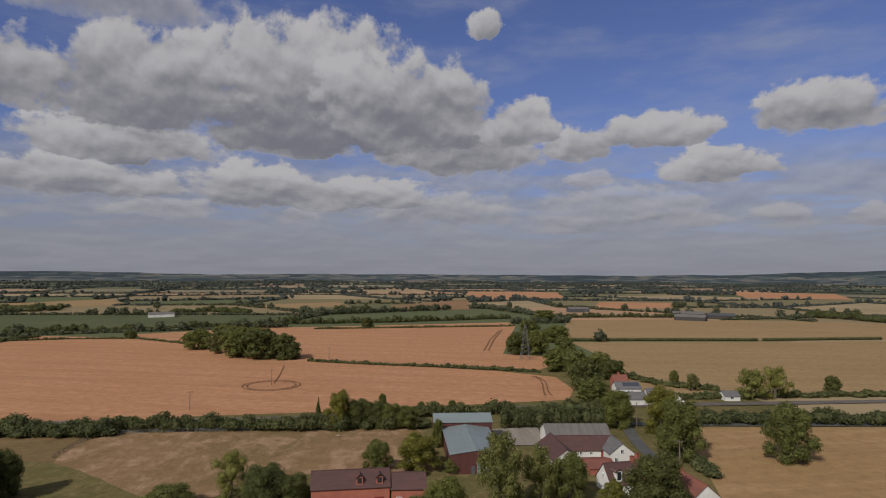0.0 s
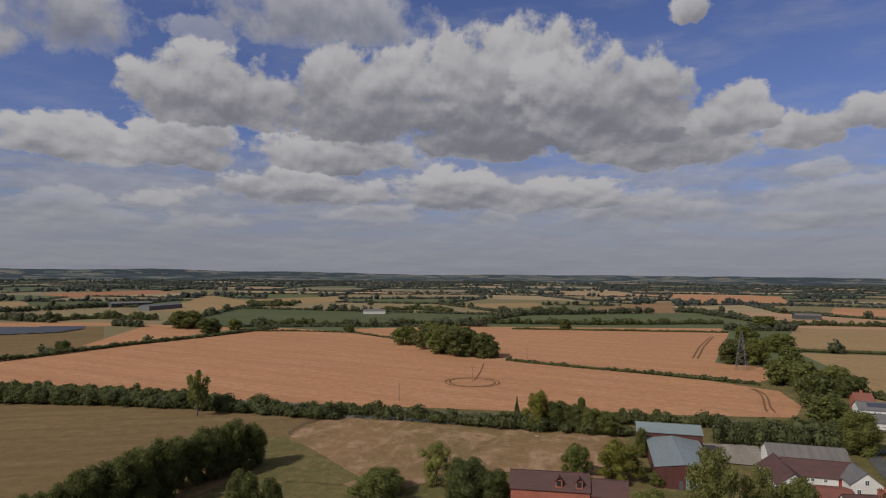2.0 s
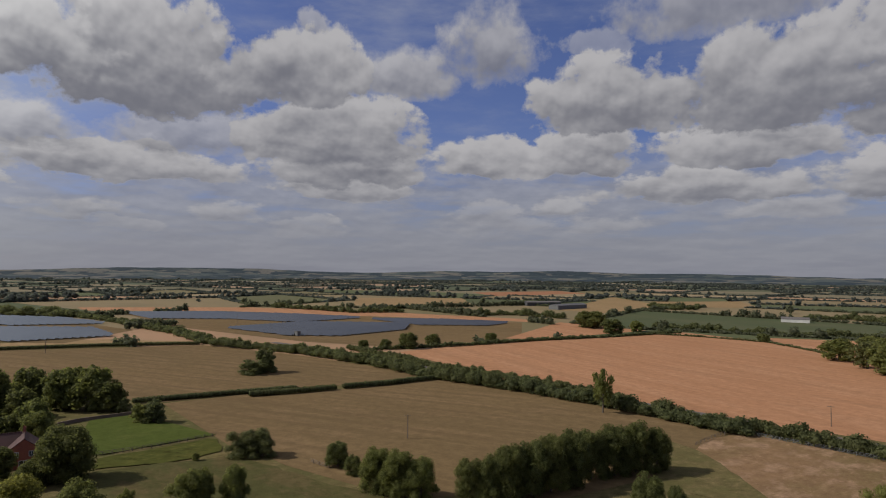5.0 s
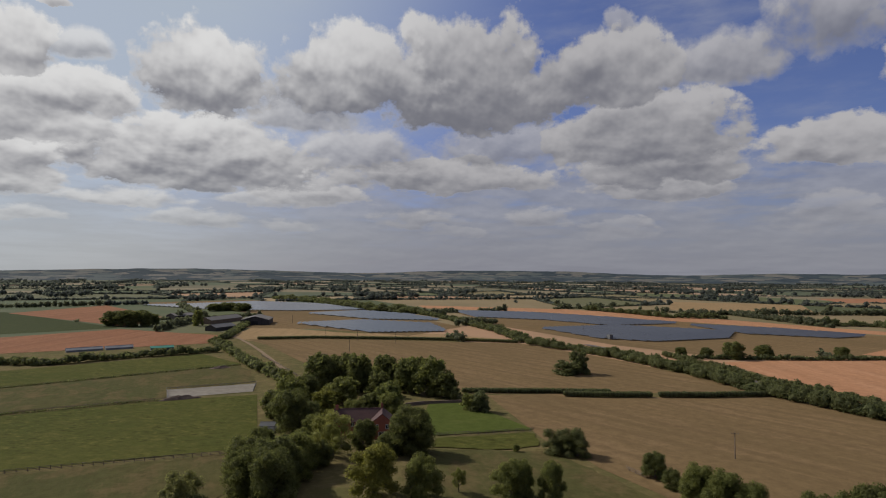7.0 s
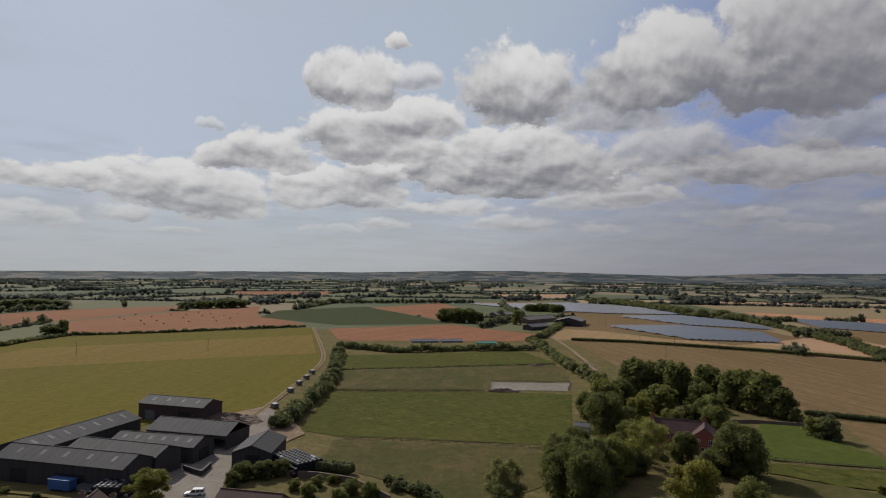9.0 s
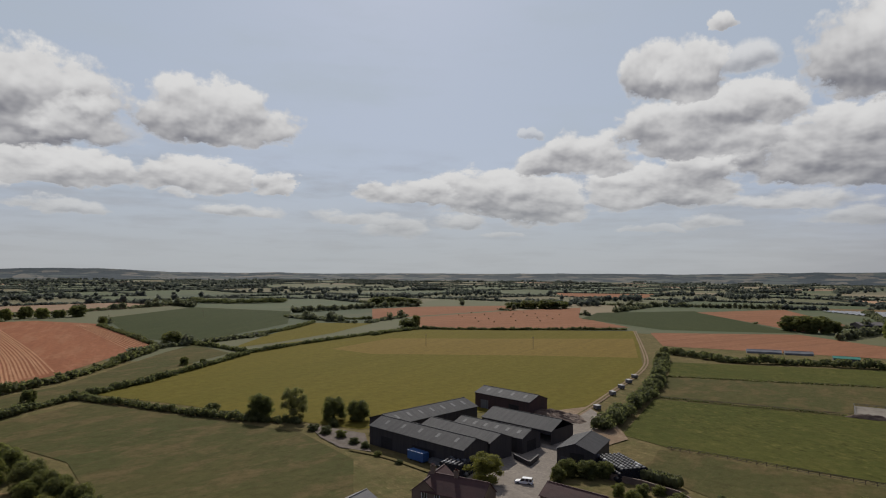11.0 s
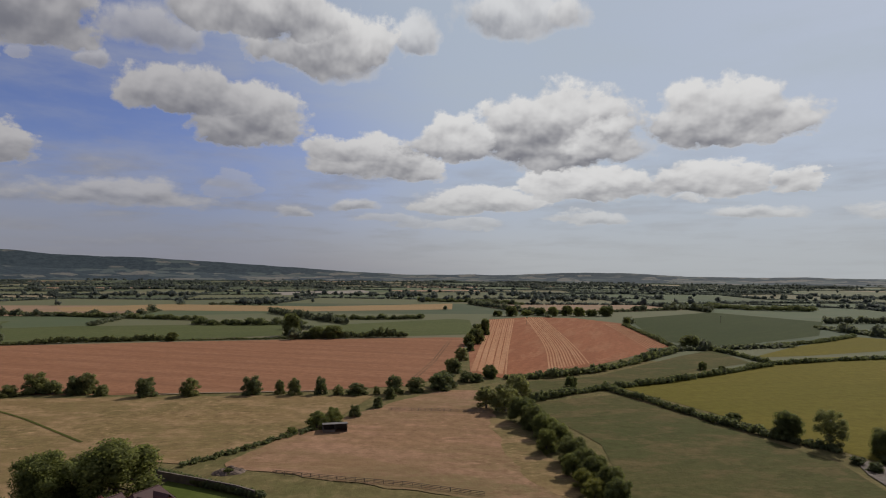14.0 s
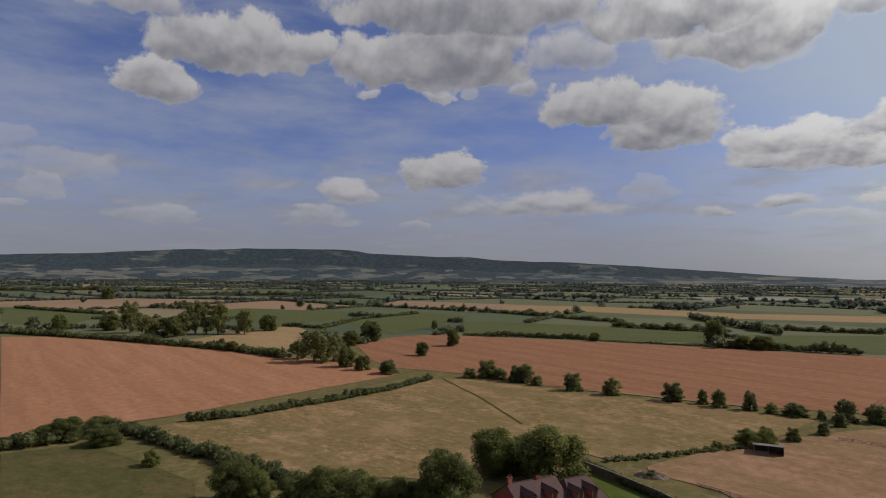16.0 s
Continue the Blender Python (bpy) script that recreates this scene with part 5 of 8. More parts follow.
# hedges
hedge("tall overgrown hedge along a railway", [(-149, 210), (-123, 211), (-98, 216), (-71, 216), (-44, 217), (-28, 218), (-5, 222)], 5.6, 7.0)
hedge("tall overgrown hedge along a railway", [(-272, 181), (-251, 188), (-220, 195), (-176, 204), (-145, 206), (-110, 208)], 5.8, 7.0)
hedge("tall overgrown hedge along a railway", [(-409, 153), (-382, 174), (-328, 187), (-275, 183)], 5.2, 9.0)
hedge("scrubby hedge on the far railway bank", [(-392, 201), (-308, 204), (-250, 214), (-206, 218), (-168, 221)], 4.0, 5.0)
hedge("scrubby hedge on the far railway bank", [(-34, 233), (-18, 237), (17, 243), (49, 246), (65, 249)], 5.0, 6.0)
hedge("dense tall conifer hedge", [(21, 221), (40, 222), (59, 223)], 10.0, 6.0, 0.12)
hedge("leafy hedge beside a road", [(94, 229), (129, 229), (163, 228), (211, 228)], 5.4, 7.0)
hedge("low scrub along a railway", [(96, 274), (130, 276), (167, 279), (200, 281), (263, 284)], 3.0, 6.0)
hedge("leafy garden hedge behind houses", [(97, 326), (106, 310), (120, 295), (129, 291)], 3.5, 6.0)
hedge("low garden hedge by the railway", [(106, 279), (122, 282), (140, 281)], 2.0, 3.0)
hedge("low hedge between wheat fields", [(-83, 382), (-48, 371), (6, 358), (54, 343)], 2.2, 3.5)
hedge("low hedge between wheat fields", [(-342, 481), (-302, 498), (-251, 505), (-193, 468)], 1.8, 3.0)
clipped_hedge("trimmed dark green field hedge", [(94, 502), (183, 506), (259, 509)], 2.4, 2.5)
clipped_hedge("trimmed dark green field hedge", [(264, 510), (371, 523)], 2.4, 2.5)
hedge("low hedge across wheat", [(-124, 597), (-47, 613), (74, 639)], 2.0, 4.0)
hedge("hedgerow with trees behind wheat", [(-388, 546), (-301, 565), (-245, 591), (-179, 646), (-52, 682), (80, 749)], 6.0, 8.0, 0.5)
hedge("leafy hedge by a lane", [(74, 186), (73, 167)], 3.0, 5.0)
clipped_hedge("square-cut dark green field hedge", [(-268, 90), (-264, 110), (-262, 128)], 2.6, 3.0)
clipped_hedge("square-cut dark green field hedge", [(-262, 132), (-259, 153), (-259, 184)], 2.6, 3.0)
clipped_hedge("square-cut dark green field hedge", [(-281, 46), (-276, 86), (-272, 113)], 2.2, 2.5)
hedge("hedge along orange wheat", [(-377, 213), (-370, 246), (-363, 295), (-360, 354), (-347, 422), (-337, 516)], 3.0, 4.0)
clipped_hedge("trimmed dark hedge across stubble", [(-512, -83), (-516, -36), (-506, 20), (-494, 70), (-473, 121)], 2.6, 3.0)
hedge("overgrown hedge along a railway", [(-913, 49), (-742, 95), (-563, 125), (-472, 127)], 6.0, 10.0)
hedge("overgrown hedge along a railway", [(-464, 127), (-412, 155), (-365, 170), (-316, 179), (-272, 183), (-239, 191), (-214, 199)], 6.5, 9.0)
hedge("bushy hedge along a drive", [(-495, -114), (-431, -87), (-380, -67), (-340, -50), (-318, -38)], 5.0, 7.0)
hedge("bushy hedge along a farm track", [(-181, -131), (-198, -135), (-224, -145), (-250, -154), (-293, -175), (-365, -215)], 5.5, 7.0)
hedge("bushy hedge behind paddocks", [(-392, -231), (-384, -181), (-413, -142), (-437, -97)], 5.5, 7.0)
hedge("low rough hedge across grass", [(-303, -178), (-324, -146), (-375, -70)], 0.9, 1.5)
hedge("low rough hedge across grass", [(-249, -149), (-259, -122), (-276, -84)], 0.9, 1.5)
hedge("hedge along a ripening crop", [(-294, -445), (-332, -464), (-363, -468), (-420, -417), (-520, -344)], 3.0, 4.0)
clipped_hedge("thick clipped garden hedge", [(-146, -103), (-148, -94), (-149, -83)], 3.2, 4.0)
hedge("bushy green garden hedge", [(-147, -71), (-143, -62), (-139.4, -53.5)], 3.0, 4.0)
hedge("hedge below striped stubble", [(-2, -323), (-26, -332), (-52, -354), (-82, -393), (-123, -454)], 4.0, 5.0)
hedge("hedge between pasture and crop", [(-12, -268), (-29, -286), (-49, -302), (-85, -326), (-124, -360), (-163, -394)], 3.2, 4.0)
hedge("hedge between two crops", [(-167, -399), (-217, -424), (-301, -456), (-350, -464)], 2.6, 4.0)
hedge("hedge between pasture and crop", [(-49, -302), (-65, -273), (-79, -241), (-92, -220), (-105, -205)], 3.0, 4.0)
hedge("hedge between two crops", [(-152, -470), (-160, -440), (-166, -400)], 3.0, 4.0)
hedge("hedge beside red stubble", [(-130, -678), (-130, -563), (-128, -475)], 3.0, 4.0)
hedge("bushy hedge beside dark crop", [(-164, -477), (-206, -498), (-264, -539), (-317, -592)], 3.0, 5.0)
hedge("hedge beyond yellow crop", [(-330, -691), (-351, -628), (-393, -596)], 3.0, 5.0)
hedge("bushy hedge behind red wheat", [(359, -413), (341, -423)], 3.0, 5.0)
hedge("dark hedge behind red wheat", [(341, -423), (311, -443), (264, -463)], 5.0, 6.0)
hedge("low hedge behind red wheat", [(262, -459), (210, -476), (160, -494)], 2.0, 3.0)
hedge("dark hedge behind red wheat", [(165, -493), (126, -508), (81, -521)], 7.0, 8.0)
hedge("scrub along a ditch", [(90, -167), (82, -179), (72, -199), (64, -211)], 1.4, 3.0)
clipped_hedge("dark hedge along a garden wall", [(92, -159), (75, -152), (57, -145)], 2.2, 2.0)
hedge("thick hedge with trees", [(222, -82), (195, -85), (168, -89), (146, -91), (127, -92)], 4.5, 6.0)
hedge("thick hedge round a green field", [(227, -47), (224, -55), (224, -66), (221, -82)], 5.0, 7.0)
hedge("hedge between wheat and meadow", [(221, -102), (216, -119), (215, -138), (214, -166), (216, -197), (223, -230)], 3.0, 4.0)
hedge("leafy hedgerow behind orange wheat", [(635, -129), (574, -155), (515, -178), (439, -201), (392, -215), (342, -219)], 5.0, 7.0)
hedge("hedgerow between green fields", [(1018, -225), (905, -250), (803, -276)], 5.0, 7.0)
hedge("hedgerow between green fields", [(538, -344), (493, -359), (564, -466), (586, -581)], 4.0, 6.0)
hedge("belt of dark trees beyond the pasture", [(151, 763), (225, 777), (294, 772), (369, 767)], 5.0, 8.0, 0.5)
hedge("belt of dark trees beyond the pasture", [(461, 792), (496, 756), (509, 698)], 9.0, 14.0, 0.5)
hedge("belt of far trees", [(-354, 801), (-322, 850), (-254, 808)], 8.0, 12.0, 0.5)
hedge("belt of far grey-green trees", [(-144, 816), (-98, 866)], 9.0, 12.0, 0.5)
hedge("belt of far dark trees", [(-630, 879), (-552, 834), (-538, 873)], 8.0, 12.0, 0.5)
hedge("belt of far dark trees", [(-610, 486), (-592, 541), (-511, 548)], 8.0, 12.0, 0.5)
hedge("belt of far dark trees", [(-892, 331), (-811, 361), (-731, 381), (-704, 442)], 7.0, 10.0, 0.5)
hedge("belt of woodland beside solar panels", [(-1276, -173), (-1115, -80), (-928, -1), (-813, 66)], 10.0, 22.0, 0.4)
hedge("dark hedge beside farm buildings", [(-513, -110), (-568, -112), (-650, -117)], 5.0, 7.0)
hedge("long belt of far woodland", [(1842, -371), (1797, -560), (1516, -690)], 11.0, 25.0, 0.4)
hedge("long belt of far woodland", [(1350, -602), (1249, -766), (1017, -840)], 9.0, 20.0, 0.5)
hedge("belt of bushes between meadows", [(315, -605), (274, -603), (229, -619), (207, -634)], 6.0, 14.0, 0.5)
hedge("bushy hedgerow between meadows", [(636, -705), (533, -685), (412, -666), (331, -655)], 5.0, 9.0, 0.5)
hedge("belt of bushes between meadows", [(194, -696), (145, -706), (93, -730)], 5.0, 10.0, 0.5)
hedge("belt of far dark trees", [(157, -1152), (57, -1158), (-36, -1085)], 7.0, 14.0, 0.5)
hedge("belt of far dark trees", [(-336, -1080), (-397, -1011), (-478, -998)], 9.0, 20.0, 0.4)

# trees, from the railway round to the south
tree("oak", -174.2, 440.6, 14.6, 24.1, "copse in the wheat")
tree("grey", -149.6, 416.9, 17.5, 23.4, "copse in the wheat")
tree("oak", -131.0, 400.8, 19.6, 27.8, "copse in the wheat")
tree("dark", -116.0, 393.5, 19.0, 27.1, "copse in the wheat")
tree("dark", -103.5, 393.9, 16.1, 21.5, "copse in the wheat")
tree("dark", -95.8, 391.6, 11.8, 14.2, "copse in the wheat")
tree("oak", -161.5, 461.5, 15.1, 30.0, "copse in the wheat")
tree("oak", -147.3, 476.8, 12.8, 30.6, "copse in the wheat")
tree("dark", -74.5, 611.5, 10.5, 12.9, "field trees")
tree("dark", -253.3, 504.8, 6.7, 7.9, "field trees")
tree("oak", 102.4, 182.9, 17.8, 16.6, "field trees")
tree("grey", 117.7, 292.2, 8.2, 7.0, "field trees")
tree("oak", 115.8, 309.9, 6.9, 5.3, "field trees")
tree("dark", 178.6, 284.2, 8.7, 8.3, "field trees")
tree("dark", 50.3, 418.1, 15.2, 17.0, "wood along the lane")
tree("oak", 64.2, 421.5, 16.8, 18.7, "wood along the lane")
tree("oak", 91.1, 494.2, 13.7, 22.9, "wood along the lane")
tree("oak", 118.9, 716.2, 12.3, 31.7, "wood along the lane")
tree("oak", 75.8, 546.8, 14.1, 24.2, "wood along the lane")
tree("oak", 63.9, 347.1, 13.4, 16.8, "wood along the lane")
tree("oak", 71.0, 328.6, 14.6, 17.2, "wood along the lane")
tree("oak", 85.5, 336.3, 12.6, 19.0, "wood along the lane")
tree("dark", 88.7, 322.2, 10.4, 14.8, "wood along the lane")
tree("dark", 66.8, 291.0, 14.3, 15.9, "wood along the lane")
tree("oak", 76.6, 387.1, 15.3, 19.1, "wood along the lane")
tree("oak", 63.8, 262.3, 10.7, 16.8, "wood along the lane")
tree("oak", 62.5, 222.4, 13.6, 14.1, "wood along the lane")
tree("yellow", 75.7, 214.1, 17.1, 16.3, "wood along the lane")
tree("oak", 70.8, 185.7, 17.7, 16.5, "wood along the lane")
tree("willow", 136.7, 274.4, 13.4, 16.8, "willows by the houses")
tree("willow", 147.3, 274.7, 14.7, 16.6, "willows by the houses")
tree("yellow", -36.2, 218.2, 13.9, 11.5, "trees by the railway")
tree("conifer", -45.5, 227.8, 9.5, 3.3, "trees by the railway")
tree("dark", -30.3, 221.5, 10.0, 11.6, "trees by the railway")
tree("oak", -24.5, 252.8, 5.8, 4.1, "trees by the railway")
tree("oak", -12.5, 220.2, 7.9, 11.9, "trees by the railway")
tree("dark", -24.3, 221.6, 9.2, 9.6, "trees by the railway")
tree("oak", -18.1, 220.1, 8.7, 9.5, "trees by the railway")
tree("oak", -8.7, 253.2, 2.7, 3.2, "trees by the railway")
tree("oak", -2.9, 253.3, 2.7, 3.2, "trees by the railway")
tree("oak", 4.0, 253.4, 3.1, 4.1, "trees by the railway")
tree("oak", -17.9, 172.9, 9.0, 9.9, "trees round the brick barn")
tree("yellow", -6.9, 173.1, 10.9, 14.6, "trees round the brick barn")
tree("oak", -1.3, 196.4, 8.9, 4.3, "trees round the brick barn")
tree("oak", 2.8, 171.3, 4.1, 5.3, "trees round the brick barn")
tree("birch", 13.2, 141.2, 19.3, 13.3, "trees round the brick barn")
tree("birch", 23.7, 149.2, 14.2, 9.8, "trees round the brick barn")
tree("oak", 31.0, 151.5, 11.8, 10.9, "trees round the brick barn")
tree("yellow", 39.7, 144.8, 7.2, 7.7, "trees round the brick barn")
tree("dark", 49.4, 142.6, 14.4, 15.7, "trees round the brick barn")
tree("oak", 1.0, 141.1, 9.1, 11.9, "trees round the brick barn")
tree("willow", -51.9, 153.4, 11.3, 10.4, "trees round the brick barn")
tree("dark", -40.6, 143.9, 10.6, 12.5, "trees round the brick barn")
tree("dark", -34.1, 144.0, 8.5, 9.6, "trees round the brick barn")
tree("oak", -62.5, 143.6, 5.9, 13.8, "trees round the brick barn")
tree("yellow", -12.9, 148.7, 6.3, 5.0, "trees round the brick barn")
tree("oak", -5.1, 134.9, 6.6, 10.2, "trees round the brick barn")
tree("airy", -161.3, 194.3, 17.4, 9.0, "lone field tree")
tree("dark", -105.7, 150.5, 12.2, 8.7, "dark row of trees")
tree("dark", -108.5, 144.5, 14.3, 11.5, "dark row of trees")
tree("dark", -109.9, 137.2, 14.0, 11.6, "dark row of trees")
tree("dark", -111.9, 129.8, 13.1, 11.3, "dark row of trees")
tree("dark", -110.3, 120.9, 14.8, 9.6, "dark row of trees")
tree("dark", -111.3, 114.1, 14.2, 10.9, "dark row of trees")
tree("dark", -111.9, 108.0, 13.6, 10.6, "dark row of trees")
tree("dark", -112.7, 102.0, 13.4, 10.4, "dark row of trees")
tree("dark", -114.4, 97.4, 11.2, 8.9, "dark row of trees")
tree("dark", -117.4, 93.2, 10.3, 8.9, "dark row of trees")
tree("dark", -82.3, 114.1, 12.3, 8.4, "dark row of trees")
tree("dark", -76.8, 116.1, 10.9, 5.7, "dark row of trees")
tree("dark", -159.6, 78.8, 6.9, 7.5, "garden trees")
tree("dark", -150.3, 78.9, 5.4, 5.6, "garden trees")
tree("oak", -135.9, 78.1, 11.0, 10.4, "garden trees")
tree("oak", -129.6, 80.6, 11.4, 11.3, "garden trees")
tree("oak", -125.8, 84.4, 10.4, 9.8, "garden trees")
tree("oak", -59.3, 131.6, 9.2, 13.5, "garden trees")
tree("dark", -373.5, 239.5, 11.4, 14.8, "hedge trees")
tree("dark", -382.7, 225.4, 6.9, 9.4, "hedge trees")
tree("dark", -390.9, 212.2, 6.1, 8.6, "hedge trees")
tree("dark", -385.3, 268.7, 8.0, 14.0, "hedge trees")
tree("dark", -377.3, 319.9, 6.8, 10.4, "hedge trees")
tree("dark", -362.3, 449.7, 13.8, 21.2, "hedge trees")
tree("dark", -416.0, 484.0, 17.4, 33.5, "hedge trees")
tree("oak", -367.1, 491.1, 10.4, 16.1, "hedge trees")
tree("dark", -262.2, 517.5, 5.9, 9.1, "hedge trees")
tree("shrub_dark", -325.6, 111.0, 7.7, 18.2, "field shrubs")
tree("shrub_dark", -327.3, 118.3, 13.3, 14.7, "field shrubs")
tree("dark", -295.1, -19.4, 17.1, 15.7, "trees round the farmhouse")
tree("dark", -294.7, -10.9, 16.0, 15.7, "trees round the farmhouse")
tree("dark", -286.4, -1.8, 17.6, 14.2, "trees round the farmhouse")
tree("dark", -309.6, -6.8, 15.1, 13.7, "trees round the farmhouse")
tree("dark", -300.4, 11.3, 15.2, 14.9, "trees round the farmhouse")
tree("oak", -283.4, 21.2, 16.4, 15.6, "trees round the farmhouse")
tree("oak", -277.2, 31.3, 17.6, 17.9, "trees round the farmhouse")
tree("dark", -270.3, 36.8, 12.0, 12.1, "trees round the farmhouse")
tree("oak", -243.3, 10.3, 12.5, 13.9, "trees round the farmhouse")
tree("dark", -276.0, 7.1, 10.9, 12.3, "trees round the farmhouse")
tree("yellow", -243.2, -14.3, 10.4, 12.6, "trees round the farmhouse")
tree("oak", -261.4, -7.6, 11.5, 16.3, "trees round the farmhouse")
tree("oak", -257.2, -28.4, 13.2, 14.8, "trees round the farmhouse")
tree("dark", -214.3, -22.7, 15.5, 15.5, "trees round the farmhouse")
tree("oak", -306.2, -36.3, 7.5, 9.8, "trees round the farmhouse")
tree("willow", -188.8, -8.3, 13.8, 15.8, "trees round the farmhouse")
tree("dark", -188.3, 15.2, 14.5, 15.1, "trees round the farmhouse")
tree("dark", -196.6, 0.7, 8.9, 8.9, "trees round the farmhouse")
tree("dark", -188.1, 8.2, 6.9, 8.6, "trees round the farmhouse")
tree("dark", -230.3, -18.6, 8.2, 10.4, "trees round the farmhouse")
tree("dark", -272.2, -23.2, 11.0, 12.2, "trees round the farmhouse")
tree("oak", -230.8, -3.0, 8.2, 10.3, "trees round the farmhouse")
tree("dark", -240.5, 2.9, 8.6, 9.9, "trees round the farmhouse")
tree("oak", -204.6, -14.9, 9.3, 10.4, "trees round the farmhouse")
tree("yellow", -222.7, -8.0, 7.2, 10.0, "trees round the farmhouse")
tree("dark", -238.7, -31.4, 10.7, 12.1, "trees round the farmhouse")
tree("dark", -307.5, -0.8, 13.4, 13.6, "trees round the farmhouse")
tree("oak", -291.6, 5.1, 11.2, 11.4, "trees round the farmhouse")
tree("dark", -298.1, 25.9, 14.6, 13.3, "trees round the farmhouse")
tree("dark", -155.3, -27.9, 12.6, 11.7, "trees round the farmhouse")
tree("dark", -150.8, -20.7, 13.4, 12.7, "trees round the farmhouse")
tree("oak", -167.4, -17.0, 8.8, 10.2, "trees round the farmhouse")
tree("dark", -183.1, -29.2, 10.6, 7.8, "trees round the farmhouse")
tree("oak", -189.4, -17.7, 8.4, 9.7, "trees round the farmhouse")
tree("dark", -179.1, -12.0, 7.6, 8.8, "trees round the farmhouse")
tree("dark", -160.0, -18.5, 7.9, 8.9, "trees round the farmhouse")
tree("dark", -190.6, 15.0, 14.0, 12.1, "trees round the farmhouse")
tree("oak", -230.8, 10.7, 10.7, 11.2, "trees round the farmhouse")
tree("dark", -650.2, -244.7, 15.3, 24.3, "copses by the far farm")
tree("dark", -642.9, -228.9, 16.2, 23.9, "copses by the far farm")
tree("dark", -642.1, -215.5, 16.1, 23.7, "copses by the far farm")
tree("dark", -654.7, -208.9, 11.7, 14.4, "copses by the far farm")
tree("dark", -879.8, -200.3, 10.7, 25.2, "copses by the far farm")
tree("dark", -891.9, -186.4, 11.6, 31.8, "copses by the far farm")
tree("dark", -878.9, -164.9, 11.4, 28.1, "copses by the far farm")
tree("oak", -645.6, -163.0, 15.9, 14.0, "copses by the far farm")
tree("dark", -695.6, -660.4, 9.8, 28.5, "copses by the far farm")
tree("dark", -707.2, -640.3, 12.9, 33.3, "copses by the far farm")
tree("dark", -733.8, -622.6, 14.7, 42.0, "copses by the far farm")
tree("dark", -755.3, -614.7, 11.5, 25.5, "copses by the far farm")
tree("dark", -580.6, -858.1, 13.2, 39.8, "copses by the far farm")
tree("dark", -594.9, -833.5, 13.9, 44.7, "copses by the far farm")
tree("dark", -609.3, -808.6, 12.0, 38.9, "copses by the far farm")
tree("dark", -364.0, -487.3, 9.3, 22.4, "copses by the far farm")
tree("dark", -370.7, -484.2, 12.5, 9.6, "copses by the far farm")
tree("shrub_dark", -242.0, 46.7, 8.3, 10.6, "garden shrubs")
tree("shrub", -245.5, 42.9, 6.6, 8.9, "garden shrubs")
tree("shrub_dark", -264.2, 40.2, 6.1, 6.2, "garden shrubs")
tree("shrub", -186.8, 47.5, 2.5, 2.8, "garden shrubs")
tree("shrub_dark", -184.0, 60.2, 7.8, 12.3, "garden shrubs")
tree("shrub_dark", -181.1, 64.8, 8.1, 10.5, "garden shrubs")
tree("dark", -168.2, -29.8, 12.4, 13.1, "meadow trees")
tree("dark", -163.5, -22.2, 13.3, 15.2, "meadow trees")
tree("oak", -173.2, -16.8, 11.3, 11.8, "meadow trees")
tree("yellow", -180.4, -12.3, 8.3, 9.2, "meadow trees")
tree("yellow", -152.2, 3.4, 13.4, 14.8, "meadow trees")
tree("oak", -149.7, 14.8, 11.5, 10.9, "meadow trees")
tree("airy", -153.8, 24.4, 6.5, 4.6, "meadow trees")
tree("oak", -147.5, 36.0, 10.2, 10.4, "meadow trees")
tree("oak", -148.3, 39.2, 9.6, 7.1, "meadow trees")
tree("oak", -145.8, 45.9, 10.2, 7.4, "meadow trees")
tree("dark", -191.0, -28.2, 8.8, 7.7, "meadow trees")
tree("grey", -143.3, -39.2, 11.4, 10.8, "garden trees by the barns")
tree("grey", -140.5, -37.1, 7.0, 12.2, "garden trees by the barns")
tree("yellow", -113.5, -117.9, 7.7, 11.4, "garden trees by the barns")
tree("dark", -134.4, -107.2, 4.8, 6.9, "garden trees by the barns")
tree("dark", -137.8, -103.6, 4.8, 6.9, "garden trees by the barns")
tree("dark", -141.2, -100.3, 4.5, 5.7, "garden trees by the barns")
tree("dark", -129.1, -106.5, 4.1, 4.6, "garden trees by the barns")
tree("shrub", -137.3, -86.7, 3.1, 5.1, "small garden shrubs")
tree("shrub", -141.6, -84.3, 2.5, 4.5, "small garden shrubs")
tree("shrub", -133.1, -90.6, 3.0, 4.5, "small garden shrubs")
tree("shrub", -136.1, -76.2, 3.8, 5.8, "small garden shrubs")
tree("shrub", -136.2, -70.8, 3.8, 5.7, "small garden shrubs")
tree("shrub", -130.5, -84.7, 3.5, 5.2, "small garden shrubs")
tree("shrub_dark", -142.1, -66.7, 2.7, 3.8, "small garden shrubs")
tree("shrub", -131.7, -76.8, 2.9, 5.7, "small garden shrubs")
tree("dark", -95.7, -219.0, 9.8, 10.7, "trees along the crop")
tree("grey", -104.9, -210.3, 12.6, 11.8, "trees along the crop")
tree("dark", -116.4, -201.3, 8.7, 10.0, "trees along the crop")
tree("dark", -123.2, -195.1, 7.8, 9.1, "trees along the crop")
tree("dark", -86.0, -241.9, 3.6, 6.9, "trees along the crop")
tree("grey", -1.5, -249.2, 10.6, 16.0, "overgrown hedgerow")
tree("grey", 6.3, -253.9, 9.0, 11.3, "overgrown hedgerow")
tree("grey", -6.8, -267.6, 11.8, 13.8, "overgrown hedgerow")
tree("dark", -7.3, -231.8, 9.5, 11.2, "overgrown hedgerow")
tree("dark", -11.1, -222.0, 8.8, 11.6, "overgrown hedgerow")
tree("oak", -14.3, -211.1, 8.4, 11.1, "overgrown hedgerow")
tree("oak", -17.8, -199.4, 8.0, 10.1, "overgrown hedgerow")
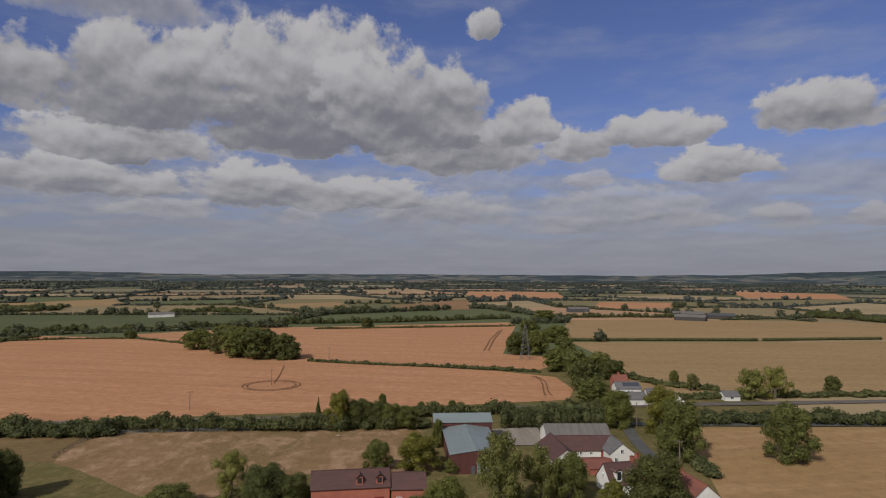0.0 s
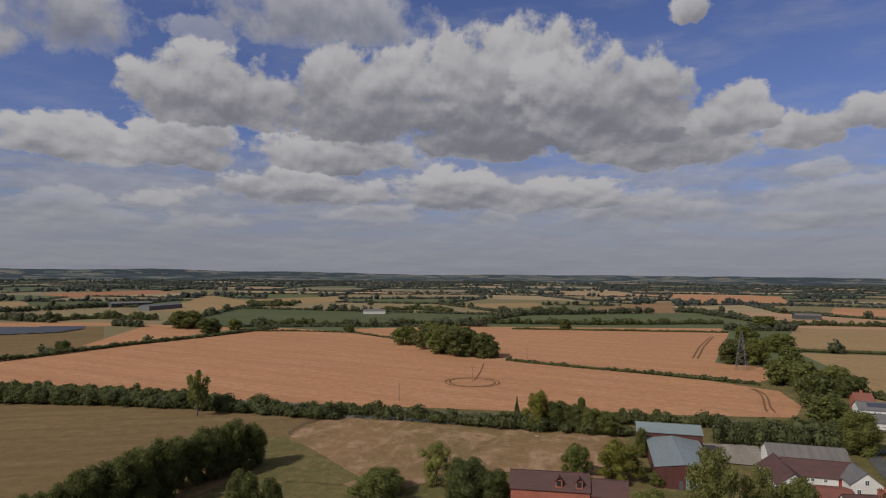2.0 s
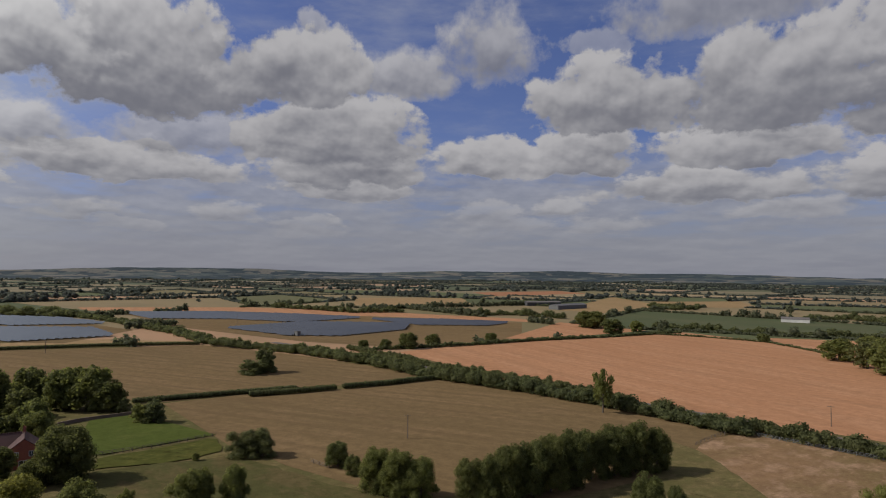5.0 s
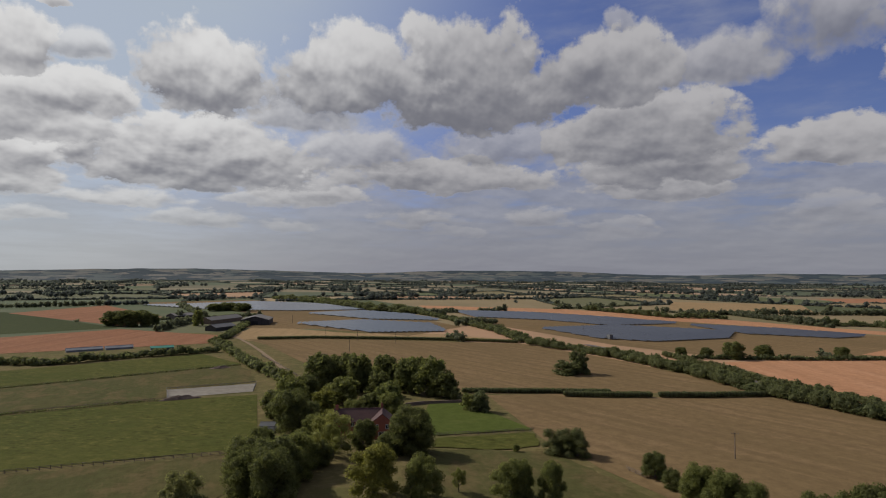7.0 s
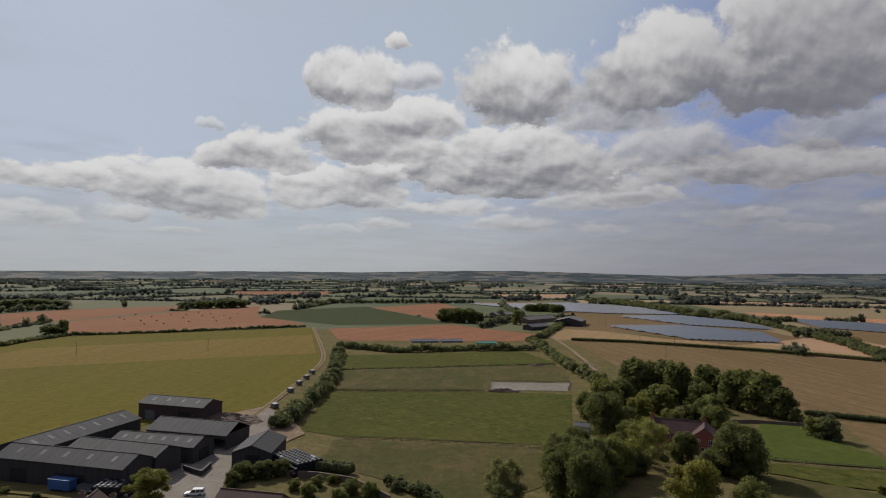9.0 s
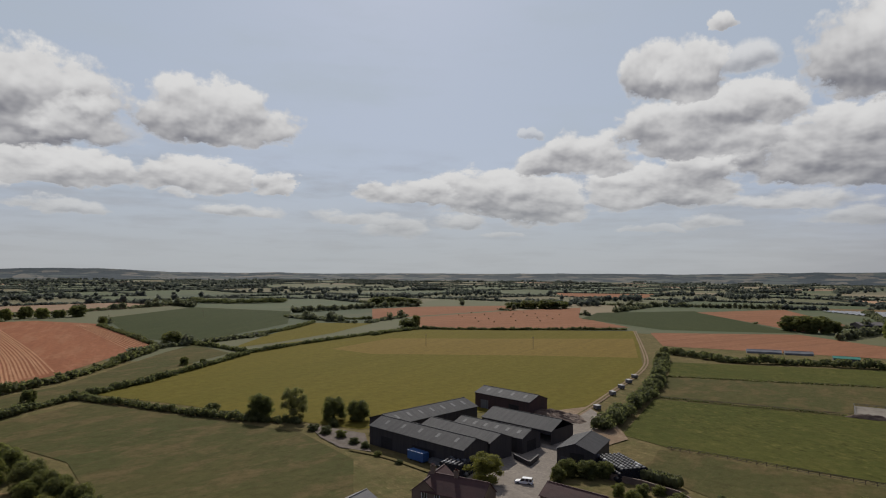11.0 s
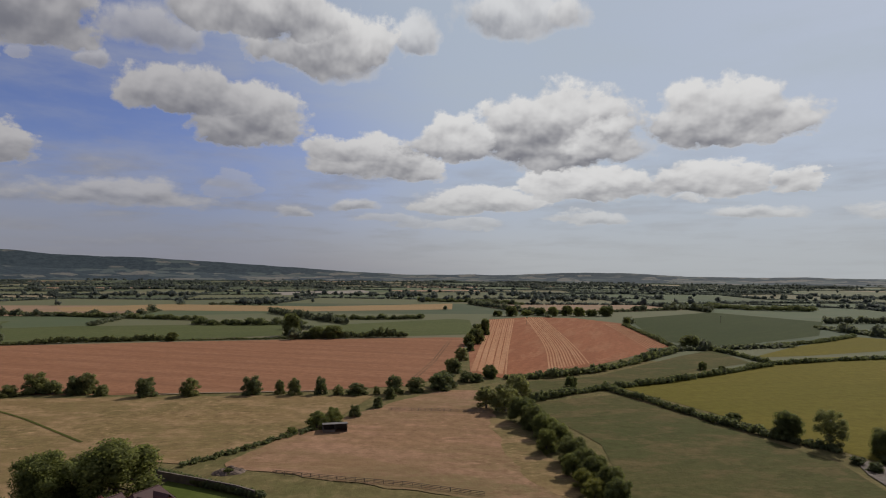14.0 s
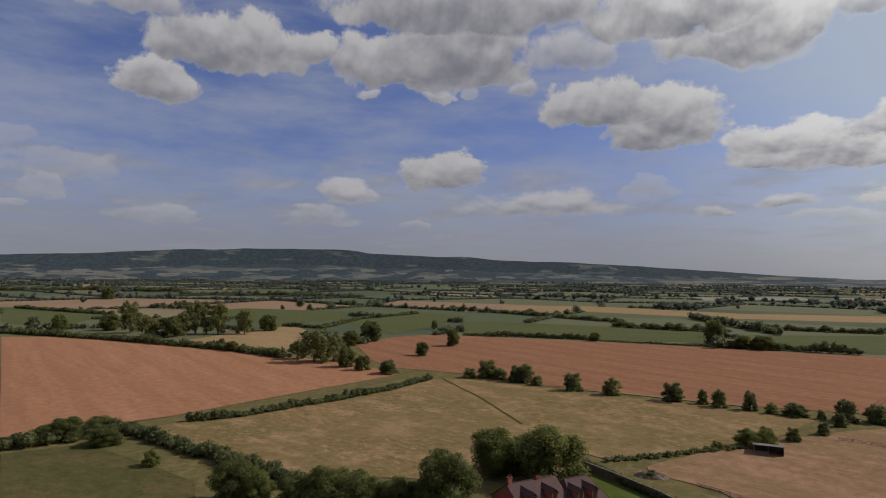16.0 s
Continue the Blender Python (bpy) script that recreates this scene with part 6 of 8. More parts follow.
tree("oak", -13.8, -193.1, 7.4, 8.1, "overgrown hedgerow")
tree("dark", -20.5, -183.6, 7.8, 9.7, "overgrown hedgerow")
tree("dark", -22.7, -173.6, 7.5, 8.3, "overgrown hedgerow")
tree("dark", -24.9, -166.2, 7.5, 8.0, "overgrown hedgerow")
tree("dark", -27.4, -158.1, 7.6, 7.7, "overgrown hedgerow")
tree("dark", -27.8, -149.8, 7.3, 7.6, "overgrown hedgerow")
tree("oak", -19.2, -172.0, 6.4, 7.3, "overgrown hedgerow")
tree("yellow", -21.2, -161.9, 5.5, 8.1, "overgrown hedgerow")
tree("yellow", -22.7, -154.9, 5.3, 7.2, "overgrown hedgerow")
tree("dark", -33.3, -305.5, 5.4, 7.1, "hedge trees")
tree("dark", 5.8, -326.0, 5.7, 7.5, "hedge trees")
tree("dark", -139.7, -477.5, 10.2, 19.2, "hedge trees")
tree("dark", -116.2, -373.0, 4.7, 5.5, "hedge trees")
tree("dark", -123.5, -363.3, 4.0, 4.7, "hedge trees")
tree("dark", -134.4, -683.9, 8.3, 8.5, "hedge trees")
tree("dark", 14.8, -548.9, 15.0, 10.6, "hedge trees")
tree("dark", 19.7, -481.2, 12.4, 14.4, "hedge trees")
tree("shrub_grey", 205.7, -256.4, 9.7, 12.5, "round hawthorn bushes along the wheat")
tree("shrub_grey", 197.6, -256.3, 5.9, 9.7, "round hawthorn bushes along the wheat")
tree("shrub_dark", 187.9, -257.6, 8.3, 10.7, "round hawthorn bushes along the wheat")
tree("shrub_grey", 183.2, -259.6, 9.4, 10.7, "round hawthorn bushes along the wheat")
tree("shrub_grey", 174.7, -256.9, 4.6, 7.4, "round hawthorn bushes along the wheat")
tree("shrub_dark", 154.8, -257.2, 8.4, 11.4, "round hawthorn bushes along the wheat")
tree("shrub_grey", 136.6, -261.0, 8.2, 10.5, "round hawthorn bushes along the wheat")
tree("shrub_dark", 110.9, -267.1, 8.6, 10.3, "round hawthorn bushes along the wheat")
tree("shrub_grey", 99.5, -271.2, 6.3, 5.6, "round hawthorn bushes along the wheat")
tree("shrub_grey", 92.1, -269.7, 7.5, 8.6, "round hawthorn bushes along the wheat")
tree("shrub_dark", 81.1, -272.5, 8.0, 7.1, "round hawthorn bushes along the wheat")
tree("shrub_grey", 73.0, -272.3, 4.4, 6.3, "round hawthorn bushes along the wheat")
tree("shrub_dark", 64.5, -273.5, 5.2, 11.2, "round hawthorn bushes along the wheat")
tree("shrub_grey", 56.3, -275.9, 3.7, 4.0, "round hawthorn bushes along the wheat")
tree("shrub_dark", 48.7, -278.3, 8.4, 10.0, "round hawthorn bushes along the wheat")
tree("shrub_dark", 39.6, -283.6, 7.0, 9.7, "round hawthorn bushes along the wheat")
tree("shrub_dark", 28.5, -290.7, 8.7, 14.0, "round hawthorn bushes along the wheat")
tree("shrub_grey", 28.2, -340.4, 8.3, 7.5, "round hawthorn bushes along the wheat")
tree("shrub_grey", 212.2, -249.2, 5.1, 9.8, "round hawthorn bushes along the wheat")
tree("shrub_dark", 15.8, -557.2, 9.5, 10.7, "bushes between wheat and stubble")
tree("shrub_grey", 20.7, -492.5, 10.1, 10.4, "bushes between wheat and stubble")
tree("shrub_dark", 22.2, -435.2, 6.7, 7.7, "bushes between wheat and stubble")
tree("shrub_grey", 25.5, -389.5, 8.1, 10.3, "bushes between wheat and stubble")
tree("shrub_dark", 25.7, -340.8, 7.7, 10.3, "bushes between wheat and stubble")
tree("shrub_dark", 27.8, -299.5, 7.4, 14.9, "bushes between wheat and stubble")
tree("shrub_dark", 17.6, -313.5, 5.5, 11.1, "bushes between wheat and stubble")
tree("dark", 6.5, -328.7, 6.9, 7.6, "bushes between wheat and stubble")
tree("shrub_dark", 12.2, -314.3, 4.4, 8.4, "bushes between wheat and stubble")
tree("dark", -12.0, -797.5, 13.2, 18.4, "trees behind the stubble")
tree("oak", -32.0, -812.4, 7.7, 20.4, "trees behind the stubble")
tree("dark", -49.7, -816.3, 10.7, 17.3, "trees behind the stubble")
tree("oak", -65.2, -809.0, 12.5, 15.6, "trees behind the stubble")
tree("dark", -84.0, -823.8, 13.8, 17.5, "trees behind the stubble")
tree("oak", -99.2, -816.4, 11.7, 18.9, "trees behind the stubble")
tree("dark", -115.5, -819.9, 8.8, 16.0, "trees behind the stubble")
tree("dark", -135.0, -824.1, 12.9, 20.9, "trees behind the stubble")
tree("dark", 6.0, -793.5, 7.6, 13.8, "trees behind the stubble")
tree("dark", 256.6, -460.0, 7.2, 10.2, "hedge trees")
tree("dark", 179.1, -513.0, 19.5, 17.1, "hedge trees")
tree("dark", 152.7, -499.3, 9.8, 16.5, "hedge trees")
tree("dark", 139.0, -501.7, 10.7, 18.3, "hedge trees")
tree("dark", 20.7, -527.1, 11.7, 8.3, "hedge trees")
tree("dark", 24.8, -468.8, 8.8, 9.9, "hedge trees")
tree("shrub", 64.8, -213.7, 6.0, 9.2, "shrubs by the stable")
tree("shrub", 60.3, -219.2, 6.5, 8.2, "shrubs by the stable")
tree("shrub_dark", 55.5, -232.1, 4.7, 6.0, "shrubs by the stable")
tree("shrub_dark", 50.2, -248.6, 4.5, 5.9, "shrubs by the stable")
tree("shrub_dark", 48.4, -267.0, 5.2, 5.8, "shrubs by the stable")
tree("shrub", 70.4, -203.9, 2.7, 4.7, "shrubs by the stable")
tree("shrub", 73.5, -162.5, 1.8, 3.9, "shrubs by the stable")
tree("oak", 90.7, -139.8, 15.3, 23.0, "trees behind the house")
tree("oak", 106.5, -136.2, 12.5, 16.6, "trees behind the house")
tree("dark", 101.7, -144.1, 9.8, 11.3, "trees behind the house")
tree("dark", 94.6, -102.7, 15.3, 15.3, "trees along the hedge")
tree("dark", 117.0, -87.6, 10.1, 13.6, "trees along the hedge")
tree("dark", 110.1, -91.1, 9.7, 12.6, "trees along the hedge")
tree("dark", 105.1, -96.9, 8.3, 10.8, "trees along the hedge")
tree("dark", 137.6, -75.6, 9.8, 13.0, "trees along the hedge")
tree("oak", 131.1, -77.1, 8.7, 9.6, "trees along the hedge")
tree("dark", 102.2, -102.1, 7.0, 9.0, "trees along the hedge")
tree("dark", 124.0, -83.1, 7.2, 9.3, "trees along the hedge")
tree("dark", 225.5, -64.3, 7.5, 12.4, "trees along the hedge")
tree("dark", 226.9, -59.1, 5.4, 10.3, "trees along the hedge")
tree("oak", 226.2, -74.5, 5.9, 11.5, "trees along the hedge")
tree("dark", 210.4, -71.0, 6.0, 11.9, "trees along the hedge")
tree("shrub_dark", -103.8, -193.3, 2.4, 5.1, "scrub beside the barns")
tree("shrub_dark", -104.9, -186.4, 2.7, 5.8, "scrub beside the barns")
tree("shrub", -106.6, -179.4, 2.6, 4.9, "scrub beside the barns")
tree("shrub_dark", -105.8, -170.2, 2.2, 4.7, "scrub beside the barns")
tree("shrub_dark", -106.2, -164.0, 2.1, 4.2, "scrub beside the barns")
tree("shrub", -104.8, -155.1, 1.5, 3.4, "scrub beside the barns")
tree("shrub_dark", -105.2, -144.6, 1.3, 2.9, "scrub beside the barns")
tree("shrub_dark", -112.1, -193.9, 2.4, 4.8, "scrub beside the barns")
tree("oak", 178.7, -72.4, 4.6, 5.2, "lone small tree")
tree("grey", 312.6, -221.7, 20.5, 20.9, "trees between the wheat fields")
tree("grey", 308.4, -233.2, 16.7, 17.0, "trees between the wheat fields")
tree("grey", 331.9, -222.5, 12.4, 14.1, "trees between the wheat fields")
tree("dark", 285.2, -224.7, 12.5, 10.9, "trees between the wheat fields")
tree("dark", 269.4, -223.4, 8.5, 9.3, "trees between the wheat fields")
tree("shrub_dark", 251.0, -226.0, 7.6, 13.1, "trees between the wheat fields")
tree("dark", 365.9, -292.2, 11.2, 14.0, "trees between the wheat fields")
tree("dark", 379.3, -322.8, 16.2, 18.4, "trees between the wheat fields")
tree("dark", 289.8, -291.3, 9.2, 10.1, "trees between the wheat fields")
tree("dark", 312.1, -346.1, 12.8, 11.5, "trees between the wheat fields")
tree("oak", 417.6, -436.6, 9.3, 7.4, "trees between the wheat fields")
tree("grey", 492.5, -276.1, 22.1, 18.8, "trees between the wheat fields")
tree("dark", 506.0, -308.1, 15.1, 18.7, "trees between the wheat fields")
tree("grey", 519.7, -245.1, 29.4, 23.2, "trees between the wheat fields")
tree("grey", 507.3, -259.3, 28.2, 20.0, "trees between the wheat fields")
tree("grey", 518.4, -232.2, 20.3, 19.9, "trees between the wheat fields")
tree("grey", 565.0, -208.5, 28.7, 23.2, "trees between the wheat fields")
tree("grey", 521.6, -208.0, 19.1, 24.6, "trees between the wheat fields")
tree("dark", 511.2, -219.7, 17.1, 21.5, "trees between the wheat fields")
tree("dark", 602.6, -205.2, 15.2, 20.1, "trees between the wheat fields")
tree("dark", 1236.4, -414.5, 22.1, 25.0, "trees between the wheat fields")
tree("dark", 394.3, -212.1, 6.9, 9.4, "trees between the wheat fields")
tree("oak", 614.4, -167.4, 16.3, 13.4, "trees between the wheat fields")
tree("grey", 410.4, -213.0, 7.9, 6.5, "trees between the wheat fields")

# farm barns
gable("barn", "long dark barn with a grey corrugated roof", "barn", (-115.2, -167.8), (-120.2, -128.5), 5.4, 6.0, 8.2, CLAD_DARK, ROOF_FIBRE, openings=[("R", 8, 0, 5, 3.6, "door"), ("R", 24, 0.3, 9, 3.2, "door")], lights=5)
gable("barn", "dark barn bay with a grey sheet roof", "barn", (-127.7, -157.6), (-130.4, -128.8), 5.0, 6.0, 7.8, CLAD_DARK, ROOF_FIBRE)
gable("barn", "low dark barn with a row of roof lights", "barn", (-139.7, -156.3), (-144.2, -129.3), 5.2, 5.0, 6.8, CLAD_DARK, ROOF_FIBRE, openings=[("B", 0, 0, 5, 3.6, "door")], lights=6)
gable("barn", "open-sided barn with a grey roof", "barn", (-156.3, -158.0), (-159.7, -129.8), 6.5, 4.8, 7.4, CLAD_DARK, ROOF_FIBRE, open_side="R")
gable("barn", "dark red-brown barn beside the crop", "barn", (-179.4, -187.0), (-181.8, -159.4), 5.6, 6.0, 8.0, CLAD_BROWN, ROOF_FIBRE, openings=[("R", 5, 0, 4, 3.5, "door", CLAD_GREY), ("R", 20, 0, 5, 3.8, "door")], lights=4)
gable("barn", "long low livestock barn with vents in the roof", "barn", (-119.1, -173.5), (-159.3, -177.4), 6.9, 4.8, 7.0, CLAD_DARK, ROOF_FIBRE, lights=7)
gable("barn", "grey barn with a dark open doorway", "barn", (-142.6, -111.3), (-158.3, -117.3), 5.4, 4.6, 6.5, CLAD_DARK, ROOF_FIBRE, openings=[("A", -0.5, 0, 4.2, 3.8, "door"), ("A", 3.2, 0, 2.2, 2.4, "door", PALE_SHEET)])
gable("farmhouse", "brown stone farmhouse with a tall chimney", "house", (-92.1, -114.3), (-97.7, -100.2), 3.8, 5.0, 8.0, STONE, ROOF_TILE, openings=[("A", -1.6, 3.4, 1.1, 1.3, "window"), ("A", 1.6, 3.4, 1.1, 1.3, "window"), ("R", 4, 3.2, 1.2, 1.3, "window"), ("R", 9, 3.2, 1.2, 1.3, "window")], chimneys=[(0.8, 1.6), (7.0, 1.3)])
gable("farmhouse_wing", "gabled stone wing of a farmhouse", "house", (-99.5, -117.9), (-88.7, -112.1), 3.2, 4.8, 7.4, STONE, ROOF_TILE, openings=[("B", 0, 3.2, 1.2, 1.4, "window")])
gable("shed", "small shed with a dark slate roof", "shed", (-80.1, -123.1), (-71.9, -120.2), 3.4, 2.6, 4.2, STONE, ROOF_SLATE)
gable("outbuilding", "low outbuilding with a dark brown roof", "shed", (-115.9, -98.5), (-118.2, -83.4), 3.6, 2.8, 5.0, STONE, ROOF_TILE)

# buildings by the railway
gable("metal_shed", "red-brown metal shed with a pale blue roof", "shed", (-2.9, 203.4), (15.7, 204.6), 4.6, 7.3, 9.0, CLAD_RED, ROOF_BLUE, openings=[("R", 1.6, 0, 1.8, 3.6, "door")])
gable("metal_shed", "metal workshop with a pale blue-green roof", "shed", (7.2, 201.8), (9.5, 170.6), 7.2, 5.5, 6.5, CLAD_RED, ROOF_BLUE, openings=[("B", 2.2, 0, 4.2, 3.2, "door", GREY_DOOR), ("B", -1.0, 0, 1.0, 2.2, "door", PALE_SHEET)])
gable("brick_barn", "long red brick barn with a tiled roof", "barn", (-30.4, 145.6), (-12.7, 148.4), 3.1, 5.6, 8.6, BRICK, ROOF_TILE, openings=[("R", 5.5, 0, 2.6, 3.0, "door", RED_DOOR), ("R", 10.2, 1.4, 0.9, 1.3, "window"), ("R", 11.8, 1.4, 0.9, 1.3, "window"), ("R", 15.5, 0, 2.2, 3.0, "door", RED_DOOR), ("R", 2.0, 1.4, 1.0, 1.3, "window")], dormers=[("R", 11.0), ("R", 15.6)])
gable("brick_barn", "lower red brick wing with a tiled roof", "barn", (-12.0, 148.2), (-4.1, 148.8), 2.9, 4.9, 7.6, BRICK, ROOF_TILE, openings=[("R", 1.8, 1.4, 1.2, 1.3, "window"), ("R", 5.2, 1.4, 1.2, 1.3, "window")])
gable("white_barn", "weathered grey roof over a white barn", "barn", (32.8, 201.2), (53.0, 201.6), 6.2, 3.6, 6.4, WHITE, ROOF_MOSS)
gable("white_barn", "low white barn with a brown tiled roof", "barn", (34.9, 189.7), (52.4, 190.1), 4.0, 2.5, 5.6, WHITE, ROOF_TILE, openings=[("R", 4.0, 0, 1.8, 2.2, "door", RED_DOOR), ("R", 13.0, 0, 1.1, 2.0, "door", RED_DOOR), ("R", 6.5, 1.0, 0.7, 0.8, "window"), ("R", 9.5, 1.0, 0.7, 0.8, "window")])
gable("white_barn", "barn wing with a brown tiled roof", "barn", (33.7, 193.8), (35.1, 175.4), 3.8, 2.6, 5.4, WHITE, ROOF_TILE)
gable("white_barn", "white gabled barn wing with a slate roof", "barn", (51.5, 189.3), (52.2, 180.6), 3.6, 3.0, 5.8, WHITE, ROOF_SLATE, openings=[("B", 0, 2.8, 0.8, 1.2, "window"), ("B", -1.8, 0.6, 0.8, 1.0, "window")])
gable("outbuilding", "low outbuilding with a red tiled roof", "shed", (39.9, 174.9), (47.4, 175.6), 5.0, 1.9, 2.9, BRICK, ROOF_RED)
gable("cottage", "white cottage with dormers in a tiled roof", "cottage", (40.9, 157.9), (49.3, 159.9), 3.8, 3.0, 7.0, WHITE, ROOF_TILE, openings=[("R", 2.5, 0.9, 1.2, 1.2, "window"), ("R", 6.5, 0.9, 1.2, 1.2, "window"), ("A", 0, 3.4, 0.8, 1.0, "window")], dormers=[("R", 2.4), ("R", 6.8)], chimneys=[(8.0, 1.2)])
gable("cottage", "tiled cottage beside a lane", "cottage", (50.8, 164.1), (55.3, 166.6), 3.6, 3.2, 6.2, BRICK, ROOF_TILE, chimneys=[(0.8, 1.4)])
gable("house", "white house with a red tiled roof", "house", (58.5, 157.6), (60.8, 143.3), 3.8, 3.4, 6.6, WHITE, ROOF_RED, openings=[("B", 0, 1.0, 1.4, 1.2, "window")], chimneys=[(3.5, 0.7)])
gable("house", "white house with solar panels on the roof", "house", (75.6, 273.1), (86.4, 273.4), 3.6, 5.2, 7.4, WHITE, ROOF_SLATE, openings=[("R", 5.2, 3.2, 0.8, 1.0, "window"), ("R", 6.6, 3.2, 0.8, 1.0, "window"), ("R", 3.0, 0.8, 1.5, 1.2, "window")], solar="R")
gable("house", "house with a red tiled roof", "house", (81.1, 296.5), (87.9, 296.7), 3.6, 4.2, 6.8, BRICK, ROOF_RED, chimneys=[(3.0, 1.0)])
gable("house", "low house with a grey slate roof", "house", (75.3, 262.4), (85.4, 262.7), 3.8, 2.8, 5.0, WHITE, ROOF_SLATE)
gable("house", "house with a grey hipped roof", "house", (86.3, 263.9), (92.1, 264.0), 3.8, 3.2, 6.2, WHITE, ROOF_SLATE, chimneys=[(5.0, 1.0)])
gable("house", "house with a grey pitched roof", "house", (95.4, 260.5), (94.8, 252.0), 4.2, 2.8, 6.4, WHITE, ROOF_SLATE)
gable("garage", "small red-roofed garage between houses", "garage", (89.7, 264.0), (93.6, 264.1), 3.0, 2.2, 3.8, BRICK, ROOF_RED)
gable("bungalow", "low white bungalow behind a hedge", "house", (122.5, 272.4), (129.1, 272.5), 3.4, 2.2, 3.8, WHITE, ROOF_SLATE, openings=[("R", 3, 0.9, 1.4, 1.2, "window")])
gable("farmhouse", "red brick farmhouse among tall trees", "house", (-214.2, -8.9), (-214.4, 6.4), 3.8, 5.0, 8.4, BRICK, ROOF_TILE, openings=[("R", 6, 3.2, 1.0, 1.3, "window"), ("R", 12, 3.2, 1.0, 1.3, "window"), ("L", 6, 3.2, 1.0, 1.3, "window"), ("L", 12, 3.2, 1.0, 1.3, "window")], chimneys=[(0.8, 1.2)])
gable("farmhouse_wing", "gabled red brick wing of a farmhouse", "house", (-216.5, 7.2), (-206.1, 6.9), 3.9, 5.2, 8.2, BRICK, ROOF_TILE, openings=[("B", -1.7, 3.3, 0.9, 1.3, "window"), ("B", 1.7, 3.3, 0.9, 1.3, "window"), ("B", 0, 0.8, 2.0, 1.4, "window")], chimneys=[(1.5, 1.4)])
gable("shed", "small white shed with a pale roof", "shed", (-221.1, -34.2), (-220.6, -29.2), 2.2, 2.2, 3.0, WHITE, PALE_SHEET)
gable("house", "large house with a brown tiled roof", "house", (83.2, -110.8), (78.9, -123.0), 6.4, 4.4, 8.6, BRICK, ROOF_TILE, openings=[("L", 3, 3.2, 1.1, 1.3, "window"), ("R", 3, 3.2, 1.1, 1.3, "window")], dormers=[("R", 3.0), ("R", 8.6)], chimneys=[(0.6, 1.5), (8.2, 0.6)])
gable("house", "brown tiled house wing with a hipped roof", "house", (77.4, -121.8), (73.7, -131.6), 6.0, 4.3, 8.2, BRICK, ROOF_TILE, dormers=[("R", 2.4), ("R", 6.4)], hip=2.0)

# far farms and sheds
gable("far_barn", "dark barn with a pale grey roof", "barn", (-728.6, -213.5), (-747.7, -196.6), 9.0, 4.5, 7.0, CLAD_DARK, ROOF_MOSS)
gable("far_barn", "brick farm buildings with grey roofs", "barn", (-665.6, -161.5), (-716.7, -139.9), 8.0, 4.0, 7.0, STONE, ROOF_MOSS)
gable("far_barn", "dark timber barn with a grey roof", "barn", (-586.6, -137.2), (-611.4, -124.4), 6.0, 3.5, 6.0, CLAD_DARK, ROOF_SLATE)
gable("far_barn", "large dark barn with a shallow grey roof", "barn", (-687.1, -109.8), (-649.8, -108.7), 14.0, 5.5, 9.0, CLAD_DARK, ROOF_MOSS, openings=[("B", 0, 0, 6, 4, "door")])
gable("far_barn", "pale grey livestock barn far off", "barn", (295.8, 795.3), (332.1, 786.4), 9.0, 4.5, 7.0, PALE_SHEET, ROOF_MOSS)
gable("far_barn", "pale grey livestock barn far off", "barn", (278.5, 739.7), (308.1, 721.9), 8.0, 4.5, 7.0, CLAD_DARK, ROOF_MOSS)
gable("far_barn", "pale grey livestock barn far off", "barn", (326.0, 763.8), (357.0, 755.4), 9.0, 4.5, 7.0, CLAD_DARK, PALE_SHEET)
gable("far_barn", "long pale industrial shed far off", "shed", (177.7, 876.9), (206.4, 879.2), 8.0, 5.0, 7.0, PALE_SHEET, ROOF_MOSS)
gable("far_barn", "long grey industrial shed far off", "shed", (-749.6, 709.5), (-725.5, 763.4), 9.0, 6.0, 8.0, PALE_SHEET, ROOF_MOSS)
gable("far_barn", "long dark industrial shed far off", "shed", (-653.0, 675.2), (-658.7, 744.9), 9.0, 6.0, 8.0, CLAD_GREY, ROOF_SLATE)
gable("far_barn", "pale farm shed behind trees", "barn", (-353.9, 741.9), (-328.2, 754.5), 7.0, 4.0, 6.0, WHITE, ROOF_MOSS)
gable("polytunnel", "long white polytunnel behind a hedge", "polytunnel", (-443.1, -196.4), (-454.4, -178.0), 2.2, 1.4, 2.6, TUNNEL, TUNNEL)
gable("polytunnel", "long white polytunnel behind a hedge", "polytunnel", (-454.2, -175.8), (-463.2, -161.2), 2.2, 1.4, 2.6, TUNNEL, TUNNEL)
gable("shed", "green sheet-roofed shed behind a hedge", "shed", (-445.0, -143.1), (-450.6, -130.0), 3.0, 2.4, 3.4, PALE_SHEET, PAINT_GREEN)

# solar farm
solar_farm("long rows of pale reflecting solar panels", [(-1025, -348), (-1041, -290), (-1135, -191), (-1057, -76), (-900, 7), (-877, -94), (-905, -206)])
solar_farm("rows of dark blue solar panels on grass", [(-818, -70), (-862, -1), (-792, 57), (-698, 89), (-719, 13)])
solar_farm("rows of dark blue solar panels on grass", [(-661, -68), (-695, -0), (-646, 70), (-566, 77), (-560, 10)])
solar_farm("long rows of dark blue solar panels", [(-858, 129), (-819, 221), (-733, 291), (-639, 344), (-622, 259), (-701, 209), (-749, 138)])
solar_farm("long rows of dark blue solar panels", [(-588, 176), (-609, 260), (-538, 346), (-491, 311), (-471, 234), (-499, 198)])
solar_farm("narrow rows of dark blue solar panels", [(-617, 345), (-562, 409), (-496, 445), (-485, 406), (-527, 350)])

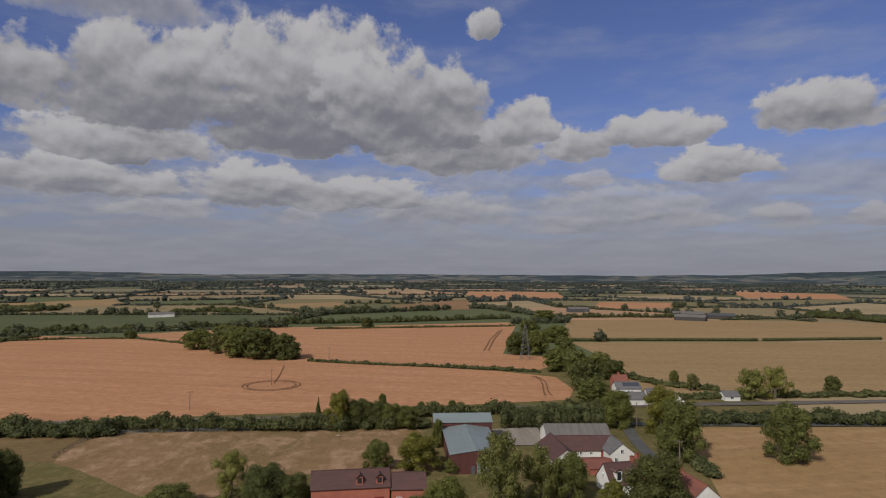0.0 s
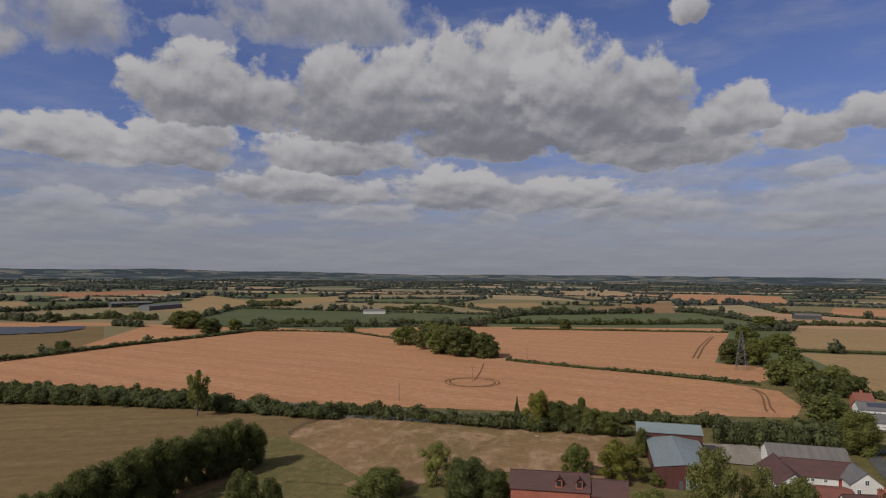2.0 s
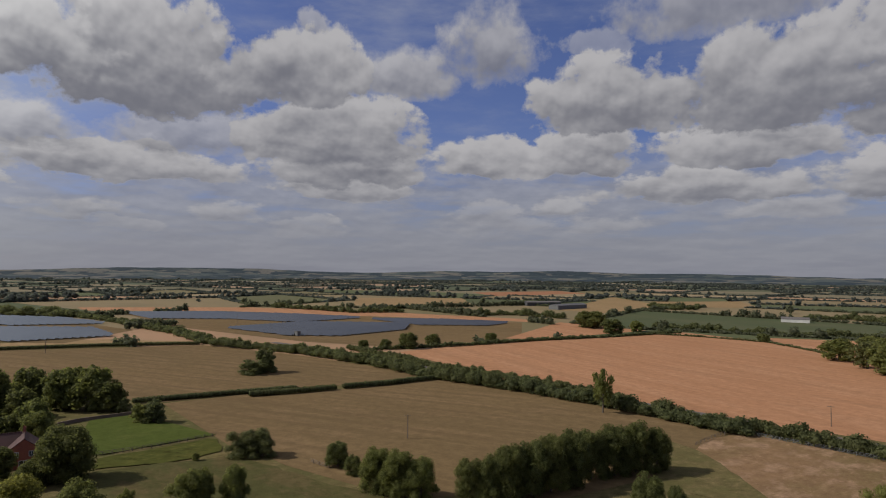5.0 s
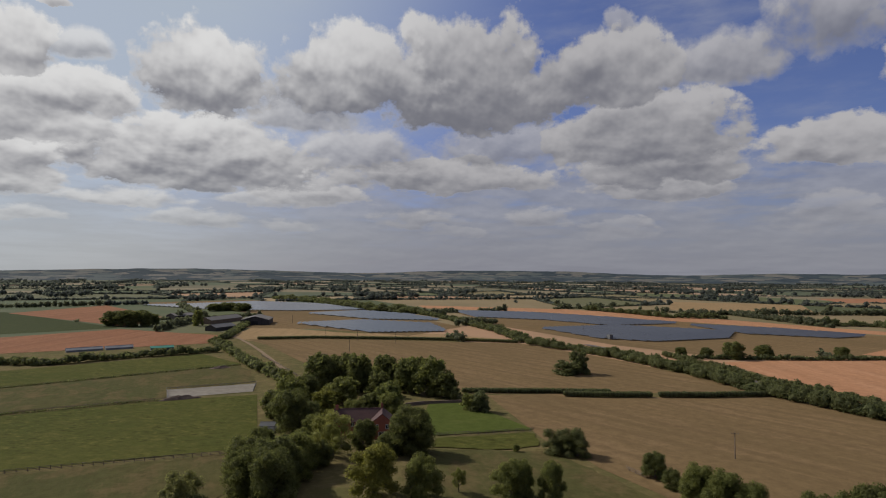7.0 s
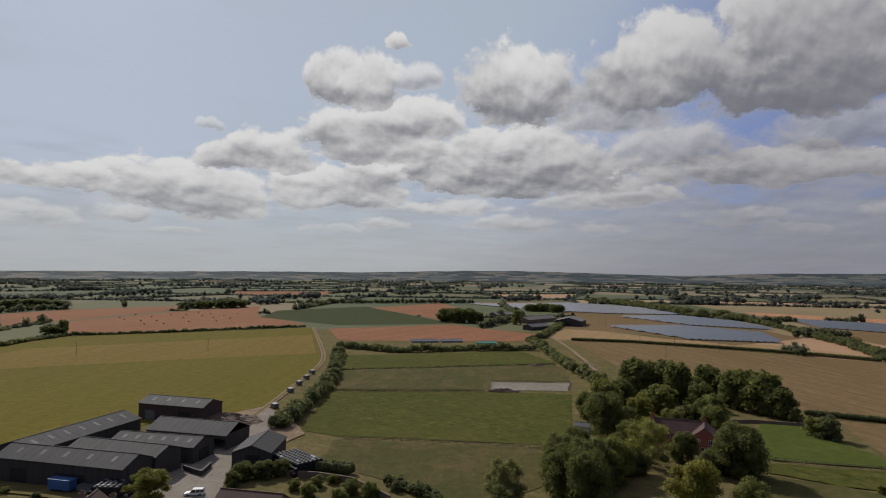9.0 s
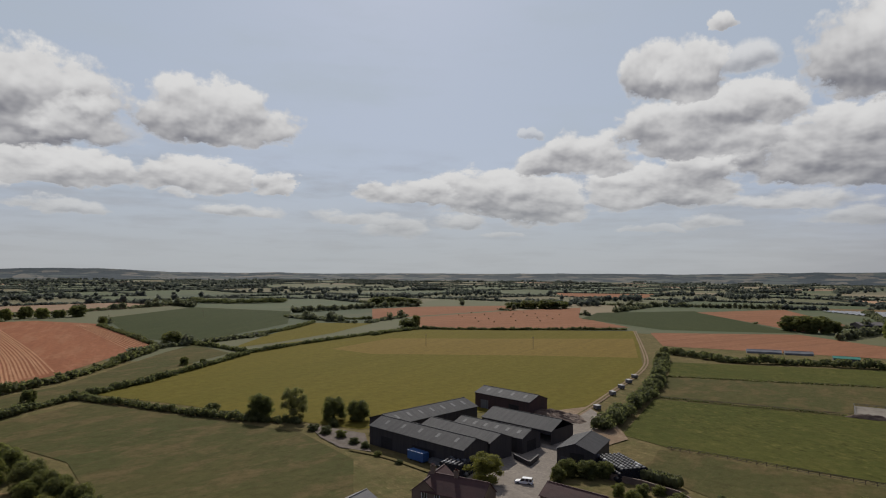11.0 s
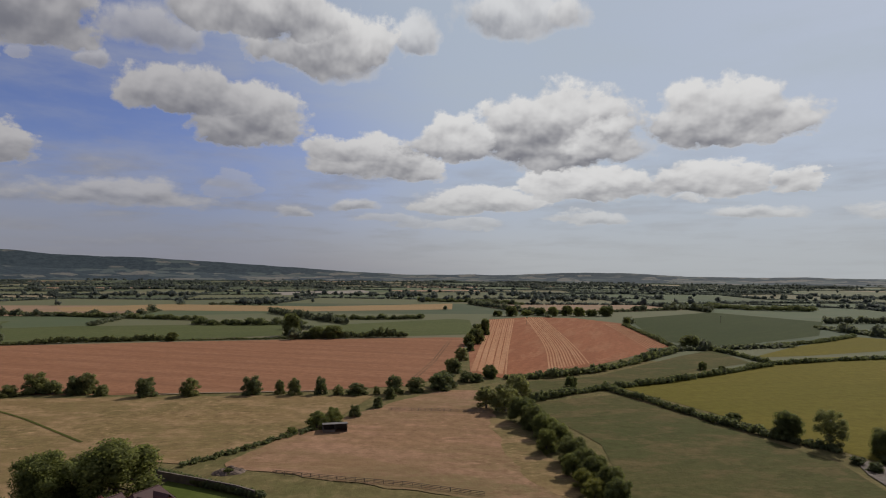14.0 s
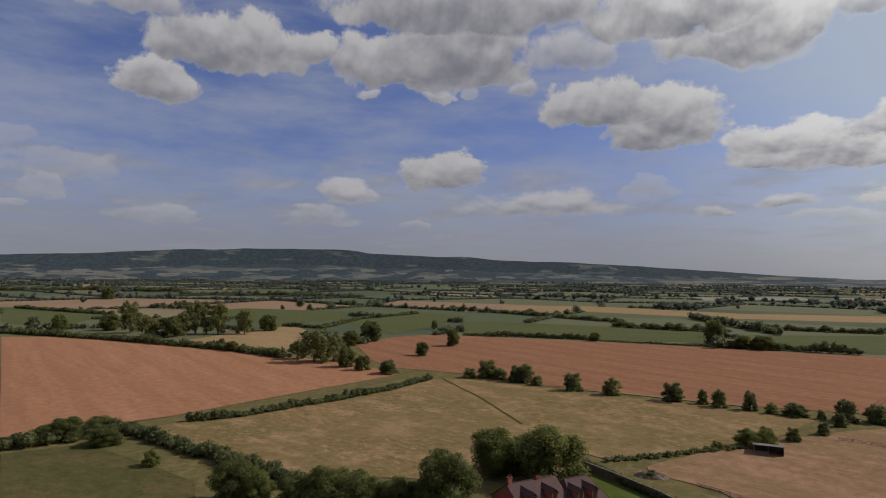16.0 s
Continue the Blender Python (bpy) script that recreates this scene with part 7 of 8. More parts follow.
# poles, pylons and fences
utility_pole(-100.2, 246.2, 7.6, 20)
utility_pole(-172.8, 110.7, 7.8, 60)
utility_pole(-82.8, 300.3, 7.8, 0)
utility_pole(-337.1, -300.8, 8.6, 0)
utility_pole(-285.6, -360.5, 8.6, 20)
utility_pole(-71.5, 389.8, 7.5, 0)
utility_pole(-515.3, -29.5, 8.0, 30)
utility_pole(-433.8, -8.5, 8.0, 30)
utility_pole(-496.8, -3.6, 8.0, 30)
utility_pole(-675.5, -73.9, 8.0, 30)
utility_pole(-477.9, 25.8, 8.0, 30)
utility_pole(68.9, 220.1, 9.5, 0)
utility_pole(67.9, 178.1, 7.5, 0)
utility_pole(-26.3, -670.3, 8.0, 0)
utility_pole(-248.9, -734.7, 8.0, 0)
utility_pole(-547.4, 201.9, 8.0, 0)
utility_pole(-639.3, 200.1, 8.0, 0)
pylon(53, 396, 22.0, 70)
fence("brown post-and-rail paddock fence", [(-179, -104), (-184, -86), (-190, -58), (-195, -33)])
fence("brown post-and-rail fence round a lawn", [(-208, 25), (-208, 41), (-211, 60)])
fence("pale rail fence round a riding arena", [(-278, -82), (-300, -89), (-313, -51), (-292, -49)], 1.2, 3.0, 2, METAL)
fence("grey metal railings beside a hedge", [(-109, 210), (-88, 213), (-63, 215)], 1.3, 2.2, 3, METAL)
fence("weathered fence between two paddocks", [(-116, 210), (-116, 196), (-114, 182)])
fence("thin post-and-rail fence on a horse pasture", [(62, -164), (42, -161), (24, -159), (4, -154)])
fence("post-and-rail fence across a pasture", [(45, -244), (29, -245), (6, -245)])
fence("post-and-rail fence by a field corner", [(-167, 74), (-159, 76)])
fence("old rail fence along a drive", [(-415, -65), (-365, -45), (-323, -30)])
fence("low fence across a green paddock", [(-249, -149), (-263, -118), (-278, -82)], 1.0, 3.5, 2)
wall_run("tall dark board fence along a garden", [(90, -156), (77, -152), (65, -148), (59, -145)], 2.3, 0.3, TIMBER, "fence")
wall_run("curved brick garden wall", [(-141, -99), (-143, -90), (-143, -80), (-139, -72), (-134.8, -64.7)], 1.6, 0.3, STONE, "wall")
wall_run("low wall and pale rail round a house lawn", [(-255, 18), (-258, 26), (-259, 42)], 1.2, 0.3, STONE, "wall")
wall_run("low concrete wall beside the bales", [(-134, -127), (-132, -119), (-139, -122)], 1.6, 0.3, CLAD_DARK, "wall")

# farmyard things
bale_stack(-117.1, -125.9, -70, 6, 7, 3, "silage bales by the barn", 0.12)
bale_stack(-154.9, -103.7, -25, 11, 8, 3, "silage bales by the paddock", 0.08)
car(-120.5, -110.6, -60)
trailer("storage_bin", "dark storage bin with a white lid", "storage bin", -208.6, -151.8, 70, 2.8, 1.9, 1.8, CLAD_GREY, PALE_BIN, "bins along the track")
trailer("storage_bin", "dark storage bin with a white lid", "storage bin", -238.3, -165.1, 70, 2.8, 1.9, 1.8, CLAD_GREY, PALE_BIN, "bins along the track")
trailer("storage_bin", "dark storage bin with a white lid", "storage bin", -255.1, -171.9, 70, 2.8, 1.9, 1.8, CLAD_GREY, PALE_BIN, "bins along the track")
trailer("storage_bin", "dark storage bin with a white lid", "storage bin", -270.7, -178.1, 70, 2.8, 1.9, 1.8, CLAD_GREY, PALE_BIN, "bins along the track")
trailer("storage_bin", "dark storage bin with a white lid", "storage bin", -285.8, -184.5, 70, 2.8, 1.9, 1.8, CLAD_GREY, PALE_BIN, "bins along the track")
trailer("livestock_trailer", "blue box trailer beside a barn", "trailer", -111.1, -143.5, 97, 6.5, 2.4, 2.8, PAINT_BLUE, PAINT_BLUE)
trailer("flat_trailer", "grey farm trailer beside a barn", "trailer", -113.0, -135.1, 97, 8.0, 2.4, 1.6, CLAD_GREY, PALE_SHEET)
trailer("feed_tank", "white feed trailer between barns", "trailer", -138.9, -134.9, 60, 3.5, 2.2, 2.6, PALE_SHEET, PAINT_WHITE)
trailer("field_cabin", "blue-grey cabin at the solar farm", "cabin", -494.5, 205.5, 10, 5.0, 3.0, 4.0, CLAD_GREY, PALE_SHEET)
mound("muck_heap", "brown heap of muck and brushwood", "heap", -183.2, -154.7, 15, 7, 2.6, 100, HEAP)
mound("muck_heap", "low brown heap of earth", "heap", -187.5, -148.2, 9, 5, 1.6, 60, HEAP)
mound("earth_heap", "dark brushwood heap beside trees", "heap", 73.9, -163.4, 5, 3, 1.5, 20, HEAP)
mound("earth_heap", "dark brown earth bank beside the arena", "heap", -277.9, -76.9, 9, 2.2, 1.5, 112, HEAP)
mound("earth_heap", "low dark earth heap in a paddock", "heap", -363.7, -79.2, 6, 2.5, 1.2, 112, HEAP)
field_shelter(57.5, -210.7, 200)
straw_bales([(-520, -590), (-505, -566), (-564, -614), (-501, -538), (-550, -574), (-509, -524), (-584, -579), (-553, -530), (-592, -563), (-630, -579), (-586, -533), (-619, -549), (-569, -501), (-602, -514), (-572, -480), (-632, -519), (-534, -466), (-514, -485), (-481, -486), (-470, -500)], "round bales on stubble")

# marks in the crops
RING = (-82.8, 300.3)
for radius in (11.5, 13.6):
    strip("wheat_ring", [(RING[0] + radius * math.cos(math.tau * i / 40), RING[1] + radius * math.sin(math.tau * i / 40)) for i in range(41)], 0.6, FLAT_WHEAT, "dark flattened ring in ripe wheat", 0.11, "crop mark")
strip("tramline", [(-83, 305), (-87, 332), (-93, 363)], 0.4, FLAT_WHEAT, "dark wheel line in ripe wheat", 0.11, "crop mark")
strip("tramline", [(55, 594), (39, 509), (29, 435)], 1.0, FLAT_WHEAT, "dark wheel line in ripe wheat", 0.11, "crop mark")
strip("tramline", [(57, 594), (42, 509), (32, 435)], 1.0, FLAT_WHEAT, "dark wheel line in ripe wheat", 0.11, "crop mark")
strip("tramline", [(47, 330), (50, 325), (50, 315), (49, 302), (47, 289), (46, 277)], 0.8, FLAT_WHEAT, "dark wheel line in ripe wheat", 0.11, "crop mark")
strip("tramline", [(49, 330), (51, 325), (52, 315), (51, 302), (49, 289), (49, 277)], 0.8, FLAT_WHEAT, "dark wheel line in ripe wheat", 0.11, "crop mark")
strip("tramline", [(41, -493), (41, -382), (44, -323)], 1.0, FLAT_WHEAT, "dark wheel line in ripe wheat", 0.11, "crop mark")
strip("tramline", [(43, -493), (43, -382), (46, -323)], 1.0, FLAT_WHEAT, "dark wheel line in ripe wheat", 0.11, "crop mark")
strip("field_path", [(218, -235), (174, -212), (133, -186)], 1.0, GRASS, "thin green path across dry grass", 0.11, "path")
strip("straw_row", [(17, -346), (16, -450), (13, -727)], 1.0, STRAW_ROW, "pale row of cut straw", 0.13, "straw row")
strip("straw_row", [(16, -346), (15, -450), (12, -728)], 1.0, STRAW_ROW, "pale row of cut straw", 0.13, "straw row")
strip("straw_row", [(15, -345), (14, -449), (10, -729)], 1.0, STRAW_ROW, "pale row of cut straw", 0.13, "straw row")
strip("straw_row", [(13, -345), (12, -448), (8, -731)], 1.0, STRAW_ROW, "pale row of cut straw", 0.13, "straw row")
strip("straw_row", [(12, -344), (11, -447), (7, -732)], 1.0, STRAW_ROW, "pale row of cut straw", 0.13, "straw row")
strip("straw_row", [(11, -344), (10, -447), (5, -734)], 1.0, STRAW_ROW, "pale row of cut straw", 0.13, "straw row")
strip("straw_row", [(10, -343), (8, -446), (3, -735)], 1.0, STRAW_ROW, "pale row of cut straw", 0.13, "straw row")
strip("straw_row", [(9, -343), (7, -445), (2, -736)], 1.0, STRAW_ROW, "pale row of cut straw", 0.13, "straw row")
strip("straw_row", [(8, -342), (6, -444), (-0, -738)], 1.0, STRAW_ROW, "pale row of cut straw", 0.13, "straw row")
strip("straw_row", [(7, -342), (5, -444), (-2, -739)], 1.0, STRAW_ROW, "pale row of cut straw", 0.13, "straw row")
strip("straw_row", [(5, -341), (3, -443), (-4, -741)], 1.0, STRAW_ROW, "pale row of cut straw", 0.13, "straw row")
strip("straw_row", [(4, -341), (2, -442), (-5, -742)], 1.0, STRAW_ROW, "pale row of cut straw", 0.13, "straw row")
strip("straw_row", [(3, -340), (1, -441), (-7, -744)], 1.0, STRAW_ROW, "pale row of cut straw", 0.13, "straw row")
strip("straw_row", [(2, -340), (-1, -441), (-9, -745)], 1.0, STRAW_ROW, "pale row of cut straw", 0.13, "straw row")
strip("straw_row", [(1, -339), (-2, -440), (-11, -747)], 1.0, STRAW_ROW, "pale row of cut straw", 0.13, "straw row")
strip("straw_row", [(-0, -339), (-3, -439), (-12, -748)], 1.0, STRAW_ROW, "pale row of cut straw", 0.13, "straw row")
strip("straw_row", [(-2, -338), (-4, -438), (-14, -750)], 1.0, STRAW_ROW, "pale row of cut straw", 0.13, "straw row")
strip("straw_row", [(-27, -358), (-33, -466), (-31, -619), (-28, -776)], 1.0, STRAW_ROW, "pale row of cut straw", 0.13, "straw row")
strip("straw_row", [(-29, -360), (-35, -468), (-32, -620), (-29, -776)], 1.0, STRAW_ROW, "pale row of cut straw", 0.13, "straw row")
strip("straw_row", [(-31, -362), (-37, -469), (-34, -621), (-31, -775)], 1.0, STRAW_ROW, "pale row of cut straw", 0.13, "straw row")
strip("straw_row", [(-33, -364), (-39, -470), (-36, -622), (-33, -775)], 1.0, STRAW_ROW, "pale row of cut straw", 0.13, "straw row")
strip("straw_row", [(-35, -366), (-40, -471), (-38, -623), (-35, -775)], 1.0, STRAW_ROW, "pale row of cut straw", 0.13, "straw row")
strip("straw_row", [(-37, -369), (-42, -472), (-39, -624), (-36, -775)], 1.0, STRAW_ROW, "pale row of cut straw", 0.13, "straw row")
strip("straw_row", [(-39, -371), (-44, -474), (-41, -625), (-38, -775)], 1.0, STRAW_ROW, "pale row of cut straw", 0.13, "straw row")
strip("straw_row", [(-41, -373), (-46, -475), (-43, -626), (-40, -774)], 1.0, STRAW_ROW, "pale row of cut straw", 0.13, "straw row")
strip("straw_row", [(-43, -375), (-48, -476), (-45, -627), (-42, -774)], 1.0, STRAW_ROW, "pale row of cut straw", 0.13, "straw row")
strip("straw_row", [(-46, -377), (-50, -478), (-47, -628), (-44, -774)], 1.0, STRAW_ROW, "pale row of cut straw", 0.13, "straw row")
strip("straw_row", [(-48, -380), (-51, -479), (-49, -629), (-45, -774)], 1.0, STRAW_ROW, "pale row of cut straw", 0.13, "straw row")
strip("straw_row", [(-50, -382), (-53, -480), (-50, -630), (-47, -773)], 1.0, STRAW_ROW, "pale row of cut straw", 0.13, "straw row")
strip("straw_row", [(-53, -385), (-55, -482), (-52, -631), (-49, -773)], 1.0, STRAW_ROW, "pale row of cut straw", 0.13, "straw row")
strip("straw_row", [(-125, -486), (-123, -610), (-124, -698)], 0.9, STRAW_ROW, "pale row of cut straw", 0.13, "straw row")
strip("straw_row", [(-122, -482), (-121, -607), (-122, -699)], 0.9, STRAW_ROW, "pale row of cut straw", 0.13, "straw row")
strip("straw_row", [(-119, -478), (-119, -604), (-120, -700)], 0.9, STRAW_ROW, "pale row of cut straw", 0.13, "straw row")
strip("straw_row", [(-116, -474), (-117, -601), (-118, -701)], 0.9, STRAW_ROW, "pale row of cut straw", 0.13, "straw row")
strip("straw_row", [(-113, -470), (-115, -597), (-117, -702)], 0.9, STRAW_ROW, "pale row of cut straw", 0.13, "straw row")
strip("straw_row", [(-110, -467), (-113, -595), (-115, -703)], 0.9, STRAW_ROW, "pale row of cut straw", 0.13, "straw row")
strip("straw_row", [(-107, -463), (-111, -592), (-113, -704)], 0.9, STRAW_ROW, "pale row of cut straw", 0.13, "straw row")
field("bare_spot", [(-37, 209), (-35, 211), (-33, 209), (-34, 206), (-35, 206)], PALE_SOIL, "pale bare soil in a paddock", 0.13, "soil")
strip("lane_edge", [(159, -258), (135, -267), (102, -274), (80, -280)], 2.0, DIRT, "pale dry path below the wheat", 0.11, "path")
RAILWAY = [(-458, 171), (-398, 187), (-269, 201), (-158, 222), (-92, 228), (-47, 234), (-31, 243), (-5, 248), (27, 252), (82, 259), (124, 262), (192, 269), (267, 275)]
for shift in (-2.6, -1.2, 1.2, 2.6):
    strip("rail", [(x + shift * 0.1, y + shift) for x, y in RAILWAY], 0.16, METAL, "worn steel railway rail", 0.30, "rail")

# ---- the far country: patchwork fields, hedgerows, woods, hills ----


def far_country():
    r = random.Random(5)
    nx, ny, sx, sy = 36, 44, 270.0, 215.0
    turn = radians(17)

    def corner(i, j):
        q = random.Random(i * 1009 + j * 9176)
        x, y = (i - nx / 2 + q.uniform(-0.33, 0.33)) * sx, (j - ny / 2 + q.uniform(-0.33, 0.33)) * sy
        return x * math.cos(turn) - y * math.sin(turn), x * math.sin(turn) + y * math.cos(turn)

    verts, faces, lobes, woods = [], [], [], []
    for i in range(nx):
        for j in range(ny):
            c = [corner(i, j), corner(i + 1, j), corner(i + 1, j + 1), corner(i, j + 1)]
            cx, cy = sum(p[0] for p in c) / 4, sum(p[1] for p in c) / 4
            d = math.hypot(cx, cy)
            if d > 4650 or d < 470:
                continue
            k = len(verts)
            verts += [(x, y, 0.03) for x, y in c]
            faces.append((k, k + 1, k + 2, k + 3))
            for a, b in ((c[0], c[1]), (c[0], c[3])):
                if r.random() < (0.14 if d < 1500 else 0.34):
                    continue
                tall = r.choice((1.8, 2.2, 2.6, 3.5)) if d > 1000 else r.choice((2.5, 3.5, 4.5, 6.0))
                step = 4.2 if d < 1100 else 6.5 if d < 2000 else 13.0 if d < 3200 else 22.0
                for x, y, ux, uy in along([a, b], step):
                    if math.hypot(x, y) < 430 or any(inside(x, y, f) for f in FIELDS):
                        continue
                    big = r.random() < 0.05 + 0.30 * max(0.0, noise.noise((x * 0.006, y * 0.006, 2.0)) + 0.15)
                    h = r.uniform(6, 10) if big else tall * r.uniform(0.7, 1.4)
                    w = h * 0.55 if big else step * 0.85
                    j = r.uniform(-0.5, 0.5) * step
                    w *= r.uniform(0.75, 1.5)
                    lobes.append((x + ux * j + r.uniform(-1.5, 1.5), y + uy * j + r.uniform(-1.5, 1.5), h * 0.5, w, w * r.uniform(0.7, 1.2), h * 0.55))
            for _ in range(r.randint(0, 3) if d < 2600 else 0):
                p, q, u = c[r.randrange(4)], c[r.randrange(4)], r.random()
                x, y = p[0] + (q[0] - p[0]) * u + r.uniform(-12, 12), p[1] + (q[1] - p[1]) * u + r.uniform(-12, 12)
                if math.hypot(x, y) > 560 and not any(inside(x, y, f) for f in FIELDS):
                    h = r.uniform(6, 12)
                    for _ in range(2):
                        lobes.append((x + r.uniform(-2, 2), y + r.uniform(-2, 2), h * 0.5, h * 0.42, h * 0.42, h * 0.52))
            if r.random() < (0.12 if d < 1200 else 0.26 if d < 2200 else 0.44) and d > 620:
                for _ in range(110 if d < 2200 else 60):
                    u, v = r.random(), r.random()
                    x = c[0][0] + (c[1][0] - c[0][0]) * u + (c[3][0] - c[0][0]) * v
                    y = c[0][1] + (c[1][1] - c[0][1]) * u + (c[3][1] - c[0][1]) * v
                    if v > 0.35 + 0.25 * math.sin(u * 6) or any(inside(x, y, f) for f in FIELDS):
                        continue
                    h = r.uniform(7, 12)
                    woods.append((x, y, h * 0.5, h * 0.62, h * 0.62, h * 0.52))
    def region(f):
        """Corn to the north and west, grazing land to the south and east."""
        x, y = verts[f[0]][:2]
        if y < -0.35 * abs(x) or (x > 0 and y < 0.35 * x):
            return "grazing"
        return "corn" if math.hypot(x, y) < 1700 else "far"

    for mat, kind in ((PATCHWORK, "corn"), (PATCHWORK_HAZE, "far"), (PATCHWORK_GREEN, "grazing")):
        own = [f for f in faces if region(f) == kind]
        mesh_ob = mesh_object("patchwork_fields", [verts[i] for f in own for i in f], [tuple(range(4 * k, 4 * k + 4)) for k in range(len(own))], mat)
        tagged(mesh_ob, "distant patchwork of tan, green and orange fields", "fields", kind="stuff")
    near = [l for l in lobes if math.hypot(l[0], l[1]) < 1100]
    rest = [l for l in lobes if math.hypot(l[0], l[1]) >= 1100]
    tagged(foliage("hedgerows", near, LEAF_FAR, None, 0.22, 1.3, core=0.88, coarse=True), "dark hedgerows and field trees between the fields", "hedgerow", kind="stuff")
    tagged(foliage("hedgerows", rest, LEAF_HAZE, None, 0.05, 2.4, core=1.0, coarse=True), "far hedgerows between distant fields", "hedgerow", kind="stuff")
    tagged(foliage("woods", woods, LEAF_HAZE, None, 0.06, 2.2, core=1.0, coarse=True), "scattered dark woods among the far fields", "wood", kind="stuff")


def hills(name, label, radius, spans, base, mat):
    """A low far ridge: its height over the azimuth, from humps (azimuth, half width, height)."""
    verts, faces = [], []
    n = 720
    for i in range(n + 1):
        a = math.tau * i / n
        deg = (math.degrees(a) + 60) % 360 - 60
        h = base + sum(hh * max(0.0, 1 - ((deg - c) / w) ** 2) ** 1.2 for c, w, hh in spans)
        h += 9.0 * noise.noise((math.cos(a) * 9, math.sin(a) * 9, 3)) + 4.0 * noise.noise((math.cos(a) * 30, math.sin(a) * 30, 0)) + 1.6 * noise.noise((math.cos(a) * 140, math.sin(a) * 140, 7)) + (h - 40) * 0.10 * noise.noise((math.cos(a) * 14, math.sin(a) * 14, 9))
        x, y = -math.sin(a), math.cos(a)
        verts += [(x * (radius - 420), y * (radius - 420), -3.0), (x * (radius - 200), y * (radius - 200), h * 0.5), (x * radius, y * radius, h)]
    for i in range(n):
        for k in range(2):
            a = 3 * i + k
            faces.append((a, a + 3, a + 4, a + 1))
    tagged(mesh_object(name, verts, faces, mat, smooth=True), label, "hills", kind="structure")


def patch_material(name, stops):
    mt, tree_, bsdf = material(name, 0.95, 0.0, 0.1)
    put, m, vec, noise_tex, mix, smooth = nodes_of(tree_)
    geo = tree_.nodes.new("ShaderNodeNewGeometry")
    ramp = tree_.nodes.new("ShaderNodeValToRGB")
    ramp.color_ramp.interpolation = "CONSTANT"
    put(ramp.inputs[0], geo.outputs["Random Per Island"])
    el = ramp.color_ramp.elements
    el[0].position, el[0].color = 0.0, (*stops[0][1], 1)
    el[1].position, el[1].color = stops[1][0], (*stops[1][1], 1)
    for p, c in stops[2:]:
        el.new(p).color = (*c, 1)
    at = tree_.nodes.new("ShaderNodeTexCoord").outputs["Object"]
    col = mix(smooth(noise_tex(at, 0.01, 5.0, 0.65), 0.4, 0.7, 0.0, 0.4), ramp.outputs[0], (0.13, 0.112, 0.06))
    put(bsdf.inputs["Base Color"], col)
    return mt


# leaf colours lifted and blued to paint in the haze of distance
LEAF_HAZE = leaf_material("hazed_leaves", (0.070, 0.082, 0.078), (0.110, 0.124, 0.112))
PATCHWORK = patch_material("patchwork", [(0.0, (0.215, 0.162, 0.088)), (0.22, (0.086, 0.098, 0.044)), (0.38, (0.165, 0.135, 0.068)), (0.56, (0.340, 0.205, 0.120)), (0.70, (0.070, 0.082, 0.038)), (0.80, (0.285, 0.212, 0.122)), (0.94, (0.110, 0.108, 0.052))])
PATCHWORK_GREEN = patch_material("grazing_patchwork", [(0.0, (0.130, 0.116, 0.064)), (0.16, (0.074, 0.090, 0.044)), (0.46, (0.105, 0.106, 0.054)), (0.66, (0.240, 0.150, 0.092)), (0.72, (0.062, 0.076, 0.040)), (0.88, (0.200, 0.158, 0.096)), (0.95, (0.092, 0.096, 0.050))])
# more pasture and less corn towards the hills, with haze mixed into the colours
PATCHWORK_HAZE = patch_material("hazed_patchwork", [(0.0, (0.190, 0.155, 0.096)), (0.24, (0.078, 0.092, 0.054)), (0.44, (0.130, 0.118, 0.072)), (0.60, (0.290, 0.195, 0.125)), (0.72, (0.068, 0.080, 0.050)), (0.84, (0.255, 0.205, 0.135)), (0.96, (0.100, 0.102, 0.060))])


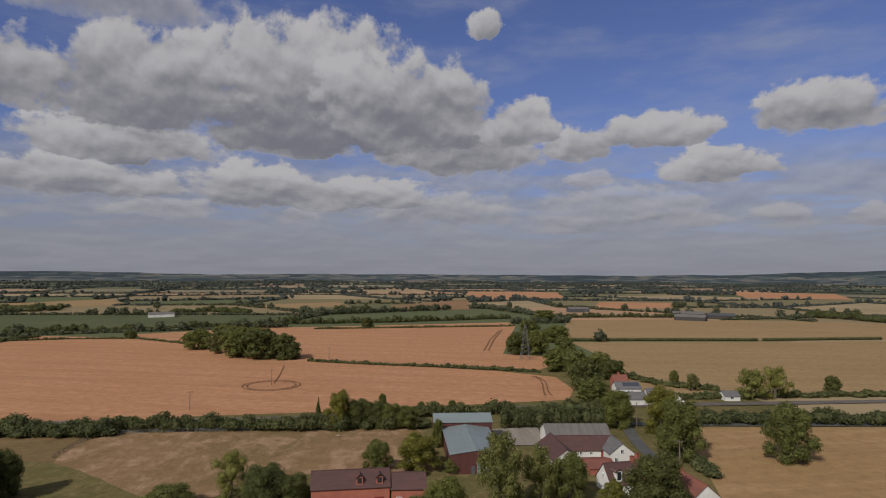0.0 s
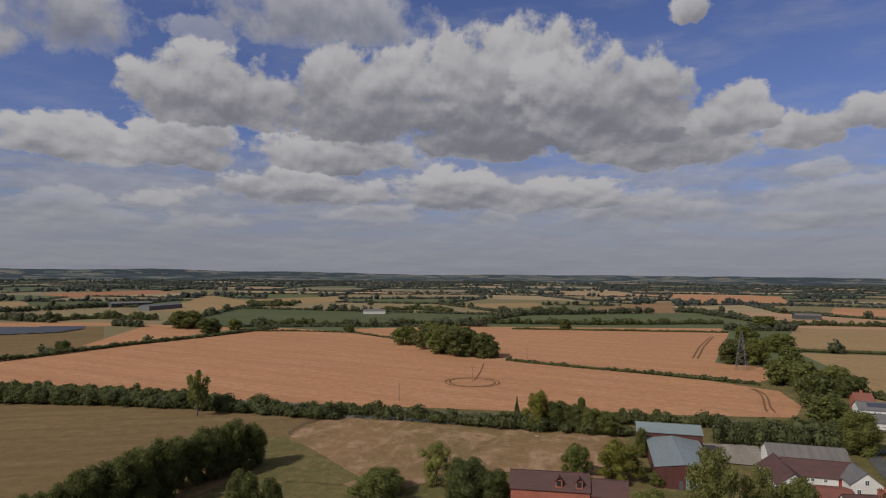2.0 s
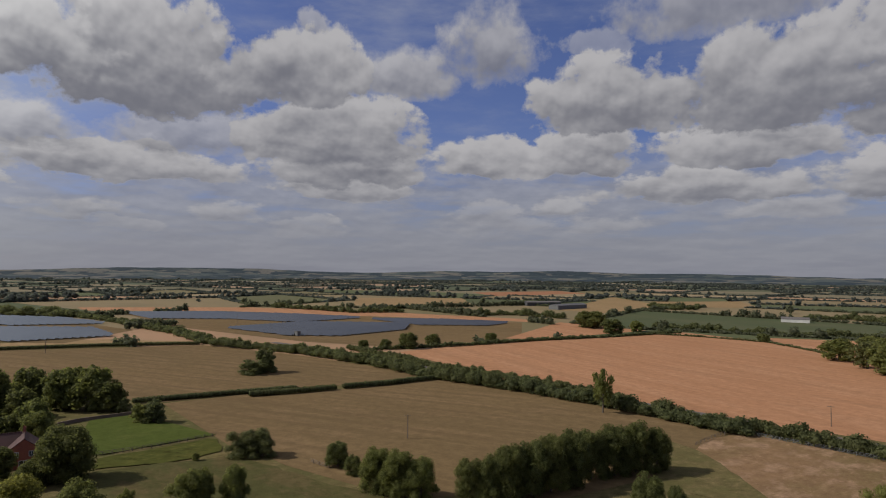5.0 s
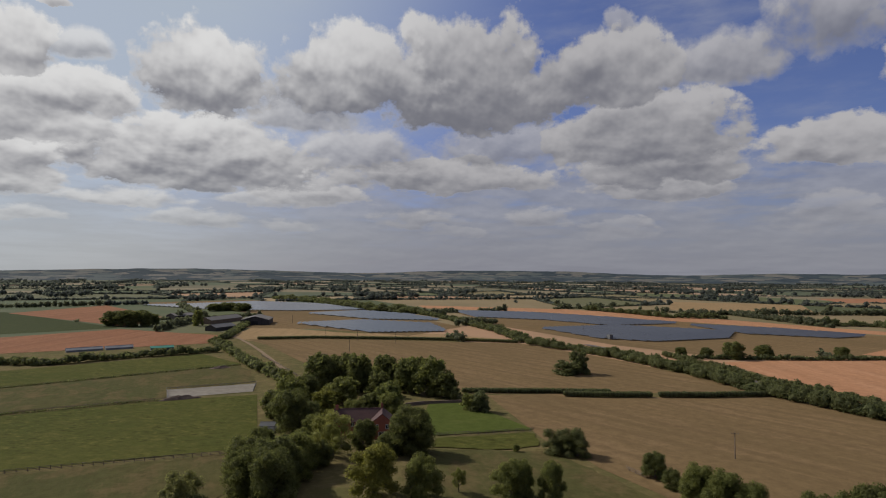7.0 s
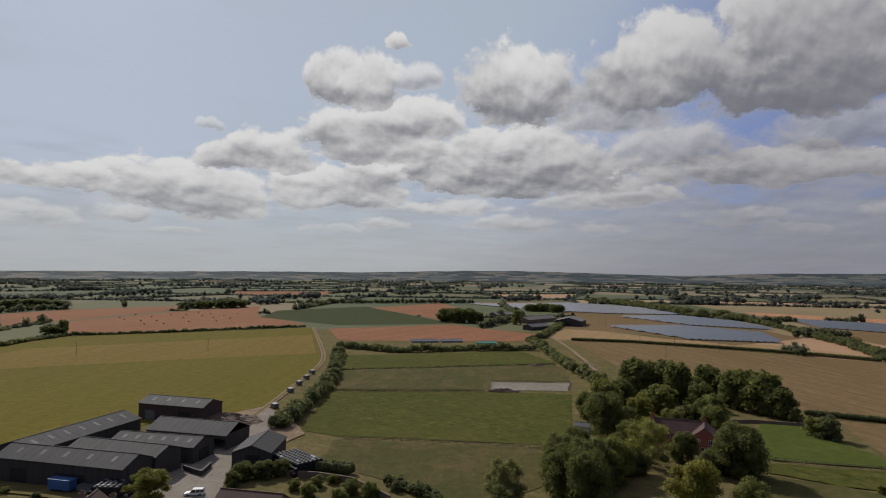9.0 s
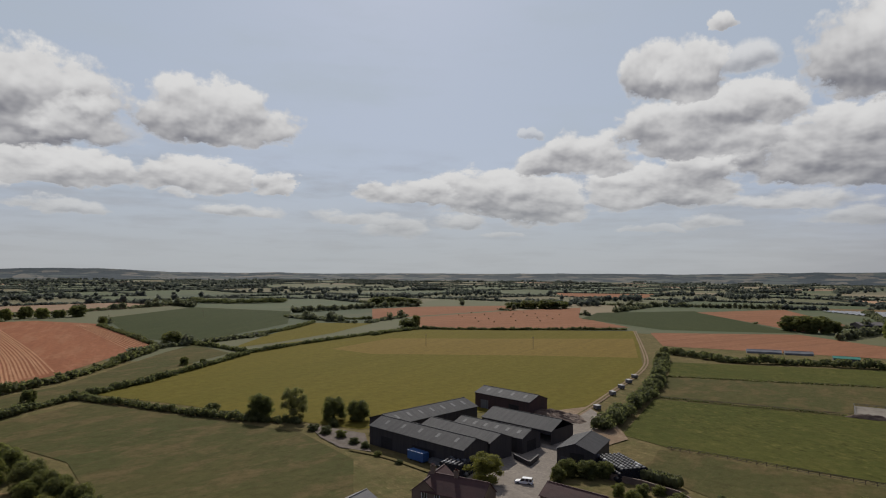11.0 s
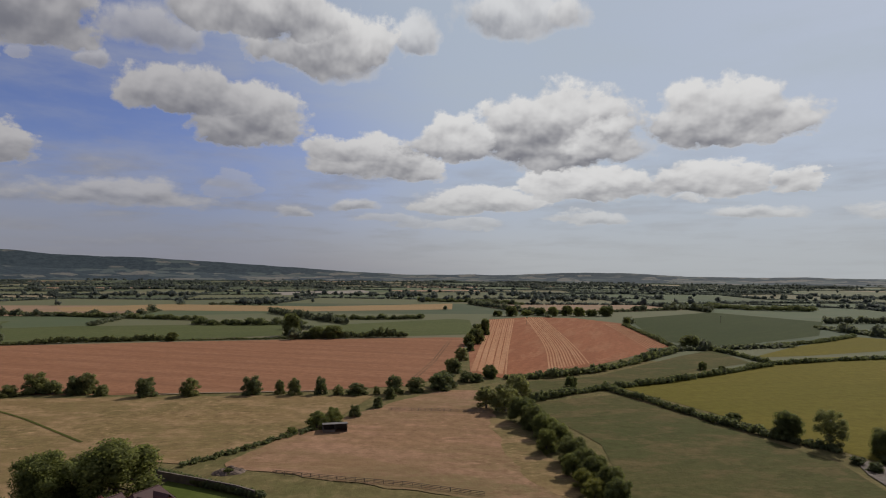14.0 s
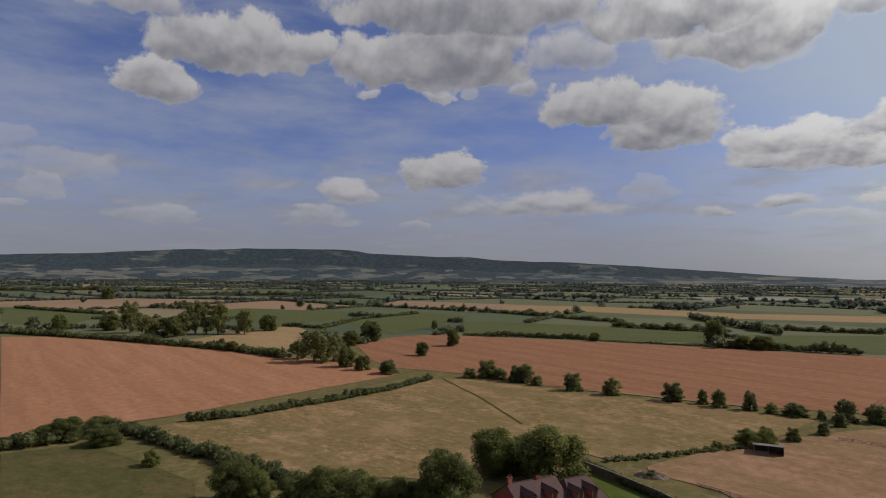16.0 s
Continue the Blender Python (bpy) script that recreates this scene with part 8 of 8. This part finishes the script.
def hill_material():
    """Dark woods with paler fields and hedge lines among them; blue haze painted in."""
    mt, tree_, bsdf = material("hazed_wooded_hills", 0.95, 0.0, 0.1)
    put, m, vec, noise_tex, mix, smooth = nodes_of(tree_)
    at = tree_.nodes.new("ShaderNodeTexCoord").outputs["Object"]
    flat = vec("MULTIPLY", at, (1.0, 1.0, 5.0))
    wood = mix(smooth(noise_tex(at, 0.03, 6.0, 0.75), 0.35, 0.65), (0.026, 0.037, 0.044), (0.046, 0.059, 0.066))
    cells = tree_.nodes.new("ShaderNodeTexVoronoi")
    put(cells.inputs["Vector"], vec("ADD", flat, vec("MULTIPLY", noise_tex(at, 0.01, 3.0, 0.6, color=True), (60.0, 60.0, 60.0))))
    cells.inputs["Scale"].default_value = 0.009
    tone = tree_.nodes.new("ShaderNodeSeparateXYZ")
    put(tone.inputs[0], cells.outputs["Color"])
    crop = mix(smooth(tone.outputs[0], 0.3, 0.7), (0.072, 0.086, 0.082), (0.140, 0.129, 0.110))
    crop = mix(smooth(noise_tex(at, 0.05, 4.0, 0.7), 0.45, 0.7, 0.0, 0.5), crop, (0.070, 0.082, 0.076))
    height = tree_.nodes.new("ShaderNodeSeparateXYZ")
    put(height.inputs[0], at)
    rough_ = m("ADD", noise_tex(flat, 0.0016, 3.0, 0.6), smooth(height.outputs[2], 35.0, 100.0, 0.08, -0.10))
    where = m("MULTIPLY", smooth(tone.outputs[1], 0.45, 0.49), smooth(rough_, 0.42, 0.50))
    hedges = smooth(noise_tex(vec("MULTIPLY", at, (1.0, 1.0, 9.0)), 0.012, 4.0, 0.7), 0.62, 0.56)
    put(bsdf.inputs["Base Color"], mix(m("MULTIPLY", where, hedges), wood, crop))
    return mt


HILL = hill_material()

verts = [(0, 0, 0)] + [(4940 * math.cos(math.tau * i / 256), 4940 * math.sin(math.tau * i / 256), 0) for i in range(256)]
tagged(mesh_object("ground", verts, [(0, i + 1, (i + 1) % 256 + 1) for i in range(256)], VERGE), "rough grassland reaching to the horizon", "ground", kind="structure")
far_country()
RIDGES = [(-38, 14, 42), (45, 22, 22), (78, 14, 30), (104, 14, 28), (125, 20, 12), (172, 8, 22), (232, 42, 150), (240, 14, 45), (262, 16, 30)]
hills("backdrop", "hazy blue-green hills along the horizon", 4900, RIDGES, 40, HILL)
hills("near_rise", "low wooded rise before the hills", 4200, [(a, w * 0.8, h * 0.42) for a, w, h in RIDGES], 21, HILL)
